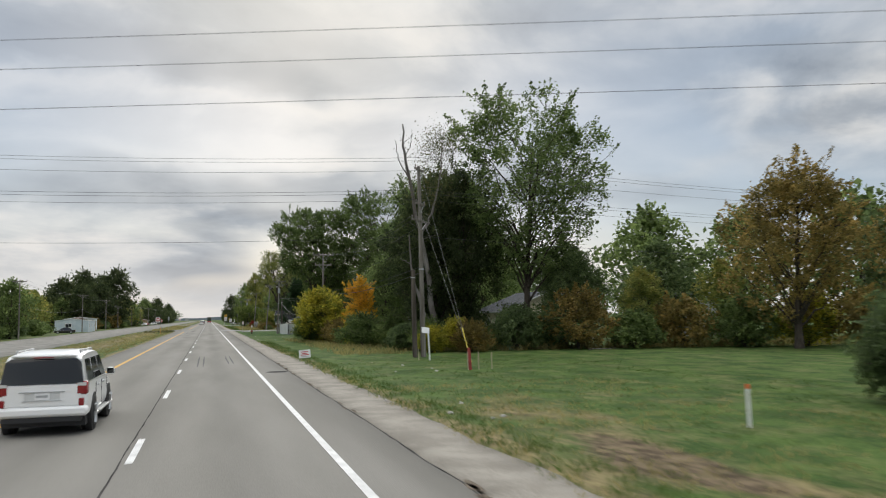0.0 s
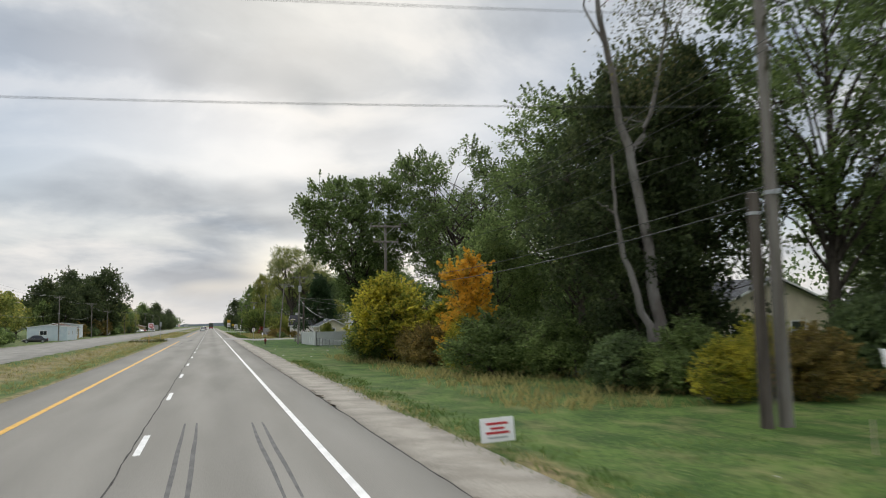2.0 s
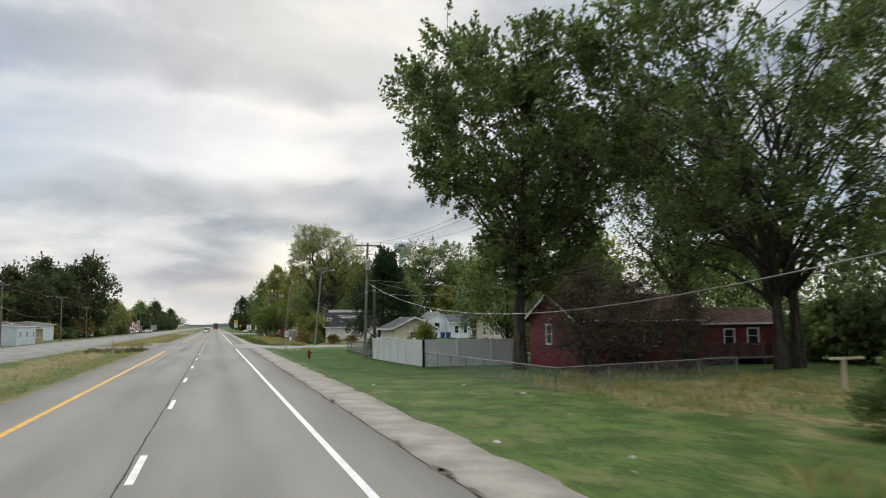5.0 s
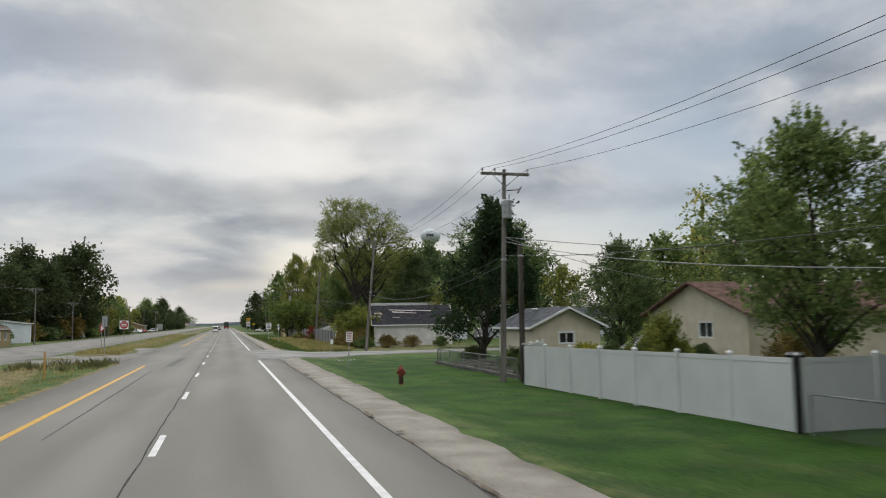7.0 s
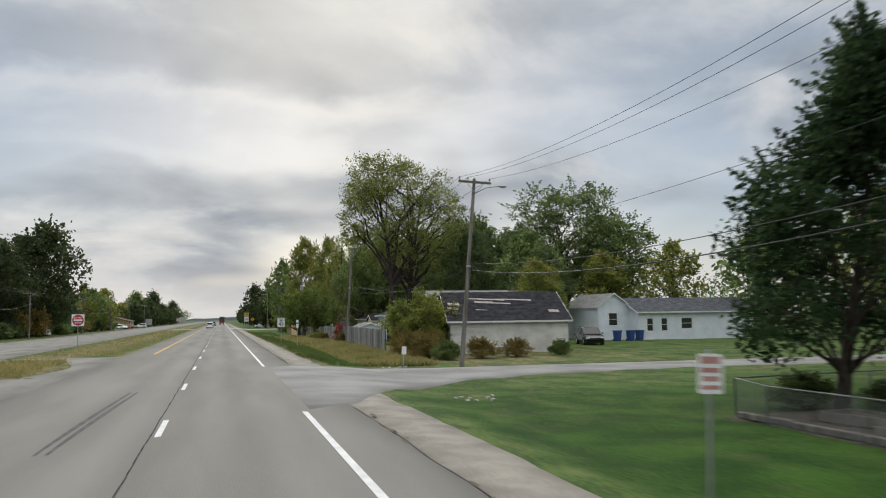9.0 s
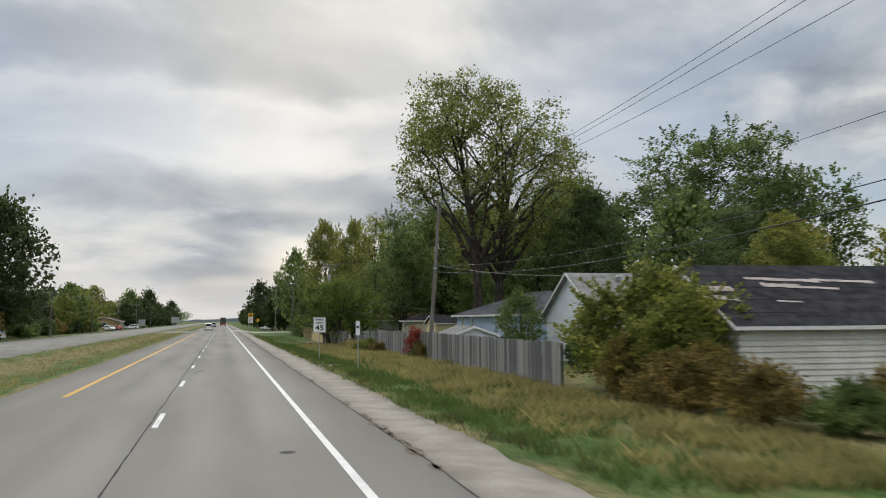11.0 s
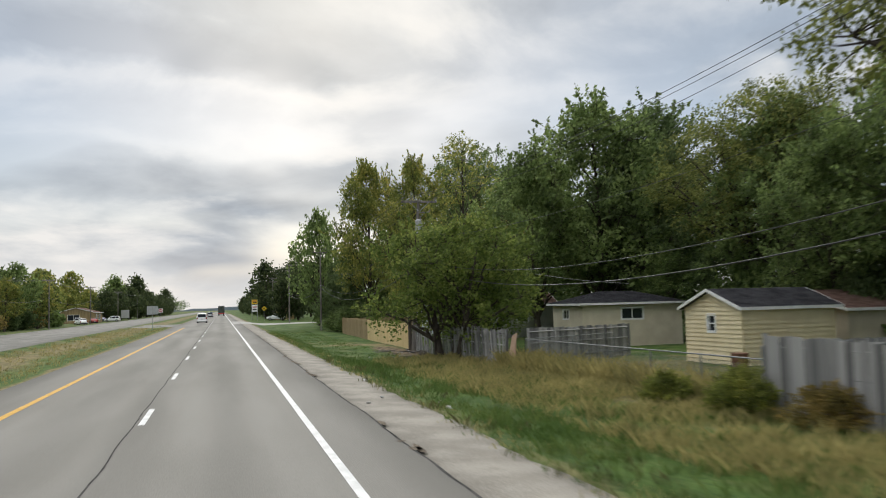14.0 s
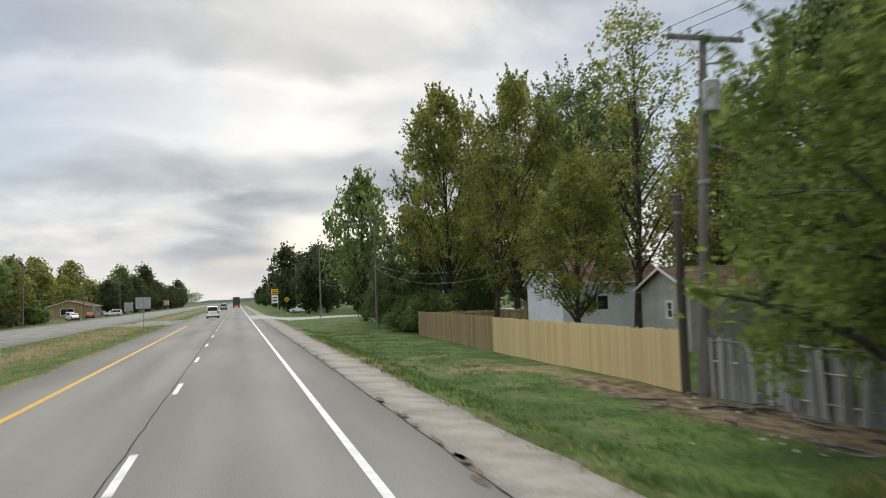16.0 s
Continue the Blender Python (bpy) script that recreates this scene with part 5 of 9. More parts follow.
def plank_fence(name, p, q, h, material, label, w=0.14, gap=0.006, wobble=0.01, tilt=0.01, seed=0, sag=0.0, drops=0.0, post=2.4):
    """A board fence from p to q (x, y): posts and rails behind, planks on the road side."""
    rng = random.Random(seed)
    p, q = Vector((*p, 0)), Vector((*q, 0))
    d = (q - p).normalized()
    L = (q - p).length
    ang = math.degrees(math.atan2(d.y, d.x)) - 90
    ob = empty(name, Matrix.Identity(4), label, "fence", "roadside fences")
    meshes = []
    for hh in (h, h - 0.03, h + 0.02):
        me = plank_mesh(hh, w, 0.018)
        me.materials.append(material)
        meshes.append(me)
    n = int(L / (w + gap))
    for k in range(n):
        s = (k + 0.5) * L / n
        c = p + d * s
        z = gz(c.x, c.y) - 0.06 + 0.03 * noise.noise((s * 0.5, seed, 0)) + sag * noise.noise((s * 0.12, seed, 3))
        tt = rng.gauss(0, tilt) * 57.3 + 57.3 * tilt * 1.5 * noise.noise((s * 0.25, seed, 9))
        piece("plank", meshes[rng.randrange(3)], ob, Matrix.Translation((c.x + rng.gauss(0, wobble * 0.4), c.y, z - rng.random() * drops)) @ pose(0, 0, 0, tt, rng.gauss(0, tilt * 25), ang))
    m = int(L / post) + 1
    for k in range(m + 1):
        c = p + d * (L * k / m)
        nrm = Vector((d.y, -d.x, 0))
        bm = bmesh.new()
        box(bm, (-0.045, -0.045, -0.2), (0.045, 0.045, h - 0.08), 0.006)
        o = part("post", bm, material, ob)
        o.matrix_basis = Matrix.Translation((c.x + nrm.x * 0.10, c.y + nrm.y * 0.10, gz(c.x, c.y))) @ pose(0, 0, 0, 0, 0, ang)
    for rz in (0.3, h * 0.55, h - 0.25):
        a = p + Vector((d.y, -d.x, 0)) * 0.04
        b = q + Vector((d.y, -d.x, 0)) * 0.04
        bm = bmesh.new()
        rod(bm, (a.x, a.y, gz(a.x, a.y) + rz), (b.x, b.y, gz(b.x, b.y) + rz), 0.035, sides=4)
        part("rail", bm, material, ob)
    return ob


plank_fence("plank_fence", (12.36, 218.8), (12.22, 255.6), 1.85, M_GREY_PLANK, "weathered grey plank fence along the verge", seed=1, w=0.19, sag=0.15)
plank_fence("plank_fence", (12.22, 255.66), (20.0, 257.6), 1.7, M_GREY_PLANK, "weathered grey plank fence between two yards", seed=6, w=0.19, sag=0.1)
plank_fence("plank_fence", (12.3, 273.6), (12.25, 290.6), 1.75, M_GREY_PLANK, "leaning weathered grey plank fence with gaps", seed=2, w=0.19, tilt=0.07, sag=0.25, drops=0.16, gap=0.010, wobble=0.06)
plank_fence("plank_fence", (13.6, 274.2), (20.3, 277.0), 1.75, M_GREY_PLANK, "weathered grey plank fence across the yard", seed=3, w=0.19, sag=0.1)
plank_fence("plank_fence", (12.2, 291.9), (12.55, 310.3), 1.82, M_NEW_PLANK, "new honey-coloured plank fence", seed=4, tilt=0.002, wobble=0.003, gap=0.004)
plank_fence("plank_fence", (12.57, 310.35), (13.3, 330.5), 1.85, M_TAN_PLANK, "older brown plank fence", seed=5, tilt=0.004, wobble=0.004, gap=0.004)
plank_fence("plank_fence", (13.3, 330.6), (26.0, 331.4), 1.75, M_TAN_PLANK, "older brown plank fence at the back of a yard", seed=7)
plank_fence("plank_fence", (17.0, 240.3), (19.8, 240.0), 1.5, mat("dark_planks", (0.03, 0.03, 0.032), (0.07, 0.07, 0.072), rand=0.3), "dark-stained plank fence between two houses", seed=8)


def vinyl_fence(pts, h=1.78, label="tall white vinyl privacy fence"):
    ob = empty("vinyl_fence", Matrix.Identity(4), label, "fence", "roadside fences")
    for (x0, y0), (x1, y1) in zip(pts, pts[1:]):
        L = math.hypot(x1 - x0, y1 - y0)
        n = max(1, round(L / 2.44))
        for k in range(n + 1):
            x, y = x0 + (x1 - x0) * k / n, y0 + (y1 - y0) * k / n
            z = gz(x, y)
            bm = bmesh.new()
            box(bm, (x - 0.065, y - 0.065, z - 0.1), (x + 0.065, y + 0.065, z + h + 0.05), 0.008)
            o = part("post", bm, M_VINYL, ob)
            bm = bmesh.new()
            bmesh.ops.create_cone(bm, cap_ends=True, segments=4, radius1=0.115, radius2=0.01, depth=0.07, matrix=Matrix.Translation((x, y, z + h + 0.085)) @ Matrix.Rotation(math.pi / 4, 4, "Z"))
            part("post_cap", bm, M_VINYL, o)
            if k == n:
                continue
            xa, ya = x0 + (x1 - x0) * (k + 1) / n, y0 + (y1 - y0) * (k + 1) / n
            za = gz(xa, ya)
            dx, dy = (xa - x) / (L / n), (ya - y) / (L / n)
            for nm, lo, hi, t in (("panel", 0.08, h - 0.12, 0.02), ("top_rail", h - 0.14, h - 0.02, 0.045), ("bottom_rail", 0.03, 0.13, 0.045)):
                bm = bmesh.new()
                if nm == "panel":
                    m = 16
                    edge = [((j + o) / m, e) for j in range(m) for o, e in ((0.0, 0.1), (0.05, 0.5), (0.95, 0.5), (1.0, 0.1))][1:-1]
                    loop = edge + [(s, -e) for s, e in reversed(edge)]
                    rows = [[bm.verts.new((x + (xa - x) * s + dy * e * t, y + (ya - y) * s - dx * e * t, z + (za - z) * s + zz)) for s, e in loop] for zz in (lo, hi)]
                    for i in range(len(loop)):
                        k2 = (i + 1) % len(loop)
                        bm.faces.new([rows[0][i], rows[0][k2], rows[1][k2], rows[1][i]])
                else:
                    q = [(x + (xa - x) * s + dy * e * t, y + (ya - y) * s - dx * e * t, z + (za - z) * s + zz) for zz in (lo, hi) for s in (0, 1) for e in (-0.5, 0.5)]
                    vs = [bm.verts.new(c) for c in q]
                    for f in ((0, 1, 3, 2), (4, 6, 7, 5), (0, 2, 6, 4), (1, 5, 7, 3), (0, 4, 5, 1), (2, 3, 7, 6)):
                        bm.faces.new([vs[i] for i in f])
                part(nm, bm, M_VINYL, ob)


vinyl_fence([(19.5, 136.6), (12.45, 136.4), (12.6, 154.6), (16.0, 160.5)])


M_WIRE_FENCE = mat("dull_fence_steel", (0.17, 0.18, 0.18), (0.28, 0.29, 0.285), scale=5, fine=40, rough=0.6, metal=0.4, bump=0.05)


def chain_fence(pts, h, label, post=3.0, mesh_gap=0.075):
    ob = empty("chain_link_fence", Matrix.Identity(4), label, "fence", "wire fences")
    vs, fs = [], []
    for (x0, y0), (x1, y1) in zip(pts, pts[1:]):
        L = math.hypot(x1 - x0, y1 - y0)
        n = max(1, round(L / post))
        for k in range(n + 1):
            x, y = x0 + (x1 - x0) * k / n, y0 + (y1 - y0) * k / n
            bm = bmesh.new()
            rod(bm, (x, y, gz(x, y) - 0.1), (x, y, gz(x, y) + h + 0.02), 0.026, sides=8)
            part("post", bm, M_WIRE_FENCE, ob)
        bm = bmesh.new()
        rod(bm, (x0, y0, gz(x0, y0) + h), (x1, y1, gz(x1, y1) + h), 0.022, sides=8)
        part("top_rail", bm, M_WIRE_FENCE, ob)
        m = int(L / mesh_gap)
        ux, uy = (x1 - x0) / L, (y1 - y0) / L
        for k in range(-int(h / mesh_gap), m):
            for s in (-1, 1):
                a = k * mesh_gap if s > 0 else k * mesh_gap + h
                b = a + s * h
                za, zb = 0.03, h - 0.02
                lo, hi = min(a, b), max(a, b)
                if hi <= 0 or lo >= L:
                    continue
                ca, cb = min(max(a, 0), L), min(max(b, 0), L)
                if abs(cb - ca) < 0.02:
                    continue
                ta, tb = (ca - a) / (b - a), (cb - a) / (b - a)
                pa = (x0 + ux * ca, y0 + uy * ca, gz(x0, y0) + za + (zb - za) * ta)
                pb = (x0 + ux * cb, y0 + uy * cb, gz(x1, y1) + za + (zb - za) * tb)
                i = len(vs)
                w = 0.004
                vs += [(pa[0] - ux * w, pa[1] - uy * w, pa[2] + w), (pa[0] + ux * w, pa[1] + uy * w, pa[2] - w), (pb[0] + ux * w, pb[1] + uy * w, pb[2] - w), (pb[0] - ux * w, pb[1] - uy * w, pb[2] + w)]
                fs.append((i, i + 1, i + 2, i + 3))
    me = mesh_ob("wire_mesh", vs, fs, M_WIRE_FENCE, ob)
    tagged(me, kind="stuff")


chain_fence([(12.45, 136.0), (12.35, 115.4), (24.0, 120.0)], 0.95, "low rusty chain-link fence round the yard")
chain_fence([(13.4, 157.6), (13.3, 172.6), (14.2, 175.2), (22.5, 176.2)], 1.05, "grey chain-link fence round the garden")
chain_fence([(12.5, 255.9), (12.9, 272.6), (19.0, 276.0)], 1.25, "galvanised chain-link fence across the gap")


# ---- trees, bushes ----
K_TALL = Kind("tree", M_BARK, L_MAPLE, "tall green tree with an open crown", "tree", seed=11, height=22.5, radius=6.8, base=5.0, trunk_r=0.32, lobes=46, sprays=22, per=27, leaf=0.26, lobe_size=0.26, profile="round", spray=0.5, shoots=5, outline=((6.5, 0.4, 2.6), (9.5, 0.8, 4.8), (12.6, 0.9, 6.6), (16.5, 0.6, 7.0), (19.4, 0.0, 6.0), (22.4, -0.8, 2.6)))
K_MAPLE = Kind("tree", M_BARK, L_MAPLE, "large silver maple with a dense green crown", "tree", seed=5, height=21.0, radius=8.0, base=5.0, trunk_r=0.42, lobes=40, sprays=19, per=26, leaf=0.27, lobe_size=0.25, profile="vase", spray=0.5, upright=0.5, shoots=12)
K_COTTON = Kind("tree", M_BARK, L_COTTON, "big cottonwood with a pale green open crown", "tree", seed=8, height=24.2, radius=8.8, base=8.5, trunk_r=0.62, lobes=54, sprays=24, per=25, leaf=0.26, lobe_size=0.235, profile="vase", spray=0.6, stems=2, outline=((9.0, 1.2, 4.5), (11.6, 1.8, 6.8), (13.2, 1.7, 8.6), (15.2, 1.7, 9.2), (17.8, 0.2, 8.3), (20.0, -0.2, 7.8), (22.4, -1.8, 4.6), (24.2, -0.9, 1.8)))
K_PEAR = Kind("tree", M_BARK, L_PEAR, "dark green ornamental pear tree with a pointed crown", "tree", seed=21, height=11.9, radius=4.1, base=1.5, trunk_r=0.19, lobes=36, sprays=32, per=24, leaf=0.21, lobe_size=0.25, profile="pear", spray=0.38, upright=0.3, shoots=7)
K_ROUND = Kind("tree", M_BARK, L_GREEN, "round-headed tree in full green leaf", "tree", seed=31, height=12.0, radius=5.2, base=1.8, trunk_r=0.22, lobes=36, sprays=20, per=25, leaf=0.24, lobe_size=0.26, profile="round", spray=0.42, shoots=4)
K_OLIVE = Kind("tree", M_BARK, L_OLIVE, "tree with leaves turning olive and gold", "tree", seed=36, height=14.0, radius=5.2, base=2.5, trunk_r=0.24, lobes=36, sprays=22, per=22, leaf=0.25, lobe_size=0.25, profile="round", spray=0.42, shoots=4)
K_DARK = Kind("tree", M_BARK, L_DARK, "dense dark green tree with low boughs", "tree", seed=41, height=13.0, radius=5.2, base=0.8, trunk_r=0.24, lobes=38, sprays=21, per=26, leaf=0.24, lobe_size=0.29, profile="oval", spray=0.45, shoots=3)
K_DEEP = Kind("tree", M_BARK, L_DEEP, "broad dark green tree beyond the far carriageway", "tree", seed=43, height=13.0, radius=5.2, base=0.8, trunk_r=0.24, lobes=38, sprays=26, per=26, leaf=0.24, lobe_size=0.29, profile="oval", spray=0.45, shoots=3)
K_FINE = Kind("tree", M_BARK, L_ELM, "low spreading tree with fine drooping leaves", "tree", seed=51, height=7.8, radius=4.7, base=1.2, trunk_r=0.34, lobes=34, sprays=24, per=20, leaf=0.21, lobe_size=0.25, profile="round", spray=0.38, stems=3, hang=0.5, shoots=5)
K_SPARSE = Kind("tree", M_BARK, L_OLIVE, "half-bare tree with thin yellowing leaves", "tree", seed=61, height=20.0, radius=5.0, base=4.0, trunk_r=0.26, lobes=28, sprays=26, per=11, leaf=0.26, lobe_size=0.28, profile="oval", spray=0.45, top_bare=0.5)
K_RUSSET = Kind("tree", M_BARK, L_BROWN, "tree with russet and gold autumn leaves", "tree", seed=66, height=13.0, radius=6.0, base=2.0, trunk_r=0.26, lobes=34, sprays=24, per=22, leaf=0.24, lobe_size=0.27, profile="round", spray=0.42, shoots=3)
K_BUSH = Kind("bush", M_TWIG, L_GREEN, "wild green roadside bush", "bush", seed=71, height=3.0, radius=2.2, base=0.05, trunk_r=0.05, lobes=26, sprays=22, per=22, leaf=0.155, lobe_size=0.29, profile="round", spray=0.24, stems=5, shoots=5)
K_DBUSH = Kind("bush", M_TWIG, L_DARK, "dark green shrub at the wood's edge", "bush", seed=77, height=3.0, radius=2.2, base=0.05, trunk_r=0.05, lobes=20, sprays=28, per=18, leaf=0.19, lobe_size=0.38, profile="round", spray=0.25, stems=5)
K_YBUSH = Kind("bush", M_TWIG, L_YELLOW, "tall bush turning yellow and green", "bush", seed=72, height=5.6, radius=3.0, base=0.05, trunk_r=0.08, lobes=34, sprays=22, per=22, leaf=0.2, lobe_size=0.26, profile="round", spray=0.30, stems=6, shoots=7)
K_LIME = Kind("bush", M_TWIG, L_LIME, "tall lime-green roadside bush with yellowing tips", "bush", seed=76, height=4.2, radius=2.9, base=0.05, trunk_r=0.06, lobes=30, sprays=24, per=20, leaf=0.17, lobe_size=0.27, profile="round", spray=0.28, stems=6, shoots=7)
K_ORANGE = Kind("sapling", M_TWIG, L_ORANGE, "slender young tree in bright orange leaf", "tree", seed=73, height=6.2, radius=1.9, base=0.3, trunk_r=0.07, lobes=24, sprays=12, per=9, leaf=0.22, lobe_size=0.32, profile="oval", spray=0.3, stems=3, shoots=6)
K_BROWN = Kind("bush", M_TWIG, L_BROWN, "scrubby bush with russet leaves", "bush", seed=74, height=4.0, radius=3.0, base=0.1, trunk_r=0.06, lobes=28, sprays=22, per=12, leaf=0.20, lobe_size=0.28, profile="round", spray=0.3, stems=6, shoots=5)
K_RED = Kind("bush", M_TWIG, L_RED, "small bush with red autumn leaves", "bush", seed=75, height=2.4, radius=0.9, base=0.1, trunk_r=0.03, lobes=10, sprays=18, per=10, leaf=0.13, lobe_size=0.42, profile="oval", spray=0.2, stems=3)

# the lot and the wood before the red house
K_TALL.stand(25.5, 62.8, 0, 0.97, 0.96)
K_RUSSET.stand(39.8, 47.0, 40, 1.0, 1.04, near=True)
K_RUSSET.stand(50.5, 44.0, 100, 0.95, 1.1, near=True)
K_DBUSH.stand(18.9, 17.6, 10, 0.95, 1.2)
K_DARK.stand(52, 48, 40, 1.0)
K_ROUND.stand(44.0, 73.0, 40, 1.15)
K_ROUND.stand(53.0, 70.0, 130, 1.1)
K_DARK.stand(38.0, 62.0, 60, 0.8, 0.7)
K_ROUND.stand(60.0, 62.0, 200, 1.2)
for x, y, k, t, s, h in ((20.5, 58.5, K_BUSH, 0, 0.75, 0.6), (26.0, 57.5, K_DBUSH, 50, 1.2, 1.2), (22.6, 57.8, K_DBUSH, 10, 1.15, 1.2), (27.0, 56.0, K_BROWN, 20, 1.0, 1.1), (31.0, 54.5, K_BUSH, 90, 1.1, 0.9), (35.0, 54.0, K_BROWN, 140, 0.9, 0.9),
                         (39.0, 52.0, K_BUSH, 10, 1.3, 1.2), (43.0, 50.0, K_YBUSH, 60, 0.9, 0.7), (47.0, 47.5, K_BROWN, 30, 1.1, 1.0), (51.0, 44.0, K_BUSH, 200, 1.5, 1.3), (18.2, 55.8, K_BROWN, 200, 0.55, 0.55),
                         (17.6, 57.5, K_YBUSH, 30, 0.5, 0.45), (15.2, 56.2, K_YBUSH, 80, 0.4, 0.36), (33.5, 57.5, K_OLIVE, 0, 0.45, 0.45), (29.0, 60.0, K_DARK, 0, 0.6, 0.6), (29.5, 63.5, K_DARK, 120, 0.6, 0.7), (40.5, 57.0, K_OLIVE, 80, 0.5, 0.5)):
    k.stand(x, y, t, s, h)
K_DEEP.stand(19.0, 70.0, 30, 1.0, 1.2, label="dense dark green tree at the wood's edge")
K_TALL.stand(22.0, 80.0, 70, 0.88, 0.76)
K_DEEP.stand(18.5, 66.0, 200, 0.7, 0.85, label="dense dark green tree at the wood's edge")
K_DEEP.stand(21.3, 66.5, 220, 0.95, 1.2, label="dense dark green tree at the wood's edge")
K_ROUND.stand(20.8, 92.5, 100, 0.85, 0.9)
K_DARK.stand(26.0, 88.5, 10, 1.0, 1.05)
K_ROUND.stand(17.8, 84.0, 0, 0.7, 0.72)
K_YBUSH.stand(11.7, 89.0, 0, 1.15, 1.03)
K_BUSH.stand(10.4, 90.4, 60, 0.85, 0.9)
K_YBUSH.stand(12.1, 93.6, 140, 0.85, 0.72)
K_BUSH.stand(12.3, 96.8, 200, 0.7, 0.6)
K_BROWN.stand(12.6, 85.2, 140, 0.6, 0.55)
K_YBUSH.stand(15.2, 86.4, 140, 0.8, 0.75)
K_BUSH.stand(15.0, 101.0, 20, 0.7, 0.6)
K_ORANGE.stand(14.0, 79.2, 0)
K_YBUSH.stand(13.2, 77.6, 200, 0.42, 0.5)
K_BUSH.stand(13.2, 72.8, 40, 1.15, 0.95)
K_BUSH.stand(15.6, 70.0, 140, 0.9, 0.9)
K_DBUSH.stand(14.5, 61.5, 0, 0.8, 0.75)
K_BUSH.stand(16.0, 59.5, 90, 0.75, 0.8)
K_BROWN.stand(12.8, 82.8, 0, 0.7, 0.6)

# maples over the red house
K_MAPLE_LEAN = Kind("tree", M_BARK, L_MAPLE, "silver maple leaning out over the verge", "tree", seed=6, height=21.6, radius=6.4, base=6.5, trunk_r=0.34, lobes=62, sprays=24, per=30, leaf=0.28, lobe_size=0.25, profile="vase", spray=0.38, upright=0.5, shoots=8, lean=0.0, outline=((5.0, 1.4, 2.6), (8.5, 1.4, 4.6), (12.2, 0.6, 6.3), (14.7, -0.9, 7.2), (17.7, -1.1, 7.4), (20.0, 0.4, 5.8), (21.6, 2.4, 3.0)))
K_MAPLE_WIDE = Kind("tree", M_BARK, L_MAPLE, "broad silver maple with a flat-topped green crown", "tree", seed=15, height=24.2, radius=8.8, base=6.0, trunk_r=0.42, lobes=84, sprays=18, per=28, leaf=0.28, lobe_size=0.2,
                    profile="vase", spray=0.38, upright=0.5, shoots=5, stems=2, outline=((6.0, -1.4, 5.0), (11.5, -1.8, 7.8), (16.0, -2.0, 9.4), (19.5, -2.0, 10.0), (22.0, -1.8, 9.2), (24.2, -0.6, 5.0)))
K_BARE = Kind("shrub", M_TWIG, L_BROWN, "tall bare shrub of dark brown twigs", "shrub", seed=79, height=6.4, radius=3.2, base=0.2, trunk_r=0.16, lobes=30, sprays=60, per=1, leaf=0.10, lobe_size=0.42, profile="round", spray=0.3, stems=6)
K_MAPLE_LEAN.stand(16.6, 130.0, 0, 1.0, 0.94)
K_MAPLE_WIDE.stand(30.7, 124.0, 0, 1.0, 0.94)
K_MAPLE.stand(33.0, 139.0, 60, 0.9, 0.95, near=True)
K_ROUND.stand(22.2, 147.0, 0, 0.85, 0.9)
K_BARE.stand(18.4, 124.6, 0)
K_BARE.stand(21.5, 125.4, 70, 0.9, 0.95)
K_BARE.stand(24.0, 124.4, 190, 0.7, 0.8)
K_ROUND.stand(41.0, 112.0, 0, 1.2, 1.2)
K_ROUND.stand(46.0, 125.0, 0, 1.0, 0.9)

# gardens behind the vinyl fence and along the side street
K_PEAR.stand(16.95, 174.1, 0, 1.0, 0.93)
K_DARK.stand(33.0, 184.0, 60, 0.75, 0.75)
K_ROUND.stand(40.0, 188.0, 20, 0.9)
K_OLIVE.stand(50.0, 186.0, 0, 1.1)
K_ROUND.stand(58.0, 178.0, 100, 1.1)
K_SPARSE.stand(47.0, 193.0, 30, 0.85)
K_DARK.stand(45.0, 178.0, 0, 1.0)
K_OLIVE.stand(62.0, 168.0, 50, 1.1)
K_ROUND.stand(54.0, 160.0, 0, 1.1)
K_DARK.stand(66.0, 152.0, 0, 1.2)
for x, y, f in ((25.4, 168.4, 0.26), (25.5, 165.6, 0.24), (25.5, 163.4, 0.25)):
    K_DBUSH.stand(x, y, 40 * y, f, 0.42, label="small clipped dark shrub against the bungalow", group="shrubs at the bungalow")
K_LIME.stand(15.3, 147.2, 30, 0.42, 0.66, label="loose pale green bush behind the white fence")
K_BROWN.stand(27.5, 154.8, 0, 0.55, 0.6)
K_YBUSH.stand(17.0, 157.5, 70, 0.35, 0.3)
for x, y in ((24.0, 168.2), (25.5, 166.8), (26.2, 164.0), (25.4, 160.0)):
    K_DBUSH.stand(x, y, x * 40, 0.38, 0.5, label="clipped dark green yew bush")
K_BUSH.stand(16.8, 175.5, 20, 0.5, 0.35)
K_DBUSH.stand(19.2, 174.6, 80, 0.4, 0.3)

# round the garage and the houses behind the grey fence
K_COTTON.stand(21.9, 256.4, 0, 1.0, 1.0)
K_COTTON.stand(34.0, 283.0, 140, 0.72, 0.7)
K_TALL.stand(46.6, 258.0, 80, 1.4, 0.92, near=True)
K_TALL.stand(54.0, 262.0, 200, 0.72)
K_OLIVE.stand(46.0, 246.0, 0, 0.8, 0.75)
K_OLIVE.stand(52.0, 240.0, 90, 0.8, 0.8)
K_DARK.stand(34.5, 238.0, 20, 0.75, 0.8)
K_TALL.stand(50.0, 250.0, 20, 0.8, 0.7)
K_ROUND.stand(60.0, 232.0, 20, 1.1)
K_OLIVE.stand(66.0, 222.0, 50, 1.1)
K_LIME.stand(15.1, 216.2, 100, 1.15, 1.03)
K_BROWN.stand(13.2, 214.6, 200, 0.45, 0.5)
K_LIME.stand(14.4, 214.2, 10, 0.66, 0.7)
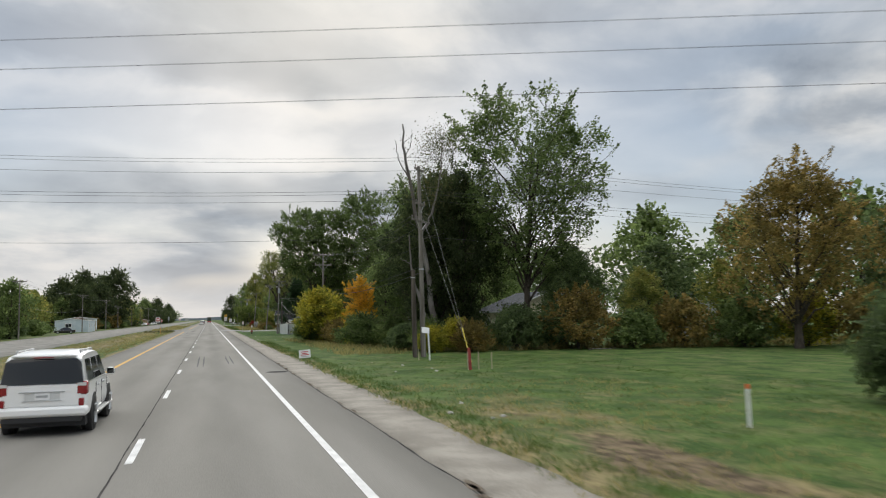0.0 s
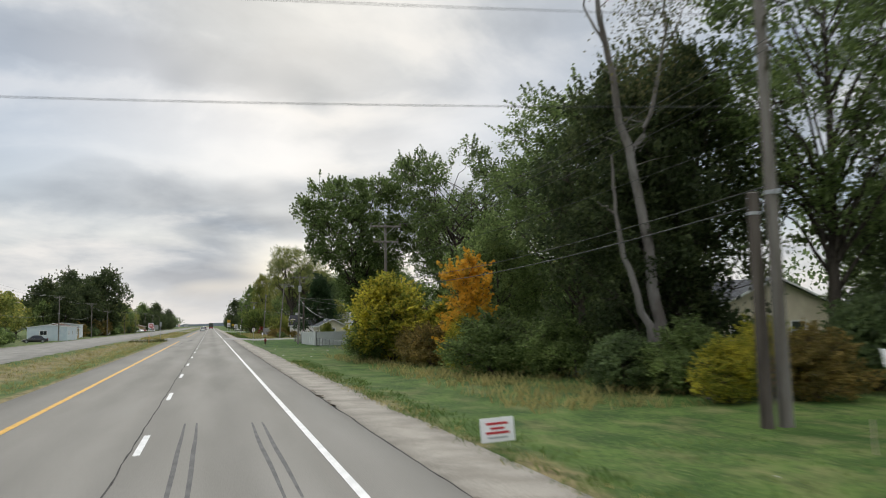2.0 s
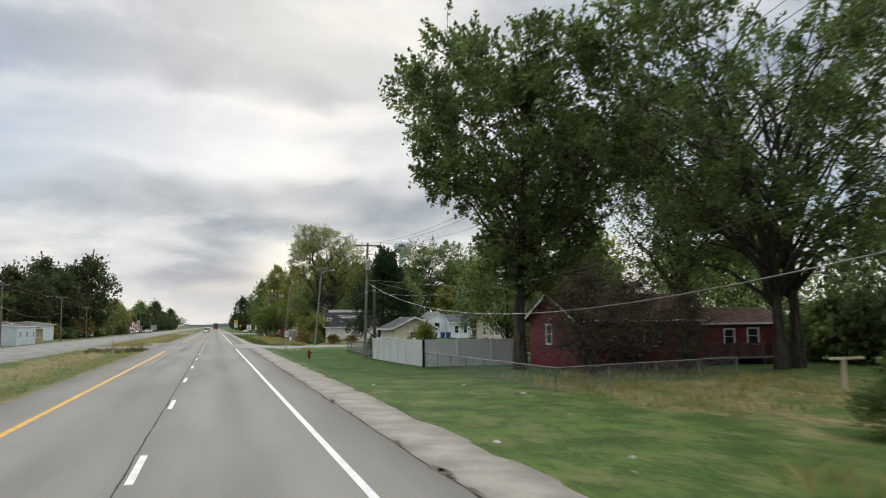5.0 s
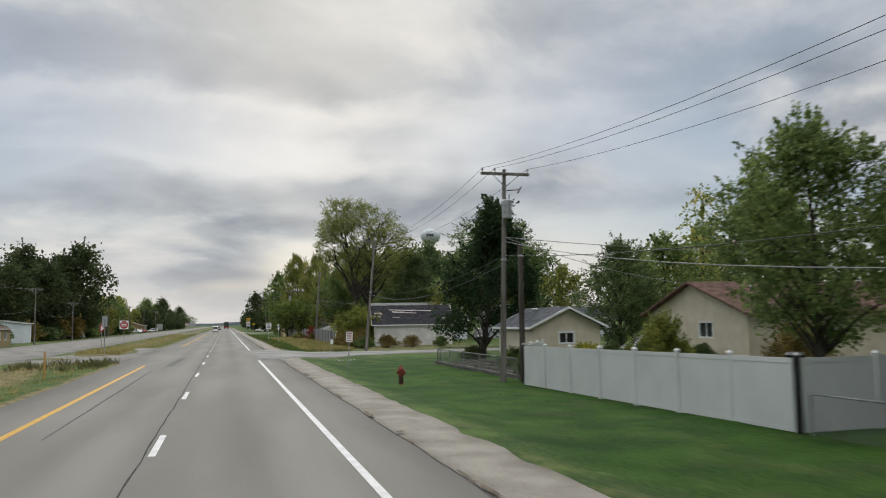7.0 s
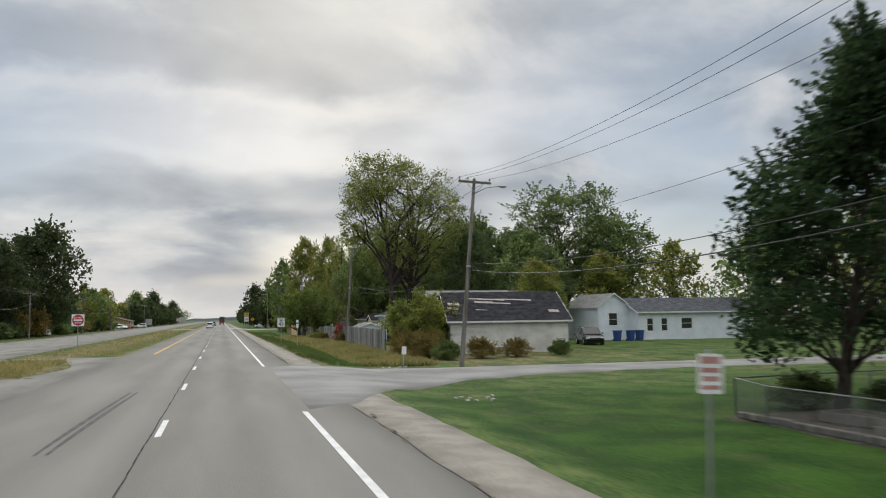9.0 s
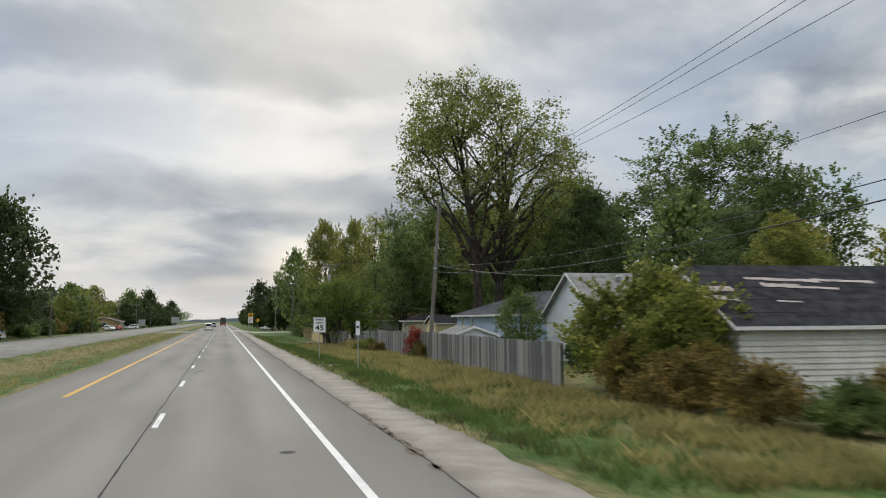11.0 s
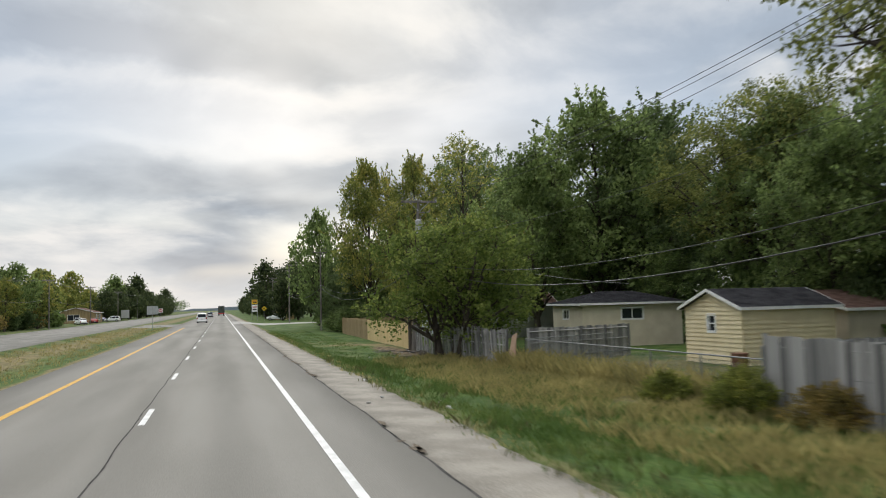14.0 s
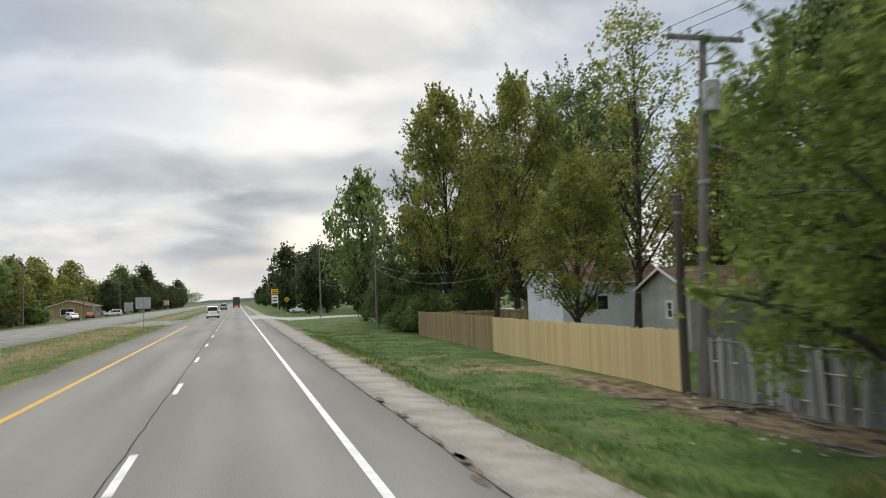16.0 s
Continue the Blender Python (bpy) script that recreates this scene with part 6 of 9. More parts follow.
K_BROWN.stand(14.6, 212.2, 70, 0.5, 0.45)
K_BROWN.stand(12.8, 211.0, 10, 0.55, 0.42)
K_BROWN.stand(13.2, 207.6, 80, 0.5, 0.38)
K_BUSH.stand(14.0, 205.6, 130, 0.5, 0.4)
K_BROWN.stand(16.8, 206.8, 130, 0.45, 0.33)
K_BROWN.stand(19.5, 207.3, 30, 0.4, 0.3)
K_BUSH.stand(23.0, 207.8, 30, 0.4, 0.35)
K_ROUND.stand(17.7, 236.9, 0, 0.33, 0.37)
K_DBUSH.stand(18.5, 229.5, 0, 0.6, 0.75)
K_DBUSH.stand(15.6, 241.5, 0, 0.4, 0.45)
K_RED.stand(11.9, 241.4, 0, 0.92)
K_LIME.stand(11.5, 255.5, 40, 0.30, 0.26, label="olive weeds and brambles at the fence's end")
K_LIME.stand(11.2, 258.2, 140, 0.26, 0.20, label="olive weeds and brambles at the fence's end")
K_BROWN.stand(11.7, 253.0, 10, 0.30, 0.22, label="withered brambles against the grey fence")
K_BUSH.stand(11.9, 240.3, 40, 0.24, 0.36)
K_BROWN.stand(11.9, 239.6, 40, 0.16, 0.26)
K_ROUND.stand(33.0, 268.0, 80, 1.2, 1.35)
K_DARK.stand(40.0, 276.0, 20, 1.3, 1.3)
K_DARK.stand(31.5, 255.0, 140, 0.9, 1.1)
K_ROUND.stand(37.0, 248.0, 140, 1.0, 1.1)

K_OLIVE.stand(29.0, 226.5, 10, 0.62, 0.58)
for x, y, k, s, h in ((33.5, 281.0, K_ROUND, 1.0, 1.25), (38.0, 272.0, K_DARK, 1.2, 1.4), (32.5, 296.0, K_DARK, 1.1, 1.2), (41.0, 290.0, K_ROUND, 1.3, 1.4), (47.0, 279.0, K_DARK, 1.3, 1.3), (36.0, 306.0, K_ROUND, 1.1, 1.2),
                      (44.0, 312.0, K_DARK, 1.2, 1.2), (31.0, 318.0, K_OLIVE, 1.0, 1.1), (38.0, 326.0, K_ROUND, 1.1, 1.2), (30.5, 273.5, K_ROUND, 0.75, 1.0)):
    k.stand(x, y, x * 29 + y, s, h)

# the last stretch
K_FINE.stand(12.0, 281.3, 0, 1.0, 0.98)
K_FINE.stand(16.0, 287.5, 120, 0.85, 0.85)
K_ROUND.stand(29.0, 297.0, 0, 1.5, 1.6)
K_DARK.stand(36.0, 300.0, 60, 1.4, 1.5)
K_ROUND.stand(24.0, 298.0, 100, 1.1, 1.25)
K_SPARSE.stand(22.5, 313.5, 0, 0.95, 1.0)
K_OLIVE.stand(17.6, 311.0, 40, 0.62, 0.72)
K_OLIVE.stand(18.6, 341.0, 0, 1.15, 1.52)
K_OLIVE.stand(22.5, 334.0, 90, 1.05, 1.48)
K_SPARSE.stand(19.5, 330.5, 60, 0.75, 0.8)
K_DARK.stand(17.0, 350.0, 30, 0.6, 0.9)
K_ROUND.stand(15.5, 370.0, 90, 1.05, 1.55)
K_BUSH.stand(15.0, 334.0, 0, 1.2, 1.0)
K_BUSH.stand(13.8, 338.0, 60, 0.9, 0.8)
K_DARK.stand(14.5, 347.0, 60, 0.5, 0.5)
for x, y, s in ((12.5, 474, 1.2), (20, 482, 1.25), (22, 420, 1.0), (18, 436, 0.9), (26, 450, 1.2), (20, 470, 1.1), (28, 500, 1.3), (22, 540, 1.2), (30, 590, 1.4), (25, 650, 1.4), (34, 730, 1.6), (40, 830, 1.8), (30, 900, 1.8)):
    K_DEEP.stand(x, y, x * 31 + y, s, s * 1.05, label="dense dark roadside tree far ahead")
for x, y, s in ((26, 380, 1.1), (34, 395, 1.2), (40, 360, 1.2), (30, 345, 1.1), (45, 330, 1.2)):
    K_ROUND.stand(x, y, x * 17 + y, s, s * 1.1)

# across the road: the nearer half, then the farther
for x, y, k, s in ((-40, 118, K_OLIVE, 0.85), (-47, 135, K_DEEP, 0.9), (-39, 152, K_OLIVE, 0.8), (-46, 168, K_DEEP, 1.0), (-52, 190, K_DEEP, 1.1), (-60, 215, K_ROUND, 1.2),
                   (-43, 299, K_DEEP, 1.2), (-35.8, 331, K_DEEP, 1.75), (-44, 321, K_DEEP, 1.65), (-42, 341, K_DEEP, 1.6), (-33, 151, K_ROUND, 0.85), (-36, 400, K_ROUND, 1.0),
                   (-36, 420, K_DEEP, 0.85), (-34.5, 410, K_OLIVE, 0.78), (-36, 620, K_DEEP, 1.45), (-45, 618, K_ROUND, 1.55), (-38, 312, K_DEEP, 1.3), (-45, 330, K_DEEP, 1.5),
                   (-50, 305, K_DEEP, 1.4)):
    k.stand(x, y, x * 13 + y * 7, s)
for x, y, k, s in ((-36, 352, K_DEEP, 0.75), (-42, 372, K_ROUND, 0.8), (-36, 392, K_OLIVE, 0.65), (-44, 405, K_DEEP, 0.8), (-38, 425, K_OLIVE, 0.75), (-48, 440, K_DEEP, 1.0),
                   (-56, 470, K_ROUND, 1.1), (-50, 500, K_OLIVE, 1.1), (-58, 530, K_OLIVE, 1.25), (-54, 565, K_OLIVE, 1.3), (-46, 620, K_DEEP, 1.2), (-50, 660, K_DEEP, 1.3),
                   (-44, 720, K_DEEP, 1.3), (-52, 790, K_DEEP, 1.5), (-40, 880, K_DEEP, 1.5), (-60, 250, K_DEEP, 1.2), (-66, 280, K_ROUND, 1.3), (-62, 360, K_DEEP, 1.3),
                   (-66, 400, K_ROUND, 1.4), (-70, 440, K_DEEP, 1.4)):
    k.stand(x, y, x * 13 + y * 7, s)

# hedges and young trees along the far carriageway
rh = random.Random(12)
for k in range(58):
    y = 108 + 7.2 * k
    if 200 < y < 262 or 280 < y < 292 or 326 < y < 336 or 445 < y < 520:
        continue
    (K_BUSH, K_BROWN, K_DBUSH, K_DBUSH, K_DBUSH)[rh.randrange(5)].stand(rh.uniform(-39, -34.5), y, rh.uniform(0, 360), rh.uniform(0.9, 1.7), rh.uniform(0.8, 1.35), label="wild roadside bush beyond the far carriageway")
for k in range(46):
    y = 112 + 11 * k
    (K_DEEP, K_ROUND, K_OLIVE, K_OLIVE)[rh.randrange(4)].stand(rh.uniform(-58, -47), y, rh.uniform(0, 360), rh.uniform(0.7, 1.0), rh.uniform(0.65, 0.95), label="tree in the belt beyond the far carriageway")
# trees that close the view along both edges of the road ahead
for k in range(26):
    y = 424 + 16 * k + rh.uniform(-4, 4)
    K_DEEP.stand(rh.uniform(13.5, 17.5), y + 14, rh.uniform(0, 360), rh.uniform(0.55, 0.8), rh.uniform(0.55, 0.9), label="dark roadside tree far ahead")
    if y > 515:
        K_DEEP.stand(rh.uniform(-37, -33), y, rh.uniform(0, 360), rh.uniform(0.75, 1.0), rh.uniform(0.7, 1.0), label="dark roadside tree far ahead")
for k in range(44):
    y = 300 + 12.5 * k + rh.uniform(-3, 3)
    if 445 < y < 505:
        continue
    (K_DEEP, K_OLIVE, K_DEEP, K_BROWN)[rh.randrange(4)].stand(rh.uniform(-47, -39.5), y, rh.uniform(0, 360), rh.uniform(0.62, 0.85), rh.uniform(0.55, 0.8), label="dark tree in the belt beyond the far carriageway")
# hedges that close the back gardens
for x0, y0, x1, y1, n in ((31.5, 256, 31.0, 283, 8), (31.0, 292, 30.0, 332, 10), (37.0, 110, 40.0, 142, 9), (47.0, 150, 42.0, 178, 8), (34.0, 100, 37.0, 112, 4)):
    for k in range(n):
        f = (k + 0.5) / n
        (K_DBUSH, K_BUSH)[k % 2].stand(x0 + (x1 - x0) * f + rh.uniform(-0.8, 0.8), y0 + (y1 - y0) * f, rh.uniform(0, 360), rh.uniform(1.1, 1.5), rh.uniform(1.0, 1.6), label="tall green shrub at the back of a garden")
# undergrowth below the turning trees, and taller trees behind them
for x, y, k, s, h in ((16.4, 343.0, K_DARK, 0.5, 0.48), (19.8, 337.5, K_BUSH, 1.3, 1.5), (23.0, 346.0, K_DARK, 0.6, 0.55), (17.4, 356.0, K_DARK, 0.5, 0.5), (20.0, 363.0, K_ROUND, 0.6, 0.6), (15.6, 361.0, K_BUSH, 1.1, 1.2),
                      (26.0, 338.5, K_ROUND, 0.6, 0.6), (34.0, 344.0, K_TALL, 1.0, 1.08), (38.5, 352.0, K_TALL, 1.0, 1.05), (28.0, 356.0, K_OLIVE, 1.0, 1.3), (31.0, 290.5, K_ROUND, 0.55, 0.55), (33.5, 286.5, K_DARK, 0.6, 0.6)):
    k.stand(x, y, x * 23 + y, s, h)


# ---- far woods: rows of small crowns too far to tell apart ----
def far_woods(name, pts, seed, h, material, label, n=900, leaf=1.3):
    rng = np.random.default_rng(seed)
    c = []
    for (x, y) in pts:
        k = n // len(pts)
        r = h * rng.uniform(0.35, 0.6)
        d = rng.normal(size=(k, 3))
        d /= np.linalg.norm(d, axis=1)[:, None]
        d *= rng.uniform(0.5, 1.0, (k, 1))
        p = np.array([x, y, h * rng.uniform(0.42, 0.6)]) + d * np.array([r * 1.2, r * 1.2, h * 0.45])
        c.append(p[p[:, 2] > 0])
    v, f = leaf_quads(np.concatenate(c), leaf, rng)
    ob = new(name, quads_mesh(name, v, f, material))
    tagged(ob, label, "woods", kind="stuff")


rngw = random.Random(9)
far_woods("far_woods", [(rngw.uniform(60, 130), y) for y in range(20, 520, 9)], 1, 15, L_DARK, "belt of dark woods behind the houses", 22000, 0.8)
far_woods("far_woods", [(rngw.uniform(-140, -75), y) for y in range(80, 900, 12)], 2, 14, L_DARK, "belt of dark woods beyond the far carriageway", 22000, 0.8)
far_woods("far_woods", [(rngw.uniform(25, 90), y) for y in range(560, 1300, 22)], 3, 17, L_DARK, "distant dark trees along the road", 9000, 1.4)
far_woods("far_woods", [(rngw.uniform(-110, -40), y) for y in range(700, 1400, 22)], 4, 16, L_DARK, "distant dark trees along the road", 9000, 1.4)
# a low ridge closes the road's end, distance haze painted into its blue-grey
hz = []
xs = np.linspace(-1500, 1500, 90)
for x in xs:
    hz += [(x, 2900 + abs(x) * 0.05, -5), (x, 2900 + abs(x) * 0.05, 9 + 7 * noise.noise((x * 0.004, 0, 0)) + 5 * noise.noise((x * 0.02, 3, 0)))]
tagged(mesh_ob("ridge", hz, [(2 * k, 2 * k + 2, 2 * k + 3, 2 * k + 1) for k in range(len(xs) - 1)], mat("haze_tinted_ridge", (0.22, 0.26, 0.31), (0.28, 0.31, 0.35), scale=0.02, fine=0.2, rough=1.0, bump=0)),
       "low wooded ridge on the horizon, coloured as if in haze", "hills", kind="structure")


# ---- dead tree ----
def dead_tree():
    rng = np.random.default_rng(3)
    vs, fs, n = [], [], 0
    limbs = [([(0, 0, -0.2), (-0.1, 0, 3), (-0.5, 0.1, 7), (-1.4, 0.2, 12), (-2.2, 0.2, 16), (-2.4, 0.3, 19)], 0.3), ([(0.1, 0, 0.6), (-1.1, -0.2, 3.6), (-1.9, -0.2, 6.5), (-2.1, -0.3, 9.5)], 0.2),
             ([(-0.9, 0.1, 9.5), (0.2, 0, 12), (0.8, -0.1, 15), (1.0, 0, 18)], 0.13), ([(-2.0, 0.2, 14.5), (-2.9, 0.3, 16.2), (-3.1, 0.3, 17.6)], 0.07), ([(-1.9, -0.2, 7), (-2.9, -0.4, 7.5)], 0.06),
             ([(0.6, 0, 14), (1.6, 0, 15.6), (1.9, 0, 16.8)], 0.05), ([(-2.2, 0.2, 16.0), (-1.7, 0.2, 17.4), (-1.6, 0.2, 18.6)], 0.05)]
    for path, r in limbs:
        p = np.array(path, float)
        t = np.linspace(0, len(p) - 1, len(p) * 4)
        q = np.stack([np.interp(t, range(len(p)), p[:, k]) for k in range(3)], 1)
        q[1:-1] += rng.normal(size=(len(q) - 2, 3)) * 0.05
        v, f = tube_arrays(q, np.linspace(r, r * 0.22, len(q)), 8)
        vs.append(v)
        fs.append(f + n)
        n += len(v)
    for k in range(40):
        z = rng.uniform(8, 18)
        x = np.interp(z, (8, 12, 16, 19), (-0.6, -1.4, -2.2, -2.4)) if k % 2 else np.interp(z, (9, 12, 15, 18), (-0.8, 0.2, 0.8, 1.0))
        e = np.array([x, 0.1, z])
        tip = e + rng.normal(size=3) * np.array([0.7, 0.7, 0.3]) + np.array([0, 0, 0.5])
        v, f = tube_arrays([e, (e + tip) / 2 + rng.normal(size=3) * 0.08, tip], [0.03, 0.02, 0.006], 4)
        vs.append(v)
        fs.append(f + n)
        n += len(v)
    ob = empty("dead_tree", Matrix.Translation((17.6, 64.0, gz(17, 64))), "bare grey dead tree with broken limbs", "tree")
    t = new("trunk", quads_mesh("trunk", np.concatenate(vs), np.concatenate(fs), M_BARK_PALE, True))
    t.parent = ob
    rng2 = np.random.default_rng(5)
    c = np.concatenate([np.array([0.9, 0, 17.4]) + rng2.normal(size=(1700, 3)) * np.array([1.0, 1.0, 0.75]), np.array([0.1, 0, 14.0]) + rng2.normal(size=(1500, 3)) * np.array([1.1, 1.1, 1.6])])
    v, f = leaf_quads(c, 0.15, rng2)
    k = new("crown", quads_mesh("crown", v, f, L_WEED))
    k.parent = ob
    tagged(k, "thin tuft of last leaves")


dead_tree()


# ---- roadside things ----
M_RAW_WOOD = mat("raw_stake_wood", (0.36, 0.31, 0.22), (0.52, 0.46, 0.35), scale=3, fine=18, rough=0.9, stretch=(3, 3, 0.3))
M_ORANGE_PAINT = plain("orange_paint", (0.75, 0.16, 0.05), 0.6)
M_ORANGE_WOOD = mat("faded_orange_plastic", (0.55, 0.27, 0.07), (0.66, 0.36, 0.12), scale=3, fine=30, rough=0.6)
M_RED_PAINT = mat("faded_red_paint", (0.26, 0.03, 0.03), (0.36, 0.07, 0.06), scale=4, fine=30, rough=0.7)
M_SIGN_WHITE = mat("white_sign_sheet", (0.80, 0.80, 0.80), (0.88, 0.88, 0.88), scale=2, fine=40, rough=0.5, bump=0.01)
M_SIGN_BLACK = plain("sign_black", (0.015, 0.015, 0.016), 0.5)
M_SIGN_RED = plain("sign_red", (0.50, 0.03, 0.035), 0.45)
M_SIGN_YELLOW = plain("sign_yellow", (0.75, 0.50, 0.02), 0.45)
M_SIGN_BACK = mat("bare_aluminium", (0.42, 0.43, 0.44), (0.52, 0.53, 0.54), scale=3, fine=40, rough=0.45, metal=0.6, bump=0.02)


def stake(x, y, h, w=0.05, lean=(0, 0), top=None, mat_=None, label="rough wooden survey stake in the grass", name="stake"):
    ob = empty(name, pose(x, y, gz(x, y) - 0.05, lean[0], lean[1], 10), label, "stake", "survey stakes")
    bm = bmesh.new()
    box(bm, (-w / 2, -w / 4, 0), (w / 2, w / 4, h), 0.004)
    part("shaft", bm, mat_ or M_RAW_WOOD, ob)
    if top:
        bm = bmesh.new()
        box(bm, (-w / 2 - 0.006, -w / 4 - 0.006, h - 0.10), (w / 2 + 0.006, w / 4 + 0.006, h + 0.006))
        part("painted_tip", bm, top, ob, "bright orange tip")
    return ob


stake(11.7, 15.7, 1.05, 0.08, (0, -1), M_ORANGE_PAINT, M_SIGN_WHITE, "white marker post with an orange tip", "marker_post")
stake(12.1, 37.7, 1.15, 0.14, (0, -4), None, M_RED_PAINT, "short faded red wooden post", "post")
stake(11.95, 37.6, 0.95, 0.05, (2, -3))
stake(12.6, 37.9, 0.9, 0.05)
stake(13.2, 37.6, 0.9, 0.05)
stake(11.9, 47.1, 0.75, 0.04, (0, -3))
notice = stake(12.4, 46.4, 1.75, 0.09, (0, -3), None, M_SIGN_WHITE, "pale stake carrying a tilted paper notice", "notice_post")
bm = bmesh.new()
box(bm, (-0.26, -0.05, 1.72), (0.26, -0.03, 2.1), 0.01, pose(0, 0, 0, 0, 0, 0))
part("notice", bm, M_SIGN_WHITE, notice, "tilted white notice").matrix_basis = pose(-0.3, 0, 0.1, -18, 12, 0)
stake(-9.56, 166.2, 1.55, 0.09, (0, 0), None, M_ORANGE_WOOD, "weathered orange marker post in the median", "marker_post")
stake(17.4, 68.5, 1.35, 0.1, label="old grey fence post in long grass", mat_=M_POLE)
stake(16.2, 69.2, 1.2, 0.1, label="old grey fence post in long grass", mat_=M_POLE)


def yard_sign():
    ob = empty("yard_sign", pose(5.35, 50.3, gz(5.35, 50.3), 0, -4, -8), "white corrugated yard sign with red lettering on wire legs", "sign")
    bm = bmesh.new()
    box(bm, (-0.36, -0.006, 0.12), (0.36, 0.006, 0.62), 0.004)
    b = part("board", bm, M_SIGN_WHITE, ob)
    for z, w, h, m in ((0.50, 0.46, 0.05, M_SIGN_RED), (0.40, 0.30, 0.045, M_SIGN_RED), (0.31, 0.5, 0.05, M_SIGN_RED), (0.21, 0.42, 0.035, M_SIGN_BACK)):
        bm = bmesh.new()
        box(bm, (-w / 2, -0.012, z - h / 2), (w / 2, -0.0065, z + h / 2))
        part("lettering_bar", bm, m, b)
    for s in (-0.22, 0.22):
        bm = bmesh.new()
        rod(bm, (s, 0, -0.15), (s, 0, 0.2), 0.005, sides=6)
        part("leg", bm, M_STEEL, ob)


yard_sign()


def letters(text, size, m, parent, material, name="lettering", wide=1.0):
    cu = bpy.data.curves.new(name, "FONT")
    cu.body, cu.size, cu.align_x, cu.align_y, cu.extrude = text, size, "CENTER", "CENTER", 0.002
    cu.offset = size * 0.02
    tmp = bpy.data.objects.new(name, cu)
    scene.collection.objects.link(tmp)
    bpy.context.view_layer.update()
    me = bpy.data.meshes.new_from_object(tmp.evaluated_get(bpy.context.evaluated_depsgraph_get()))
    bpy.data.objects.remove(tmp)
    me.materials.append(material)
    ob = new(name, me)
    ob.parent = parent
    ob.matrix_basis = m @ Matrix.Diagonal((wide, 1, 1, 1))
    return ob


def rounded_plate(w, h, r=0.04, t=0.003, n=5):
    bm = bmesh.new()
    pts = []
    for cx, cy, a0 in ((w / 2 - r, h / 2 - r, 0), (-w / 2 + r, h / 2 - r, 90), (-w / 2 + r, -h / 2 + r, 180), (w / 2 - r, -h / 2 + r, 270)):
        for k in range(n):
            a = math.radians(a0 + 90 * k / (n - 1))
            pts.append((cx + r * math.cos(a), cy + r * math.sin(a)))
    a = [bm.verts.new((x, -t, z)) for x, z in pts]
    b = [bm.verts.new((x, t, z)) for x, z in pts]
    bm.faces.new(a)
    bm.faces.new(b[::-1])
    for i in range(len(pts)):
        bm.faces.new([a[i], b[i], b[(i + 1) % len(pts)], a[(i + 1) % len(pts)]])
    return bm


FACE = pose(0, 0, 0, 90, 0, 0)      # letters stand upright and face -y


def sign_post(name, x, y, h, label, turn=0, lean=0.0, r=0.03, square=False, z=None):
    ob = empty(name, pose(x, y, gz(x, y) - 0.05 if z is None else z, 0, lean, turn), label, "road sign", "road signs")
    bm = bmesh.new()
    if square:
        box(bm, (-0.03, 0.005, 0), (0.03, 0.035, h), 0.004)
        for k in range(int(h / 0.12)):
            rod(bm, (0, 0.001, 0.06 + 0.12 * k), (0, 0.006, 0.06 + 0.12 * k), 0.012, sides=6)
    else:
        rod(bm, (0, 0.03, 0), (0, 0.03, h), r, sides=10)
    part("post", bm, M_STEEL, ob)
    return ob


def speed_sign():
    ob = sign_post("speed_limit_sign", 5.7, 241.5, 2.8, "white speed limit sign with black figures on a steel post", 0, 0, square=True)
    p = part("plate", rounded_plate(0.80, 0.97), M_SIGN_WHITE, ob)
    p.matrix_basis = pose(0, -0.004, 2.33)
    for z, w in ((0.455, 0.74), (-0.455, 0.74)):
        bm = bmesh.new()
        box(bm, (-w / 2, -0.0055, z - 0.008), (w / 2, -0.0032, z + 0.008))
        part("border", bm, M_SIGN_BLACK, p)
    for s in (-0.37, 0.37):
        bm = bmesh.new()
        box(bm, (s - 0.008, -0.0055, -0.455), (s + 0.008, -0.0032, 0.455))
        part("border", bm, M_SIGN_BLACK, p)
    letters("SPEED", 0.175, pose(0, -0.006, 0.33) @ FACE, p, M_SIGN_BLACK, wide=1.15)
    letters("LIMIT", 0.175, pose(0, -0.006, 0.13) @ FACE, p, M_SIGN_BLACK, wide=1.15)
    letters("45", 0.46, pose(0, -0.006, -0.20) @ FACE, p, M_SIGN_BLACK, wide=1.25)


speed_sign()
# a narrow plate on a square post, edge-on to the road
ob = sign_post("marker_sign", 6.5, 231.2, 2.65, "narrow white plate on a tall steel post", 0, -0.6, square=True)
p = part("plate", rounded_plate(0.22, 0.72), M_SIGN_WHITE, ob)
p.matrix_basis = pose(0, -0.01, 2.25, 0, 0, -25)
bm = bmesh.new()
box(bm, (-0.07, -0.009, 0.0), (0.07, -0.0035, 0.12))
part("lettering_bar", bm, M_SIGN_BLACK, p)
# the parking plate by the hydrant
ob = sign_post("parking_sign", 6.05, 164.4, 2.35, "faded red and white plate on a leaning steel post", 0, 2.0, square=True)
p = part("plate", rounded_plate(0.36, 0.56), M_SIGN_WHITE, ob)
p.matrix_basis = pose(0, -0.006, 2.02, 0, 0, -10)
for z, h, w in ((0.19, 0.10, 0.28), (0.05, 0.07, 0.27), (-0.07, 0.07, 0.24), (-0.19, 0.06, 0.28)):
    bm = bmesh.new()
    box(bm, (-w / 2, -0.006, z - h / 2), (w / 2, -0.0032, z + h / 2))
    part("lettering_bar", bm, mat("faded_red_ink", (0.45, 0.20, 0.18), (0.55, 0.32, 0.30)), p)
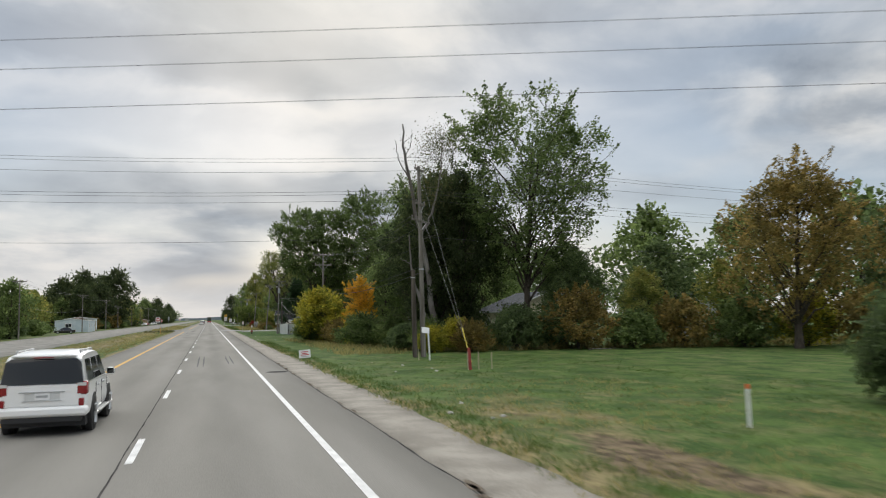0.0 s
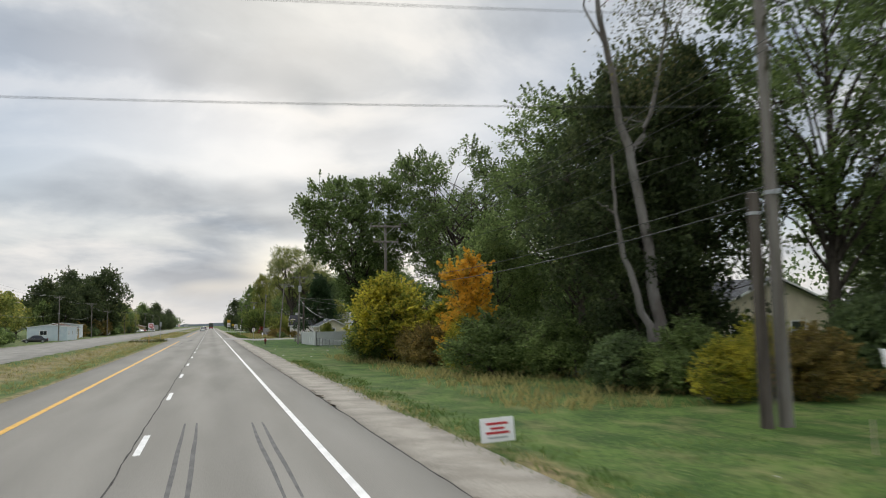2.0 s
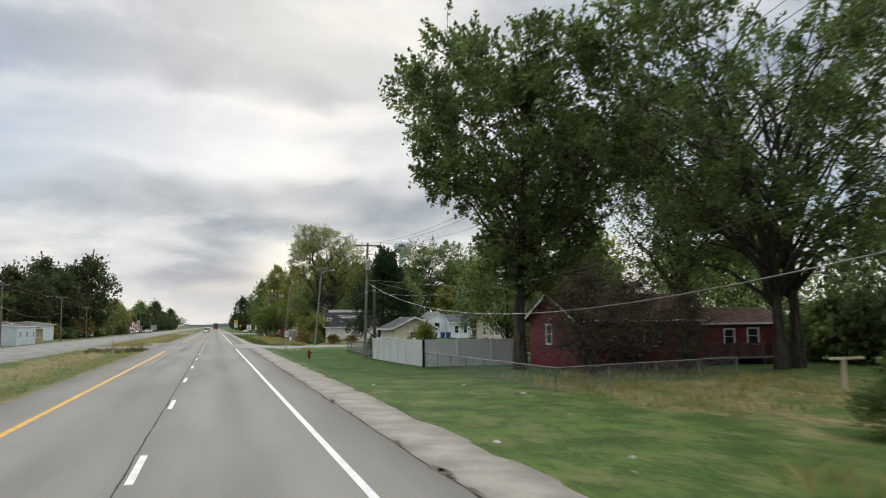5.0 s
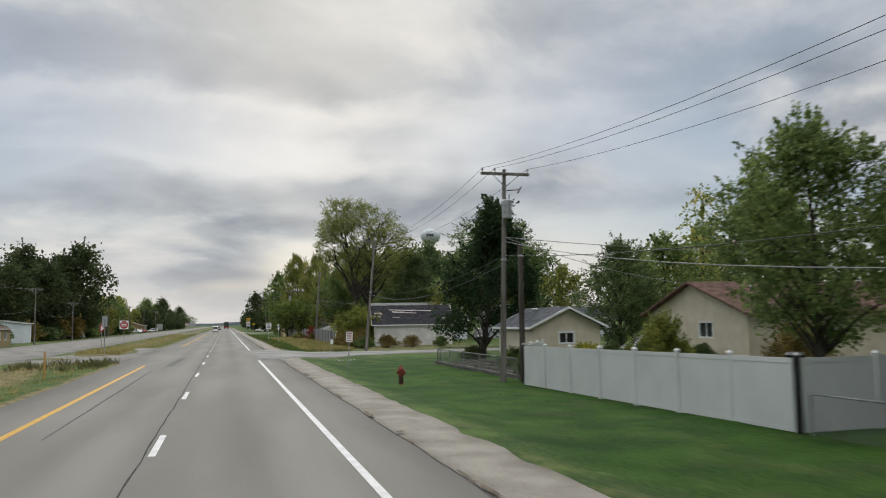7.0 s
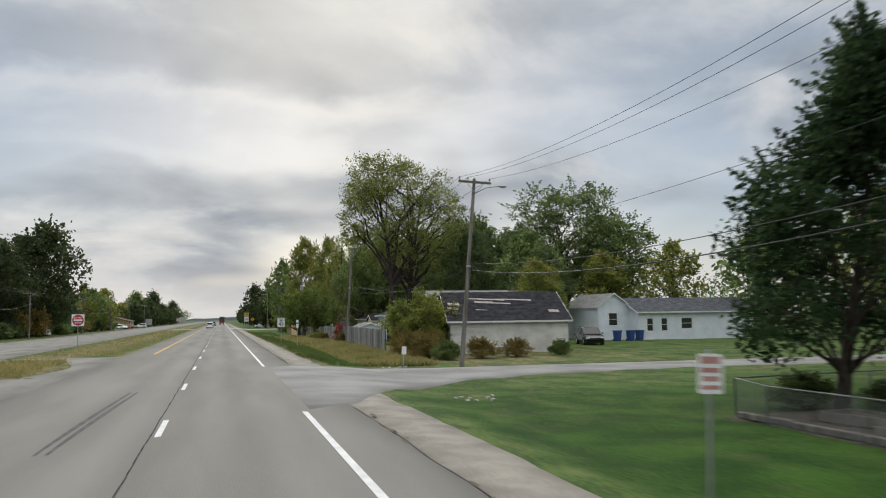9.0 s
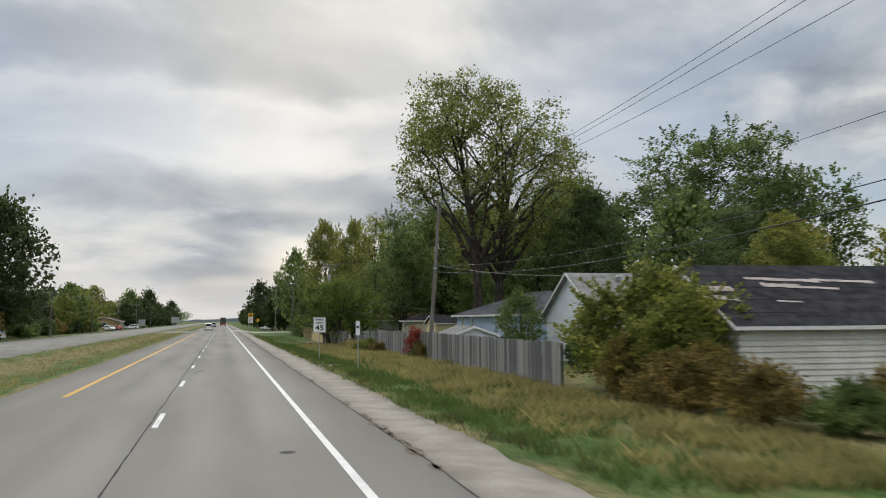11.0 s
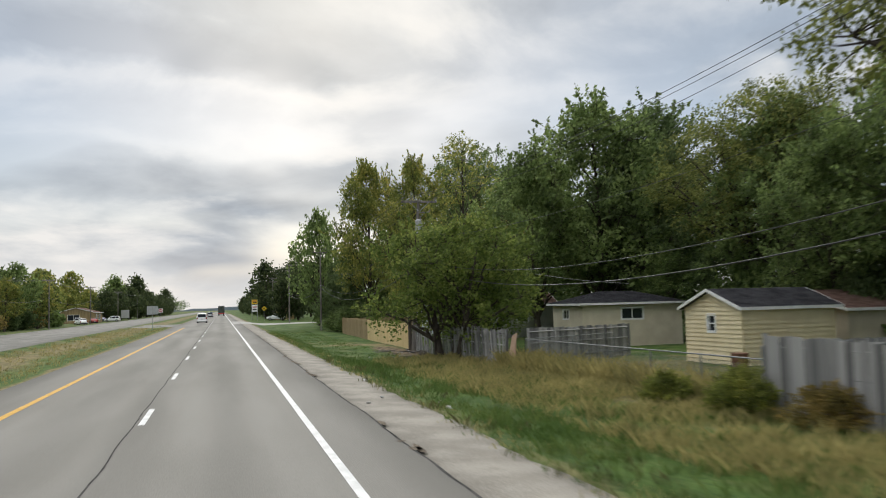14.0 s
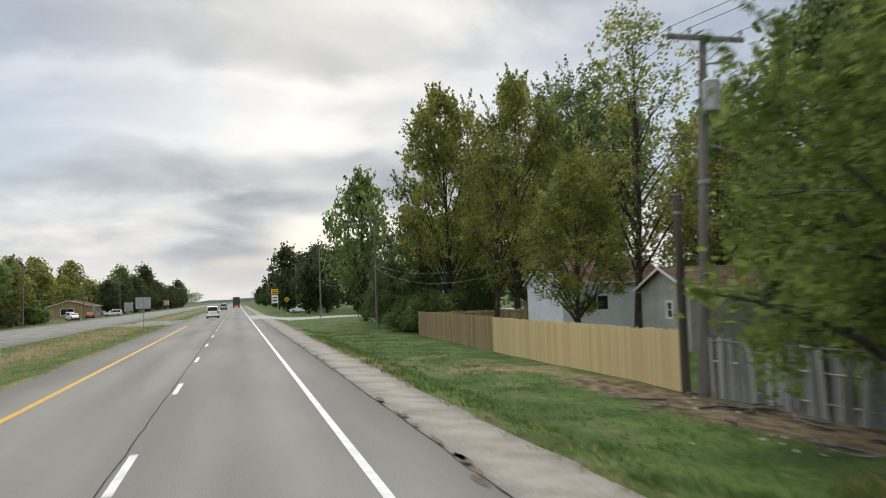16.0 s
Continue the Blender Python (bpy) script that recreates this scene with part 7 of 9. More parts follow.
# a low board in the weeds by the corner pole
ob = sign_post("notice_board", 9.6, 199.5, 1.3, "small pale notice on a short post in the weeds", 0, 3, square=True)
p = part("plate", rounded_plate(0.26, 0.46), M_SIGN_WHITE, ob)
p.matrix_basis = pose(0, -0.006, 1.05, 0, 0, -15)


def no_entry(x, y, s=0.9, label="red and white no-entry sign on a steel post"):
    ob = sign_post("no_entry_sign", x, y, 3.2, label, 0, 0, z=-0.05)
    p = part("plate", rounded_plate(s, s), M_SIGN_WHITE, ob)
    p.matrix_basis = pose(0, -0.01, 2.75)
    bm = bmesh.new()
    bmesh.ops.create_circle(bm, cap_ends=True, segments=32, radius=s * 0.45, matrix=pose(0, -0.006, 0, 90, 0, 0))
    d = part("disc", bm, M_SIGN_RED, p)
    bm = bmesh.new()
    box(bm, (-s * 0.34, -0.012, -0.07 * s), (s * 0.34, -0.008, 0.07 * s))
    part("bar", bm, M_SIGN_WHITE, d)
    letters("DO NOT", 0.17 * s, pose(0, -0.010, 0.2 * s) @ FACE, d, M_SIGN_WHITE)
    letters("ENTER", 0.17 * s, pose(0, -0.010, -0.22 * s) @ FACE, d, M_SIGN_WHITE)


no_entry(-14.4, 242.0, 1.2)
no_entry(-16.0, 470.0, 1.1)
# sign backs and a give-way triangle on the island
ob = sign_post("sign_back", -8.7, 181.3, 3.1, "back of a grey sign turned towards the crossing", 62, 0, z=-0.05)
p = part("plate", rounded_plate(0.6, 0.75), M_SIGN_BACK, ob)
p.matrix_basis = pose(0, 0.05, 2.9)
ob = sign_post("give_way_sign", -10.9, 195.6, 2.8, "red give-way triangle turned towards the crossing", 58, 0, z=0.0)
bm = bmesh.new()
bmesh.ops.create_cone(bm, cap_ends=True, segments=3, radius1=0.5, radius2=0.5, depth=0.006, matrix=pose(0, 0, 2.35, 90, 0, 0) @ pose(0, 0, 0, 0, 0, 30))
tri_ = part("triangle", bm, M_SIGN_RED, ob)
bm = bmesh.new()
bmesh.ops.create_cone(bm, cap_ends=True, segments=3, radius1=0.27, radius2=0.27, depth=0.004, matrix=pose(0, -0.008, 2.35, 90, 0, 0) @ pose(0, 0, 0, 0, 0, 30))
part("triangle_centre", bm, M_SIGN_WHITE, tri_)
ob = sign_post("sign_back", -9.5, 360.0, 3.2, "back of a large sign in the median", 0, 0, z=-0.1)
p = part("plate", rounded_plate(1.5, 1.2), M_SIGN_BACK, ob)
p.matrix_basis = pose(0, 0.05, 2.8)
# a yellow diamond ahead
ob = sign_post("warning_sign", 10.1, 440.0, 3.6, "yellow diamond warning sign with a black symbol", 0, 0)
bm = rounded_plate(0.9, 0.9)
p = part("plate", bm, M_SIGN_YELLOW, ob)
p.matrix_basis = pose(0, -0.01, 3.1, 0, 45, 0)
for lo, hi in (((-0.05, -0.006, -0.28), (0.05, -0.0032, 0.28)), ((-0.2, -0.006, -0.05), (0.2, -0.0032, 0.05))):
    bm = bmesh.new()
    box(bm, lo, hi)
    q = part("symbol_bar", bm, M_SIGN_BLACK, p)
    q.matrix_basis = pose(0, 0, 0, 0, -45, 0)


def hydrant(x, y):
    ob = empty("fire_hydrant", pose(x, y, gz(x, y) - 0.02, 0, 0, 20), "weathered red cast-iron fire hydrant on the lawn", "fire hydrant")
    m = mat("hydrant_red", (0.17, 0.022, 0.018), (0.27, 0.05, 0.035), scale=6, fine=40, rough=0.6, bump=0.1)
    bm = bmesh.new()
    prof = ((0.17, 0), (0.17, 0.05), (0.11, 0.06), (0.105, 0.42), (0.14, 0.44), (0.14, 0.48), (0.115, 0.5), (0.115, 0.68), (0.15, 0.69), (0.15, 0.73), (0.13, 0.76), (0.09, 0.84), (0.04, 0.88))
    n = 20
    rings = [[bm.verts.new((r * math.cos(k / n * 6.28319), r * math.sin(k / n * 6.28319), z)) for k in range(n)] for r, z in prof]
    for p, q in zip(rings, rings[1:]):
        for k in range(n):
            bm.faces.new([p[k], p[(k + 1) % n], q[(k + 1) % n], q[k]])
    bm.faces.new(rings[0][::-1])
    bm.faces.new(rings[-1])
    part("barrel", bm, m, ob)
    bm = bmesh.new()
    rod(bm, (0, 0, 0.0), (0, 0, 0.40), 0.116, 0.109, 20)
    part("standpipe", bm, mat("rusty_iron", (0.05, 0.035, 0.03), (0.12, 0.07, 0.05), scale=6, fine=40, rough=0.85), ob, "rust-dark lower pipe")
    bm = bmesh.new()
    rod(bm, (0, 0, 0.87), (0, 0, 0.95), 0.03, sides=5)
    part("operating_nut", bm, m, ob)
    for a, r, z in ((0, 0.06, 0.60), (180, 0.06, 0.60), (270, 0.085, 0.56)):
        d = Vector((math.cos(math.radians(a)), math.sin(math.radians(a)), 0))
        bm = bmesh.new()
        rod(bm, d * 0.09 + Vector((0, 0, z)), d * 0.19 + Vector((0, 0, z)), r, sides=14)
        rod(bm, d * 0.18 + Vector((0, 0, z)), d * 0.215 + Vector((0, 0, z)), r * 1.2, sides=8)
        rod(bm, d * 0.21 + Vector((0, 0, z)), d * 0.245 + Vector((0, 0, z)), 0.025, sides=5)
        part("outlet_cap", bm, m, ob)


hydrant(7.5, 157.4)

# the fenced garden: bare soil, timber edging, raised beds
M_SOIL = mat("garden_soil", (0.05, 0.042, 0.034), (0.125, 0.105, 0.085), scale=2.2, fine=22, bump=0.8, rough=0.97, fleck=0.7)
vs, n = [], 9
ys = np.linspace(157.9, 174.6, 34)
for y in ys:
    for k in range(n):
        x = 13.25 + 0.2 * noise.noise((y * 0.6, 3, 0)) + (16.9 + 0.5 * noise.noise((y * 0.4, 9, 0)) - 13.25) * k / (n - 1)
        edge = 0.0 if 0 < k < n - 1 else -0.07
        vs.append((x, y, gz(x, y) + bump_at(x, y) + 0.045 + 0.05 * noise.noise((x * 2, y * 2, 1)) + edge))
tagged(mesh_ob("garden_soil", vs, [(i * n + j, i * n + j + 1, (i + 1) * n + j + 1, (i + 1) * n + j) for i in range(len(ys) - 1) for j in range(n - 1)], M_SOIL, smooth=True),
       "bare dark garden soil behind the wire fence", "soil", kind="structure")
for i, (x, y, w, d, a) in enumerate(((14.4, 160.4, 1.1, 2.6, -4), (14.6, 164.2, 1.2, 3.0, 3), (14.7, 168.4, 1.1, 3.2, -2), (15.9, 171.6, 1.2, 2.8, 6), (16.0, 165.6, 0.8, 2.4, 2))):
    ob = empty("garden_bed", pose(x, y, gz(x, y) + 0.03, 0, 0, a), "raised timber garden bed with dark soil", "garden bed", "garden beds")
    for lo, hi in (((-w / 2, -d / 2, 0), (w / 2, -d / 2 + 0.06, 0.27)), ((-w / 2, d / 2 - 0.06, 0), (w / 2, d / 2, 0.27)), ((-w / 2, -d / 2 + 0.06, 0), (-w / 2 + 0.06, d / 2 - 0.06, 0.27)), ((w / 2 - 0.06, -d / 2 + 0.06, 0), (w / 2, d / 2 - 0.06, 0.27))):
        bm = bmesh.new()
        box(bm, lo, hi, 0.008)
        part("side_board", bm, M_POLE, ob)
    bm = bmesh.new()
    bmesh.ops.create_grid(bm, x_segments=8, y_segments=16, size=0.5, matrix=Matrix.Translation((0, 0, 0.2)) @ Matrix.Diagonal((w - 0.12, d - 0.12, 1, 1)))
    for v in bm.verts:
        v.co.z += 0.05 * noise.noise((v.co.x * 5, v.co.y * 5, i))
    part("soil", bm, M_SOIL, ob)
# old timbers laid along the foot of the fence
rt = random.Random(21)
for k in range(7):
    y0 = 158.1 + 2.32 * k
    bm = bmesh.new()
    box(bm, (-0.10, 0.0, 0.0), (0.10, 2.22, 0.17), 0.02)
    o = part("landscape_timber", bm, M_POLE)
    o.matrix_basis = pose(13.62 + rt.gauss(0, 0.05), y0, gz(13.6, y0) + 0.03, rt.gauss(0, 0.6), 0, rt.gauss(0, 1.5))
    tagged(o, "weathered grey timber edging the garden", "timber", "garden timbers")
# weeds and stalks in the garden
K_BUSH.stand(15.5, 163.9, 30, 0.40, 0.42, label="leafy green shrub against the shed wall")
K_BUSH.stand(15.7, 165.0, 130, 0.30, 0.34, label="leafy green shrub against the shed wall")
K_BUSH.stand(14.3, 158.9, 60, 0.30, 0.40, label="dark creeper by the pole's foot")
bm = bmesh.new()
bmesh.ops.create_cone(bm, cap_ends=True, segments=18, radius1=0.17, radius2=0.21, depth=0.36, matrix=Matrix.Translation((0, 0, 0.18)))
bmesh.ops.delete(bm, geom=[f for f in bm.faces if f.normal.z > 0.9], context="FACES")
ob = part("bucket", bm, plain("red_plastic", (0.55, 0.04, 0.07), 0.4))
ob.matrix_basis = Matrix.Translation((17.2, 163.6, gz(17, 163)))
tagged(ob, "bright red plastic bucket by the garden beds", "bucket")


# ---- litter, stones and rubble on the verge ----
def stone_mesh(seed, r=0.1):
    bm = bmesh.new()
    bmesh.ops.create_icosphere(bm, subdivisions=1, radius=r)
    for v in bm.verts:
        v.co *= 0.75 + 0.5 * noise.noise(v.co * 9 + Vector((seed, 0, 0)))
        v.co.z *= 0.6
    me = bpy.data.meshes.new("stone")
    bm.to_mesh(me)
    bm.free()
    return me


M_STONE = mat("broken_concrete", (0.34, 0.33, 0.31), (0.52, 0.51, 0.48), scale=5, fine=30, rough=0.95, bump=0.4)
stones = [stone_mesh(k) for k in range(4)]
for me in stones:
    me.materials.append(M_STONE)
rs = random.Random(12)
for x, y, n, spread in ((8.4, 182.4, 9, 0.9), (9.6, 284.5, 8, 1.2), (11.0, 289.0, 9, 1.0), (9.3, 199.0, 7, 1.4), (5.6, 236.0, 8, 1.2), (5.5, 262.0, 5, 2.5), (6.3, 22.0, 5, 2.0), (8.0, 40.0, 5, 3.0), (9.0, 120.0, 4, 4.0), (5.3, 100.0, 3, 3.0),
                        (-11.0, 206.5, 8, 1.0), (-8.0, 180.2, 6, 0.5)):
    for k in range(n):
        px, py = x + rs.gauss(0, spread * 0.5), y + rs.gauss(0, spread)
        s = rs.uniform(0.5, 1.6)
        ob = new("stone", stones[rs.randrange(4)])
        z = gz(px, py) if not (-13 < px < -9 and 194 < py < 210) else 0.12
        ob.matrix_basis = pose(px, py, z + 0.015, 0, 0, rs.uniform(0, 360)) @ Matrix.Diagonal((s, s, s, 1))
        tagged(ob, "pale broken lump of concrete in the grass", "stone", "loose stones")


def branch(x, y, turn, L):
    rng = np.random.default_rng(int(x * 10 + y))
    t = np.linspace(0, 1, 8)
    p = np.stack([t * L, 0.12 * L * np.sin(t * 3), 0.03 + 0 * t], 1) + rng.normal(size=(8, 3)) * 0.015 * L
    p[:, 2] = np.abs(p[:, 2]) + 0.03
    vs, fs = tube_arrays(p, np.linspace(0.04, 0.012, 8), 6)
    n = len(vs)
    for k in (3, 5):
        q = p[k] + np.array([0.25 * L, (-1) ** k * 0.2 * L, 0.05])
        v, f = tube_arrays([p[k], (p[k] + q) / 2, q], [0.02, 0.014, 0.006], 5)
        vs, fs, n = np.concatenate([vs, v]), np.concatenate([fs, f + n]), n + len(v)
    ob = new("branch", quads_mesh("branch", vs, fs, M_BARK_PALE, True))
    ob.matrix_basis = pose(x, y, gz(x, y) + 0.01, 0, 0, turn)
    tagged(ob, "fallen bare branch lying on the verge", "branch", "fallen branches")


rb = random.Random(31)
for x, y, a, L in [(rb.uniform(9.9, 11.9), rb.uniform(275, 291), rb.uniform(0, 360), rb.uniform(0.7, 1.9)) for k in range(16)] + [(11.2, 287.5, 20, 1.6), (10.6, 288.6, -30, 1.9), (11.3, 285.0, 80, 1.5), (10.2, 283.0, 100, 1.2), (10.8, 290.5, 140, 1.3), (12.5, 210.0, 30, 2.2), (12.0, 213.5, 70, 1.8), (11.6, 208.5, -20, 1.6), (15.0, 57.0, 40, 2.0), (26.0, 52.5, 10, 2.5)]:
    branch(x, y, a, L)
# a broken pale fence panel leaning at the corner
bm = bmesh.new()
pts = [(0, 0), (1.1, 0), (0.75, 1.45), (0.25, 1.6), (0.2, 0.9)]
a = [bm.verts.new((0, y, z)) for y, z in pts]
b = [bm.verts.new((0.03, y, z)) for y, z in pts]
bm.faces.new(a)
bm.faces.new(b[::-1])
for i in range(5):
    bm.faces.new([a[i], b[i], b[(i + 1) % 5], a[(i + 1) % 5]])
ob = part("broken_panel", bm, mat("pinkish_board", (0.42, 0.28, 0.20), (0.54, 0.39, 0.29), scale=2, fine=14))
ob.matrix_basis = pose(12.25, 272.3, gz(12, 272) - 0.05, 0, 8, 0)
tagged(ob, "broken pinkish board leaning against the fence", "board")

# barrel in the yard, and a picnic bench end by the red house
ob = empty("barrel", pose(17.5, 263.8, gz(17, 264)), "rusty brown metal barrel on the grass", "barrel")
bm = bmesh.new()
rod(bm, (0, 0, 0), (0, 0, 0.85), 0.29, sides=20)
for z in (0.02, 0.29, 0.56, 0.83):
    rod(bm, (0, 0, z - 0.015), (0, 0, z + 0.015), 0.305, sides=20)
part("drum", bm, mat("rusty_steel", (0.10, 0.05, 0.03), (0.22, 0.12, 0.08), scale=4, fine=25), ob)
ob = empty("clothes_post", pose(21.7, 110.6, gz(21, 110)), "T-shaped weathered wooden post in the yard", "post")
bm = bmesh.new()
box(bm, (-0.06, -0.06, 0), (0.06, 0.06, 1.25), 0.008)
part("post", bm, M_RAW_WOOD, ob)
bm = bmesh.new()
box(bm, (-0.6, -0.05, 1.25), (0.9, 0.05, 1.35), 0.008)
part("crossbar", bm, M_RAW_WOOD, ob)

# bins by the porch house
for x, y in ((38.6, 228.6), (40.0, 228.4), (41.2, 228.7)):
    ob = empty("wheeled_bin", pose(x, y, gz(x, y), 0, 0, 15), "blue plastic wheeled bin by the street", "bin", "wheeled bins")
    bm = bmesh.new()
    bmesh.ops.create_cone(bm, cap_ends=True, segments=4, radius1=0.36, radius2=0.46, depth=1.0, matrix=Matrix.Translation((0, 0, 0.52)) @ Matrix.Rotation(math.pi / 4, 4, "Z"))
    m_bin = plain("blue_plastic", (0.02, 0.06, 0.22), 0.5)
    part("body", bm, m_bin, ob)
    bm = bmesh.new()
    box(bm, (-0.36, -0.38, 1.02), (0.36, 0.36, 1.1), 0.03)
    part("lid", bm, m_bin, ob)
    for s in (-0.25, 0.25):
        bm = bmesh.new()
        rod(bm, (s, 0.33, 0.12), (s + 0.06, 0.33, 0.12), 0.12, sides=14)
        part("wheel", bm, M_SIGN_BLACK, ob)


# patio furniture behind the vinyl fence
for x, y, a in ((21.0, 147.5, 20), (23.2, 148.5, -40)):
    ob = empty("patio_chair", pose(x, y, gz(x, y), 0, 0, a), "white plastic patio chair in the yard", "chair", "patio chairs")
    for dx, dy in ((-0.25, -0.25), (0.25, -0.25), (-0.25, 0.25), (0.25, 0.25)):
        bm = bmesh.new()
        rod(bm, (dx, dy, 0), (dx * 0.9, dy * 0.9, 0.42), 0.025, sides=8)
        part("leg", bm, M_VINYL, ob)
    for nm, lo, hi in (("seat", (-0.28, -0.28, 0.41), (0.28, 0.28, 0.45)), ("backrest", (-0.28, 0.25, 0.45), (0.28, 0.29, 1.0)), ("armrest", (-0.31, -0.25, 0.62), (-0.26, 0.27, 0.66)), ("armrest", (0.26, -0.25, 0.62), (0.31, 0.27, 0.66))):
        bm = bmesh.new()
        box(bm, lo, hi, 0.015)
        part(nm, bm, M_VINYL, ob)
ob = empty("grill", pose(25.4, 152.5, gz(25, 152)), "black covered barbecue by the house wall", "barbecue")
bm = bmesh.new()
box(bm, (-0.6, -0.3, 0.0), (0.6, 0.3, 0.9), 0.08)
part("cover", bm, M_SIGN_BLACK, ob)
bm = bmesh.new()
box(bm, (-0.45, -0.28, 0.9), (0.45, 0.28, 1.2), 0.12)
part("lid", bm, M_SIGN_BLACK, ob)


# ---- the water tower over the far roofs ----
def water_tower(x, y):
    ob = empty("water_tower", Matrix.Translation((x, y, gz(x, y))), "pale steel water tower with an oval tank above the trees", "water tower")
    m = mat("pale_tank_paint", (0.50, 0.54, 0.56), (0.60, 0.63, 0.64), scale=0.3, fine=4, rough=0.5, bump=0.02)
    bm = bmesh.new()
    prof = ((0.0, 34.4), (1.6, 34.6), (3.0, 35.6), (4.0, 37.0), (4.1, 38.2), (3.6, 39.4), (2.3, 40.4), (0.9, 40.8), (0.0, 40.85))
    n = 28
    rings = [[bm.verts.new((r * math.cos(k / n * 6.28319), r * math.sin(k / n * 6.28319), z)) for k in range(n)] for r, z in prof[1:-1]]
    for a, b in zip(rings, rings[1:]):
        for k in range(n):
            bm.faces.new([a[k], a[(k + 1) % n], b[(k + 1) % n], b[k]])
    bm.faces.new(rings[0][::-1])
    bm.faces.new(rings[-1])
    tank = part("tank", bm, m, ob, smooth=True)
    bm = bmesh.new()
    rod(bm, (0, 0, -0.5), (0, 0, 34.8), 2.0, 1.5, 20)
    part("column", bm, m, ob)
    for k in range(4):
        a = math.radians(236 + 11 * k)
        bm = bmesh.new()
        box(bm, (-0.28, -0.03, -0.55), (0.28, 0.03, 0.55))
        o = part("lettering_bar", bm, M_SIGN_BLACK, tank)
        o.matrix_basis = pose(4.12 * math.cos(a), 4.12 * math.sin(a), 37.9, 0, 0, math.degrees(a) + 90)


water_tower(80.5, 435.0)


# ---- vehicles ----
M_TYRE = plain("tyre_rubber", (0.02, 0.02, 0.02), 0.8)
M_RIM = plain("alloy", (0.45, 0.46, 0.47), 0.3, 0.9)
M_TAIL = plain("tail_lamp_red", (0.24, 0.008, 0.012), 0.2, 0, 0.5)
M_CLEAR_LAMP = plain("lamp_clear", (0.6, 0.6, 0.6), 0.15)
M_DARK_TRIM = plain("dark_trim", (0.025, 0.025, 0.027), 0.6)
M_CAR_GLASS = glass_mat("car_glass", (0.012, 0.014, 0.016))


def loft(sections):
    """A skin through closed rings of equal length."""
    bm = bmesh.new()
    rings = [[bm.verts.new(p) for p in s] for s in sections]
    n = len(rings[0])
    for a, b in zip(rings, rings[1:]):
        for i in range(n):
            bm.faces.new([a[i], a[(i + 1) % n], b[(i + 1) % n], b[i]])
    bm.faces.new(rings[0])
    bm.faces.new(rings[-1][::-1])
    return bm


def car(name, x, y, turn, paint, label, L=4.8, W=1.88, H=1.88, kind="suv", z=0.0):
    """A car whose rear is at -y/2 and whose nose is at +y/2."""
    ob = empty(name, pose(x, y, z + 0.0, 0, 0, turn), label, "car")
    hw, r = W / 2, 0.36 if kind != "sedan" else 0.32
    belt = H * 0.58
    low = 0.24 if kind == "sedan" else 0.34
    if kind == "suv":
        st = ((-0.50, 0.90, low + 0.12, belt - 0.10), (-0.485, 0.98, low, belt), (-0.30, 1.0, low, belt + 0.01), (0.18, 1.0, low, belt - 0.02), (0.30, 0.99, low, belt - 0.07), (0.44, 0.95, low + 0.02, belt - 0.16), (0.5, 0.82, low + 0.12, belt - 0.32))
        gl = ((-0.49, 0.90, belt, belt + 0.02), (-0.455, 0.86, belt, H - 0.06), (-0.40, 0.82, belt, H), (0.02, 0.82, belt, H - 0.01), (0.10, 0.83, belt, H - 0.09), (0.24, 0.90, belt - 0.03, belt + 0.02))
    elif kind == "sedan":
        st = ((-0.50, 0.88, low + 0.14, belt - 0.10), (-0.48, 0.97, low, belt), (-0.30, 1.0, low, belt + 0.01), (0.15, 1.0, low, belt - 0.02), (0.28, 0.98, low, belt - 0.08), (0.44, 0.94, low, belt - 0.2), (0.5, 0.82, low + 0.12, belt - 0.36))
        gl = ((-0.36, 0.88, belt, belt + 0.02), (-0.22, 0.80, belt, H - 0.05), (-0.12, 0.78, belt, H), (0.02, 0.78, belt, H - 0.01), (0.09, 0.80, belt, H - 0.1), (0.25, 0.90, belt - 0.03, belt + 0.02))
    else:   # pickup
        st = ((-0.50, 0.92, low + 0.14, belt - 0.06), (-0.49, 0.99, low + 0.04, belt), (-0.08, 1.0, low, belt), (0.18, 1.0, low, belt), (0.28, 0.99, low, belt - 0.06), (0.46, 0.96, low, belt - 0.12), (0.5, 0.85, low + 0.12, belt - 0.3))
        gl = ((-0.10, 0.92, belt, belt + 0.02), (-0.085, 0.86, belt, H - 0.03), (-0.06, 0.84, belt, H), (0.08, 0.84, belt, H), (0.12, 0.85, belt, H - 0.07), (0.22, 0.92, belt - 0.02, belt + 0.02))

    def ring(f, k, z0, z1, top=0.94):
        w, yy = hw * k, f * L
        return [(-w * 0.93, yy, z0), (-w, yy, z0 + 0.12), (-w, yy, z0 * 0.35 + z1 * 0.65), (-w * top, yy, z1), (w * top, yy, z1), (w, yy, z0 * 0.35 + z1 * 0.65), (w, yy, z0 + 0.12), (w * 0.93, yy, z0)]

    def ring2(f, k, z0, z1):
        w, yy = hw * k, f * L
        return [(-hw * 0.945, yy, z0), (-(hw * 0.945 * 0.3 + w * 0.7), yy, z0 + (z1 - z0) * 0.7), (-w, yy, z1 - 0.03), (-w * 0.9, yy, z1), (w * 0.9, yy, z1), (w, yy, z1 - 0.03), ((hw * 0.945 * 0.3 + w * 0.7), yy, z0 + (z1 - z0) * 0.7), (hw * 0.945, yy, z0)]

    body = part("body", loft([ring(*s) for s in st]), paint, ob, smooth=False)
    cab = part("cabin", loft([ring2(*s) for s in gl]), paint, ob)
    # glass: rear, front and sides, a little proud of the cabin
    rear, rear2 = gl[0], gl[1]
    zb, zt = belt + 0.06, H - 0.13
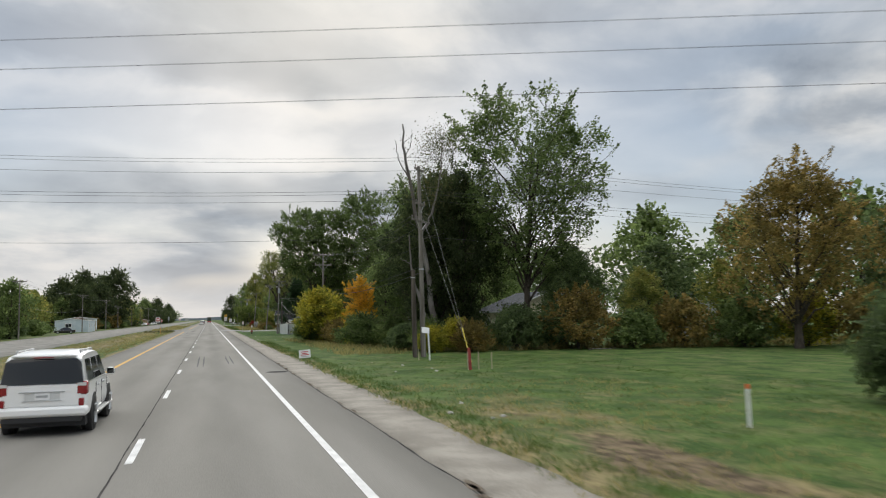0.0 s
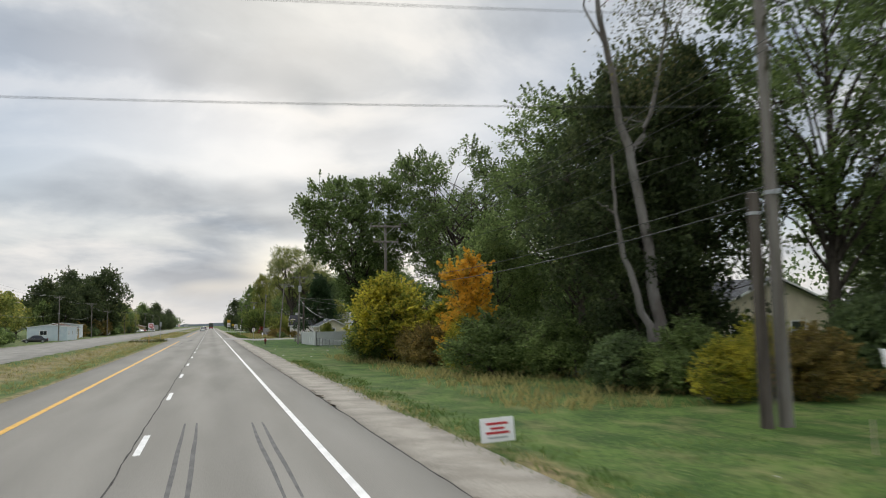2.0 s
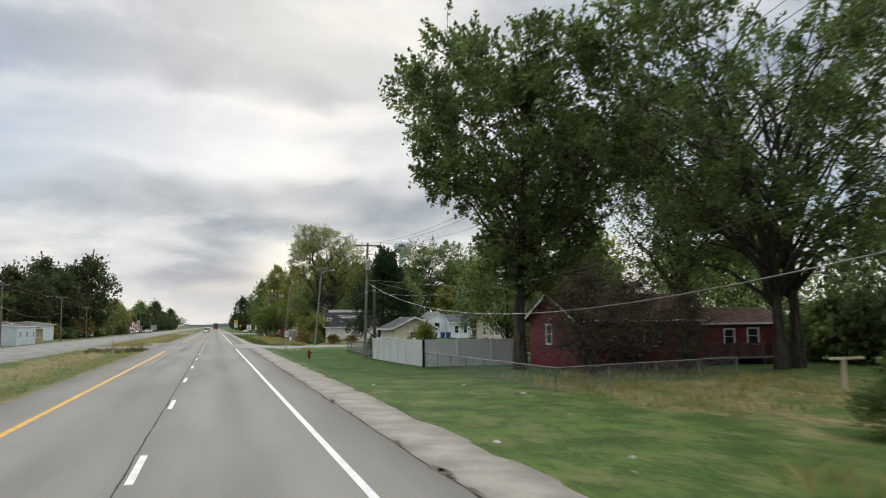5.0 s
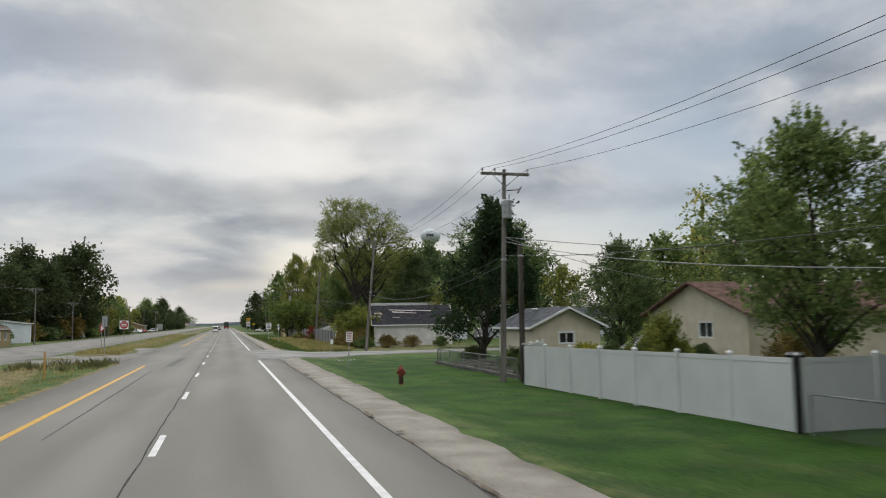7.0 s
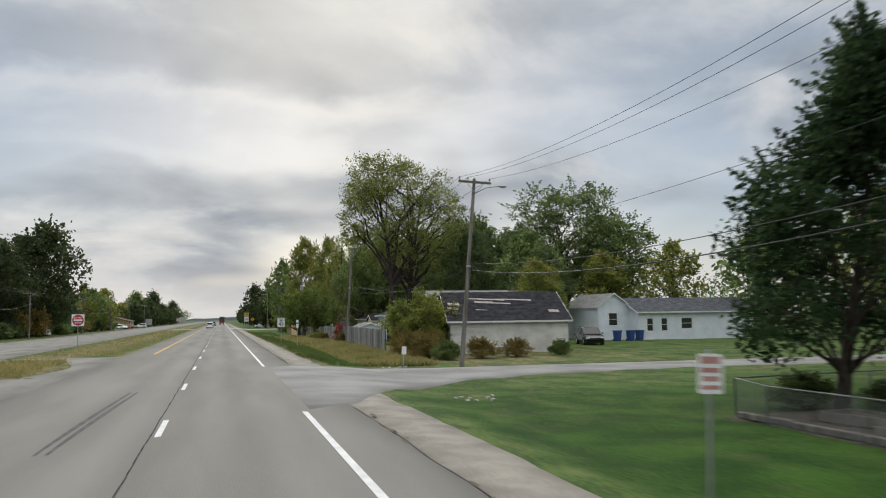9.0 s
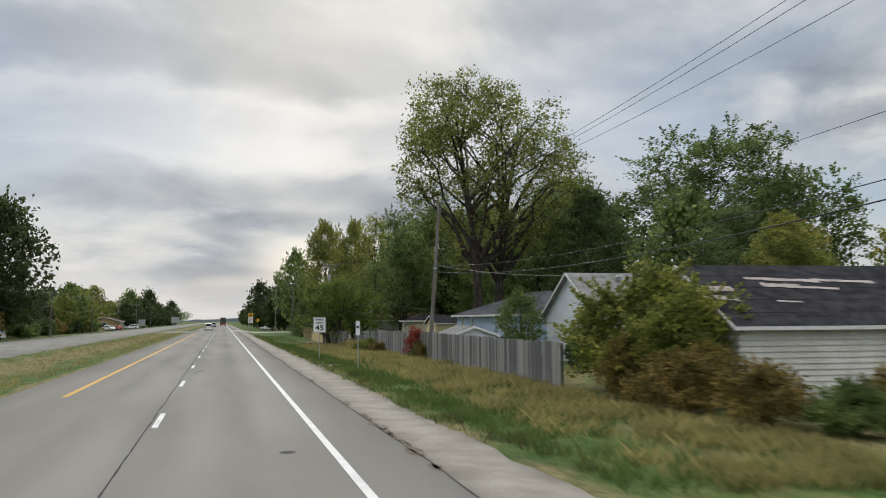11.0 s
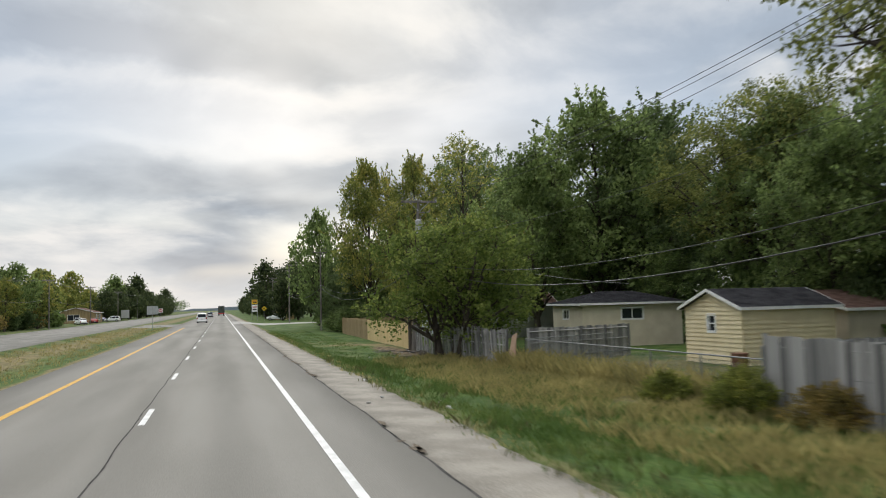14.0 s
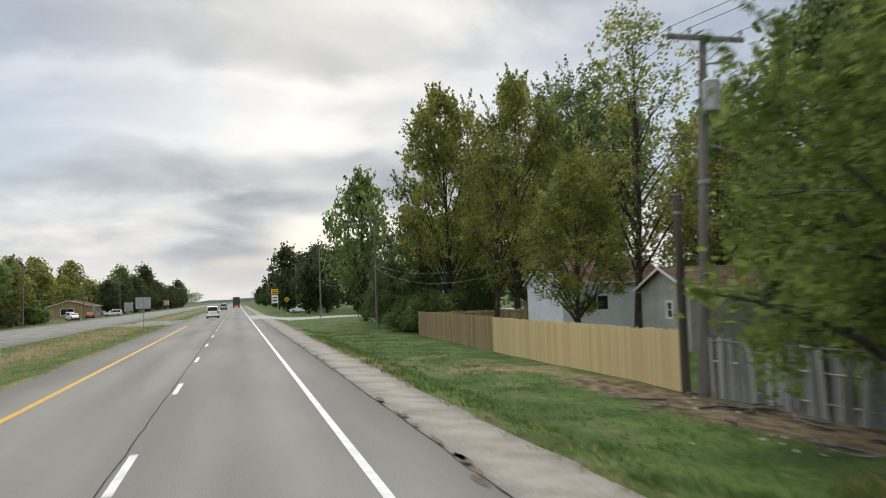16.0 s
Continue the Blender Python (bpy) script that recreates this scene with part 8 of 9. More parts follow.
    y_at = lambda zz: (rear[0] + (rear2[0] - rear[0]) * (zz - belt) / (rear2[3] - belt)) * L  # noqa: E731
    bm = bmesh.new()
    vs = [bm.verts.new((sx * hw * kk, y_at(zz) - 0.012, zz)) for zz, kk in ((zb, 0.84), (zt, 0.76)) for sx in (-1, 1)]
    bm.faces.new([vs[0], vs[1], vs[3], vs[2]])
    part("rear_window", bm, M_CAR_GLASS, ob)
    f0, f1 = gl[-1], gl[-2]
    bm = bmesh.new()
    vs = [bm.verts.new((sx * hw * kk, (f0[0] + (f1[0] - f0[0]) * q) * L + 0.015, f0[3] + (f1[3] - f0[3]) * q)) for q, kk in ((0.1, 0.84), (0.95, 0.76)) for sx in (-1, 1)]
    bm.faces.new([vs[0], vs[2], vs[3], vs[1]])
    part("windscreen", bm, M_CAR_GLASS, ob)
    ys = [gl[1][0] * L + 0.12, gl[2][0] * L * 0.55, gl[3][0] * L - 0.05, gl[4][0] * L + 0.02]
    for sx in (-1, 1):
        for a, b in zip(ys, ys[1:]):
            bm = bmesh.new()
            q = [(a + 0.03, zb), (b - 0.03, zb), (b - 0.05, zt), (a + 0.05, zt)]
            vs = [bm.verts.new((sx * (hw * (0.945 - 0.085 * (zz - belt) / (H - belt)) + 0.006), yy, zz)) for yy, zz in q]
            bm.faces.new(vs if sx > 0 else vs[::-1])
            part("side_window", bm, M_CAR_GLASS, ob)
        bm = bmesh.new()
        box(bm, (sx * (hw + 0.10) - 0.09, 0.16 * L, belt + 0.0), (sx * (hw + 0.10) + 0.09, 0.16 * L + 0.10, belt + 0.17), 0.03)
        part("mirror", bm, paint, ob)
        bm = bmesh.new()
        box(bm, (sx * hw * 0.86 - 0.13, -L / 2 - 0.015, belt - 0.30), (sx * hw * 0.86 + 0.13, -L / 2 + 0.10, belt + 0.02), 0.03)
        part("tail_lamp", bm, M_TAIL, ob)
        bm = bmesh.new()
        box(bm, (sx * hw * 0.74 - 0.18, L / 2 - 0.16, belt - 0.42), (sx * hw * 0.74 + 0.18, L / 2 + 0.0, belt - 0.26), 0.03)
        part("headlamp", bm, M_CLEAR_LAMP, ob)
        for f in (-0.30, 0.31):
            bm = bmesh.new()
            c = Vector((sx * (hw - 0.10), f * L, r))
            rod(bm, c - Vector((0.12, 0, 0)), c + Vector((0.12, 0, 0)), r, sides=24)
            wh = part("wheel", bm, M_TYRE, ob)
            bm = bmesh.new()
            rod(bm, c + Vector((sx * 0.10, 0, 0)), c + Vector((sx * 0.128, 0, 0)), r * 0.64, sides=20)
            part("rim", bm, M_RIM, wh)
    bm = bmesh.new()
    box(bm, (-hw * 0.92, -L / 2 - 0.05, low - 0.02), (hw * 0.92, -L / 2 + 0.16, low + 0.24), 0.04)
    part("rear_bumper", bm, paint if kind == "suv" else M_DARK_TRIM, ob)
    bm = bmesh.new()
    box(bm, (-0.16, -L / 2 - 0.022, belt - 0.36), (0.16, -L / 2 + 0.03, belt - 0.22), 0.005)
    pl = part("number_plate", bm, M_SIGN_WHITE, ob)
    bm = bmesh.new()
    box(bm, (-0.11, -L / 2 - 0.028, belt - 0.315), (0.11, -L / 2 - 0.021, belt - 0.265))
    part("lettering_bar", bm, M_DARK_TRIM, pl)
    bm = bmesh.new()
    box(bm, (-hw * 0.9, -L * 0.42, 0.16), (hw * 0.9, L * 0.42, low + 0.08))
    part("underbody", bm, M_DARK_TRIM, ob)
    if kind == "suv":
        for sx in (-1, 1):
            bm = bmesh.new()
            rod(bm, (sx * hw * 0.68, -L * 0.36, H + 0.05), (sx * hw * 0.68, L * 0.02, H + 0.05), 0.022, sides=8)
            part("roof_rail", bm, M_RIM, ob)
    return ob


def slab(pts, n, t):
    """A flat panel: a polygon with a thickness t along n."""
    bm = bmesh.new()
    n = Vector(n).normalized() * t
    lo = [bm.verts.new(Vector(p)) for p in pts]
    hi = [bm.verts.new(Vector(p) + n) for p in pts]
    bm.faces.new(hi)
    bm.faces.new(lo[::-1])
    for i in range(len(pts)):
        j = (i + 1) % len(pts)
        bm.faces.new([lo[i], lo[j], hi[j], hi[i]])
    return bm


def smooth_part(name, bm, material, parent, label="", angle=38):
    ob = part(name, bm, material, parent, label, smooth=True)
    ob.data.set_sharp_from_angle(angle=radians(angle))
    return ob


def large_suv(x, y):
    """A tall white sport utility vehicle, its nose towards +y."""
    ob = empty("suv", pose(x, y, 0), "clean white sport utility vehicle with dark rear glass", "car")
    hw, H, belt, back = 0.94, 1.86, 1.12, -2.38

    def side(yy, k, z0, z1):
        w, h = hw * k, z1 - z0
        p = [(0.86 * w, z0), (0.96 * w, z0 + 0.05), (0.995 * w, z0 + 0.22 * h), (w, z0 + 0.45 * h), (0.985 * w, z0 + 0.72 * h), (0.965 * w, z1 - 0.05), (0.935 * w, z1)]
        return [(-u, yy, v) for u, v in p] + [(u, yy, v) for u, v in reversed(p)]

    def upper(yy, z1, k=1.0):
        h = z1 - belt
        p = [(0.935 * hw, belt), (hw * (0.935 - 0.085 * min(1, h / 0.6)) * k, belt + h * 0.62), (hw * (0.935 - 0.135 * min(1, h / 0.7)) * k, z1 - 0.07 * min(1, h * 3)), (hw * 0.66 * k, z1 - 0.012 * min(1, h * 3)), (hw * 0.3 * k, z1)]
        return [(-u, yy, v) for u, v in p] + [(u, yy, v) for u, v in reversed(p)]

    smooth_part("body", loft([side(*r) for r in ((back, 0.93, 0.50, 1.06), (back + 0.04, 0.965, 0.46, 1.115), (back + 0.2, 0.99, 0.42, 1.12), (-1.4, 1.0, 0.40, 1.13), (0.0, 1.0, 0.40, 1.11), (1.1, 1.0, 0.40, 1.10), (1.45, 0.99, 0.42, 1.06),
                                                  (2.0, 0.965, 0.44, 1.0), (2.28, 0.90, 0.48, 0.90), (2.42, 0.78, 0.54, 0.78))]), P_WHITE, ob)
    smooth_part("cabin", loft([upper(*r) for r in ((back + 0.02, belt + 0.02), (back + 0.10, 1.45), (back + 0.17, 1.74), (back + 0.32, 1.82), (-1.2, H), (-0.2, H), (0.35, H - 0.03), (0.58, H - 0.12), (1.0, 1.44), (1.38, belt + 0.02))]), P_WHITE, ob)
    # dark glass
    smooth_part("rear_window", slab([(-0.84, back - 0.0, belt + 0.03), (0.84, back - 0.0, belt + 0.03), (0.77, back + 0.115, 1.62), (0.67, back + 0.14, 1.70), (-0.67, back + 0.14, 1.70), (-0.77, back + 0.115, 1.62)], (0, -1, 0.22), 0.03), M_CAR_GLASS, ob)
    part("windscreen", slab([(-0.74, 1.30, belt + 0.06), (0.74, 1.30, belt + 0.06), (0.62, 0.62, 1.72), (-0.62, 0.62, 1.72)], (0, 0.66, 0.75), 0.03), M_CAR_GLASS, ob)
    wide = lambda z: hw * (0.935 - 0.14 * (z - belt) / 0.62) + 0.012  # noqa: E731
    for sx in (-1, 1):
        for y0, y1, y2, y3 in ((-2.02, -1.12, -1.14, -1.92), (-1.05, -0.10, -0.12, -1.03), (-0.03, 1.06, 0.62, -0.03)):
            zt = 1.66
            q = [(y0, belt + 0.04), (y1, belt + 0.04), (y2, zt), (y3, zt)]
            part("side_window", slab([(sx * (wide(z) - 0.01), yy, z) for yy, z in q], (sx, 0, 0.25), 0.016), M_CAR_GLASS, ob)
        # lamps
        bm = bmesh.new()
        box(bm, (sx * 0.80 - 0.115, back - 0.03, 0.90), (sx * 0.80 + 0.125, back + 0.26, 1.20), 0.035)
        t = smooth_part("tail_lamp", bm, M_TAIL, ob)
        bm = bmesh.new()
        box(bm, (sx * 0.80 - 0.09, back - 0.036, 1.10), (sx * 0.80 + 0.10, back - 0.028, 1.17), 0.003)
        part("clear_lens", bm, M_CLEAR_LAMP, t)
        bm = bmesh.new()
        box(bm, (sx * 0.80 - 0.055, back - 0.045, 0.66), (sx * 0.80 + 0.055, back + 0.02, 0.83), 0.015)
        part("reflector", bm, M_TAIL, ob)
        bm = bmesh.new()
        box(bm, (sx * 0.70 - 0.20, 2.18, 0.74), (sx * 0.70 + 0.16, 2.37, 0.92), 0.05)
        part("headlamp", bm, M_CLEAR_LAMP, ob)
        bm = bmesh.new()
        box(bm, (sx * 1.04 - 0.10, 0.86, belt + 0.02), (sx * 1.04 + 0.10, 0.98, belt + 0.20), 0.045)
        mir = smooth_part("mirror", bm, P_WHITE, ob)
        bm = bmesh.new()
        box(bm, (sx * 1.04 - 0.085, 0.853, belt + 0.04), (sx * 1.04 + 0.085, 0.862, belt + 0.18), 0.003)
        part("mirror_glass", bm, M_CAR_GLASS, mir)
        bm = bmesh.new()
        rod(bm, (sx * hw * 0.70, -1.75, H + 0.005), (sx * hw * 0.70, 0.1, H + 0.005), 0.018, sides=8)
        for yy in (-1.72, -0.85, 0.05):
            rod(bm, (sx * hw * 0.70, yy, H - 0.06), (sx * hw * 0.70, yy, H + 0.005), 0.02, sides=6)
        part("roof_rail", bm, P_SILVER, ob)
        bm = bmesh.new()
        box(bm, (sx * 0.93 - 0.09, -0.95, 0.36), (sx * 0.93 + 0.09, 0.98, 0.42), 0.015)
        part("running_board", bm, M_RIM, ob, "bright metal running board")
        for yy in (-0.62, 0.38):
            bm = bmesh.new()
            box(bm, (sx * 0.93 - 0.03, yy - 0.11, 0.985), (sx * 0.93 + 0.035, yy + 0.11, 1.015), 0.008)
            part("door_handle", bm, M_RIM, ob)
        for yy in (-1.08, -0.06, 1.02):
            bm = bmesh.new()
            box(bm, (sx * 0.942 - 0.012, yy - 0.006, 0.50), (sx * 0.942 + 0.0005, yy + 0.006, 1.08))
            part("door_seam", bm, M_DARK_TRIM, ob)
        for yy in (-1.38, 1.42):
            r = 0.385
            bm = bmesh.new()
            rod(bm, (sx * 0.80, yy, r + 0.03), (sx * 0.945, yy, r + 0.03), r + 0.075, sides=28)
            part("wheel_arch", bm, M_DARK_TRIM, ob)
            bm = bmesh.new()
            rod(bm, (sx * 0.70, yy, r), (sx * 0.945, yy, r), r, sides=32)
            rod(bm, (sx * 0.945, yy, r), (sx * 0.962, yy, r), r, r * 0.86, sides=32)
            wh = smooth_part("wheel", bm, M_TYRE, ob)
            bm = bmesh.new()
            rod(bm, (sx * 0.955, yy, r), (sx * 0.966, yy, r), r * 0.68, sides=28)
            part("rim", bm, M_DARK_TRIM, wh)
            for k in range(6):
                a = k * math.pi / 3
                bm = bmesh.new()
                rod(bm, (sx * 0.972, yy, r), (sx * 0.972, yy + 0.25 * math.cos(a), r + 0.25 * math.sin(a)), 0.034, 0.045, 6)
                part("spoke", bm, M_RIM, wh)
    # tailgate, bumper and spoiler
    gate = smooth_part("tailgate", slab([(-0.74, back - 0.004, 0.68), (0.74, back - 0.004, 0.68), (0.79, back - 0.004, 0.9), (0.79, back - 0.004, belt + 0.02), (-0.79, back - 0.004, belt + 0.02), (-0.79, back - 0.004, 0.9)], (0, -1, 0), 0.018), P_WHITE, ob)
    for z0, z1, w, m, nm in ((0.975, 1.0, 0.46, M_RIM, "chrome_strip"), (0.79, 0.805, 0.40, M_RIM, "chrome_strip")):
        bm = bmesh.new()
        box(bm, (-w, back - 0.05, z0), (w, back - 0.02, z1), 0.006)
        part(nm, bm, m, gate)
    bm = bmesh.new()
    box(bm, (-0.36, back - 0.026, 0.81), (0.36, back - 0.0225, 0.97))
    part("plate_recess", bm, M_VINYL, gate)
    bm = bmesh.new()
    box(bm, (-0.155, back - 0.034, 0.815), (0.155, back - 0.0265, 0.965), 0.003)
    plate = part("number_plate", bm, M_SIGN_WHITE, gate)
    bm = bmesh.new()
    box(bm, (-0.12, back - 0.038, 0.865), (0.12, back - 0.0345, 0.915))
    part("lettering_bar", bm, M_SIGN_BACK, plate)
    bm = bmesh.new()
    box(bm, (-0.95, back - 0.10, 0.44), (0.95, back + 0.20, 0.66), 0.06)
    smooth_part("rear_bumper", bm, P_WHITE, ob)
    bm = bmesh.new()
    box(bm, (-0.80, back - 0.04, 0.30), (0.80, back + 0.25, 0.45), 0.03)
    part("valance", bm, M_DARK_TRIM, ob)
    bm = bmesh.new()
    box(bm, (-0.66, back + 0.06, 1.735), (0.66, back + 0.42, 1.80), 0.025)
    smooth_part("spoiler", bm, P_WHITE, ob)
    bm = bmesh.new()
    box(bm, (-0.20, back + 0.03, 1.725), (0.20, back + 0.08, 1.745), 0.004)
    part("stop_lamp", bm, M_TAIL, ob)
    bm = bmesh.new()
    box(bm, (-0.86, -2.15, 0.20), (0.86, 2.2, 0.46))
    part("underbody", bm, M_DARK_TRIM, ob)
    bm = bmesh.new()
    box(bm, (-0.55, 2.34, 0.52), (0.55, 2.45, 0.74), 0.03)
    part("grille", bm, M_DARK_TRIM, ob)


P_WHITE = plain("white_car_paint", (0.86, 0.865, 0.86), 0.3, 0, 0.6)
P_BLACK = plain("black_car_paint", (0.015, 0.016, 0.018), 0.25, 0, 0.7)
P_SILVER = plain("silver_car_paint", (0.42, 0.43, 0.44), 0.3, 0.4, 0.6)
P_RED = plain("red_car_paint", (0.35, 0.02, 0.02), 0.3, 0, 0.6)
P_BLUE = plain("blue_car_paint", (0.03, 0.06, 0.14), 0.3, 0, 0.6)
large_suv(-4.0, 21.5)
car("car", -3.7, 404.0, 0, P_WHITE, "pale estate car far ahead in the inner lane", kind="suv")
car("pickup_truck", -3.7, 520.0, 0, P_SILVER, "silver pickup truck far ahead on the road", L=5.6, W=1.98, H=1.85, kind="pickup")
car("parked_car", 31.0, 176.5, 75, P_SILVER, "silver car parked beside the bungalow", L=4.4, W=1.8, H=1.5, kind="suv", z=gz(29, 176))
car("parked_car", 33.0, 223.5, 168, P_BLACK, "black crossover parked on the drive", L=4.5, W=1.85, H=1.65, kind="suv", z=gz(33, 222))
for i, (x, y, a, p, k, lb) in enumerate(((-33.0, 452, 20, P_WHITE, "sedan", "white saloon parked across the road"), (-35.5, 462, 10, P_WHITE, "suv", "white estate parked across the road"), (-33.5, 474, 15, P_RED, "sedan", "red car parked across the road"),
                                         (-36.0, 484, -10, P_SILVER, "pickup", "silver pickup parked across the road"), (-32.0, 500, 90, P_WHITE, "suv", "white van-like car parked at the lot's edge"), (-37.0, 512, 60, P_BLUE, "sedan", "dark blue car parked in the lot"),
                                         (-34.5, 246, 60, P_WHITE, "pickup", "white pickup parked by the trailer"), (-36.0, 331, 80, P_WHITE, "suv", "white car parked under the trees"), (-33.0, 205, 100, P_BLACK, "sedan", "dark car parked beyond the far road"))):
    car("parked_car", x, y, a, p, lb, L=4.6, W=1.82, H=1.5 if k == "sedan" else 1.7, kind=k, z=gz(x, y))


def lorry(x, y):
    ob = empty("lorry", pose(x, y, 0), "dark box lorry with red lamps far ahead", "lorry")
    bm = bmesh.new()
    box(bm, (-1.28, -6.5, 1.15), (1.28, 6.0, 4.05), 0.03)
    part("cargo_box", bm, mat("dull_green_tarpaulin", (0.05, 0.06, 0.05), (0.09, 0.10, 0.085), scale=1, fine=10), ob)
    bm = bmesh.new()
    box(bm, (-1.28, -6.56, 0.75), (1.28, -6.4, 1.15), 0.02)
    part("rear_sill", bm, M_SIGN_RED, ob)
    bm = bmesh.new()
    box(bm, (-0.45, -6.4, 0.6), (0.45, 8.0, 0.95))
    part("chassis", bm, M_DARK_TRIM, ob)
    bm = bmesh.new()
    box(bm, (-1.2, 6.4, 0.8), (1.2, 8.4, 3.4), 0.12)
    part("cab", bm, P_RED, ob)
    for sx in (-1, 1):
        bm = bmesh.new()
        box(bm, (sx * 1.0 - 0.2, -6.62, 0.8), (sx * 1.0 + 0.2, -6.55, 1.05), 0.02)
        part("tail_lamp", bm, M_TAIL, ob)
        for yy in (-5.2, -4.0, 6.9):
            bm = bmesh.new()
            rod(bm, (sx * 0.75, yy, 0.5), (sx * 1.22, yy, 0.5), 0.5, sides=22)
            w = part("wheel", bm, M_TYRE, ob)
            bm = bmesh.new()
            rod(bm, (sx * 1.2, yy, 0.5), (sx * 1.235, yy, 0.5), 0.28, sides=16)
            part("rim", bm, M_RIM, w)


lorry(0.0, 590.0)

# ---- across the road: poles, a trailer home, lots ----
LP = [pole("utility_pole", x, y, h, (0, 0), 0.14, arms=((0.3, 1.1),), label="utility pole beyond the far carriageway") for x, y, h in
      ((-31, 148, 10.0), (-31, 218, 9.6), (-31, 266, 9.4), (-31, 300, 8.0), (-31, 352, 8.5), (-31.5, 405, 9.5), (-31.5, 455, 9.5), (-31.5, 510, 9.5), (-31.5, 570, 9.5))]
for a, b in zip(LP, LP[1:]):
    for p, q in zip(a[1][0], b[1][0]):
        wire("overhead_wire", p, q, 0.7)
    wire("telephone_cable", at_height(a, 6.0), at_height(b, 6.0), 1.2, 0.02, label="thick sagging black telephone cable")
M_PALE_BLUE = mat("pale_blue_panels", (0.50, 0.58, 0.64), (0.60, 0.66, 0.70), scale=1, fine=20, rough=0.6)
house("trailer_home", -39.0, 228.0, 0, 8.0, 14.0, 3.1, 0.5, M_PALE_BLUE, M_ROOF_PALE, M_TRIM, "pale blue trailer home beyond the far road", "trailer home", course=0.3, over=0.1,
      openings={"front": [(2.5, 4.0, 1.3, 2.3)], "right": [(2, 3.2, 1.2, 2.2), (7, 8.2, 1.2, 2.2), (12, 13.2, 1.2, 2.2)]})
house("brown_house", -42.0, 250.0, 0, 9.0, 9.0, 2.8, 1.2, M_TAN_PLANK, M_ROOF_BROWN, M_TRIM, "low brown house beyond the far road", "house", course=0.3, openings={"right": [(2, 3.5, 1, 2.2), (5.5, 7, 1, 2.2)]})
house("far_house", -44.0, 480.0, 0, 10.0, 14.0, 3.0, 1.4, M_TAN_PLANK, M_ROOF_BROWN, M_TRIM, "low brown shop beyond the far road", "shop", course=0.3, openings={"right": [(2, 4, 0.8, 2.4), (7, 10, 0.8, 2.4)], "front": [(3, 6, 0.8, 2.4)]})
house("white_box_building", -45.4, 283.0, 0, 9.0, 6.0, 3.7, 0.6, M_WHITE_SIDING, M_ROOF_PALE, M_TRIM, "plain white outbuilding beyond the far road", "outbuilding", course=0.3, openings={"front": [(3, 4.2, 1.2, 2.2)]})
# box trailer parked by the far lot
ob = empty("box_trailer", pose(-30.5, 520, 0.0, 0, 0, 8), "grey box trailer parked at the lot", "trailer")
bm = bmesh.new()
box(bm, (-1.2, -3.0, 0.6), (1.2, 3.0, 3.2), 0.04)
part("body", bm, mat("dull_aluminium", (0.36, 0.36, 0.35), (0.46, 0.46, 0.45), metal=0.3), ob)
for sx in (-1, 1):
    for yy in (-0.5, 0.5):
        bm = bmesh.new()
        rod(bm, (sx * 1.0, yy, 0.35), (sx * 1.2, yy, 0.35), 0.35, sides=18)
        part("wheel", bm, M_TYRE, ob)
# tan crates and a yellow machine by the far drive
for x, y, s in ((15.0, 452.0, 1.0), (17.0, 458.0, 1.3)):
    bm = bmesh.new()
    box(bm, (-1.2 * s, -1.2 * s, 0), (1.2 * s, 1.2 * s, 2.6 * s), 0.02)
    for k in range(4):
        box(bm, (-1.23 * s, -1.24 * s, 0.3 + 0.6 * k), (1.23 * s, -1.2 * s, 0.42 + 0.6 * k))
    o = part("crate", bm, M_NEW_PLANK)
    o.matrix_basis = pose(x, y, gz(x, y), 0, 0, 10)
    tagged(o, "tall tan timber crate by the far drive", "crate", "crates")


# ---- dark marks on the lanes ----
def road_mark(pts, w, name="skid_mark", m=None, label="dark skid mark"):
    vs = []
    for k, (x, y) in enumerate(pts):
        e = 0.5 + 0.5 * math.sin(math.pi * k / (len(pts) - 1))
        vs += [(x - w * e, y, 0.0035), (x + w * e, y, 0.0035)]
    mesh_ob(name, vs, [(2 * k, 2 * k + 1, 2 * k + 3, 2 * k + 2) for k in range(len(pts) - 1)], m or M_SKID, road, label)


for x, y0, y1 in ((-1.05, 44.5, 56.5), (-0.75, 44.5, 56.5), (0.62, 46.5, 56.0), (0.88, 46.5, 56.0), (-4.4, 140, 168)):
    road_mark([(x + 0.03 * noise.noise((y * 0.3, x, 0)), y) for y in np.linspace(y0, y1, 14)], 0.045)
for x in (-3.94, -3.72):
    road_mark([(x + 0.36 * (k / 12) ** 1.4, 171.6 + 1.14 * k) for k in range(13)], 0.075)
road_mark([(-1.65 + 0.07 * k, 230.0 + 0.45 * k) for k in range(7)], 0.06)
for x, y, rx, ry in ((2.65, 38.2, 0.5, 0.55), (0.9, 205.5, 0.16, 0.14)):
    vs = [(x, y, 0.004)] + [(x + rx * math.cos(a) * (1 + 0.25 * noise.noise((a, x, 0))), y + ry * math.sin(a), 0.004) for a in np.linspace(0, 6.28, 15)[:-1]]
    mesh_ob("tar_patch", vs, [(0, 1 + k, 1 + (k + 1) % 14) for k in range(14)], M_TAR, road, "black tar patch")
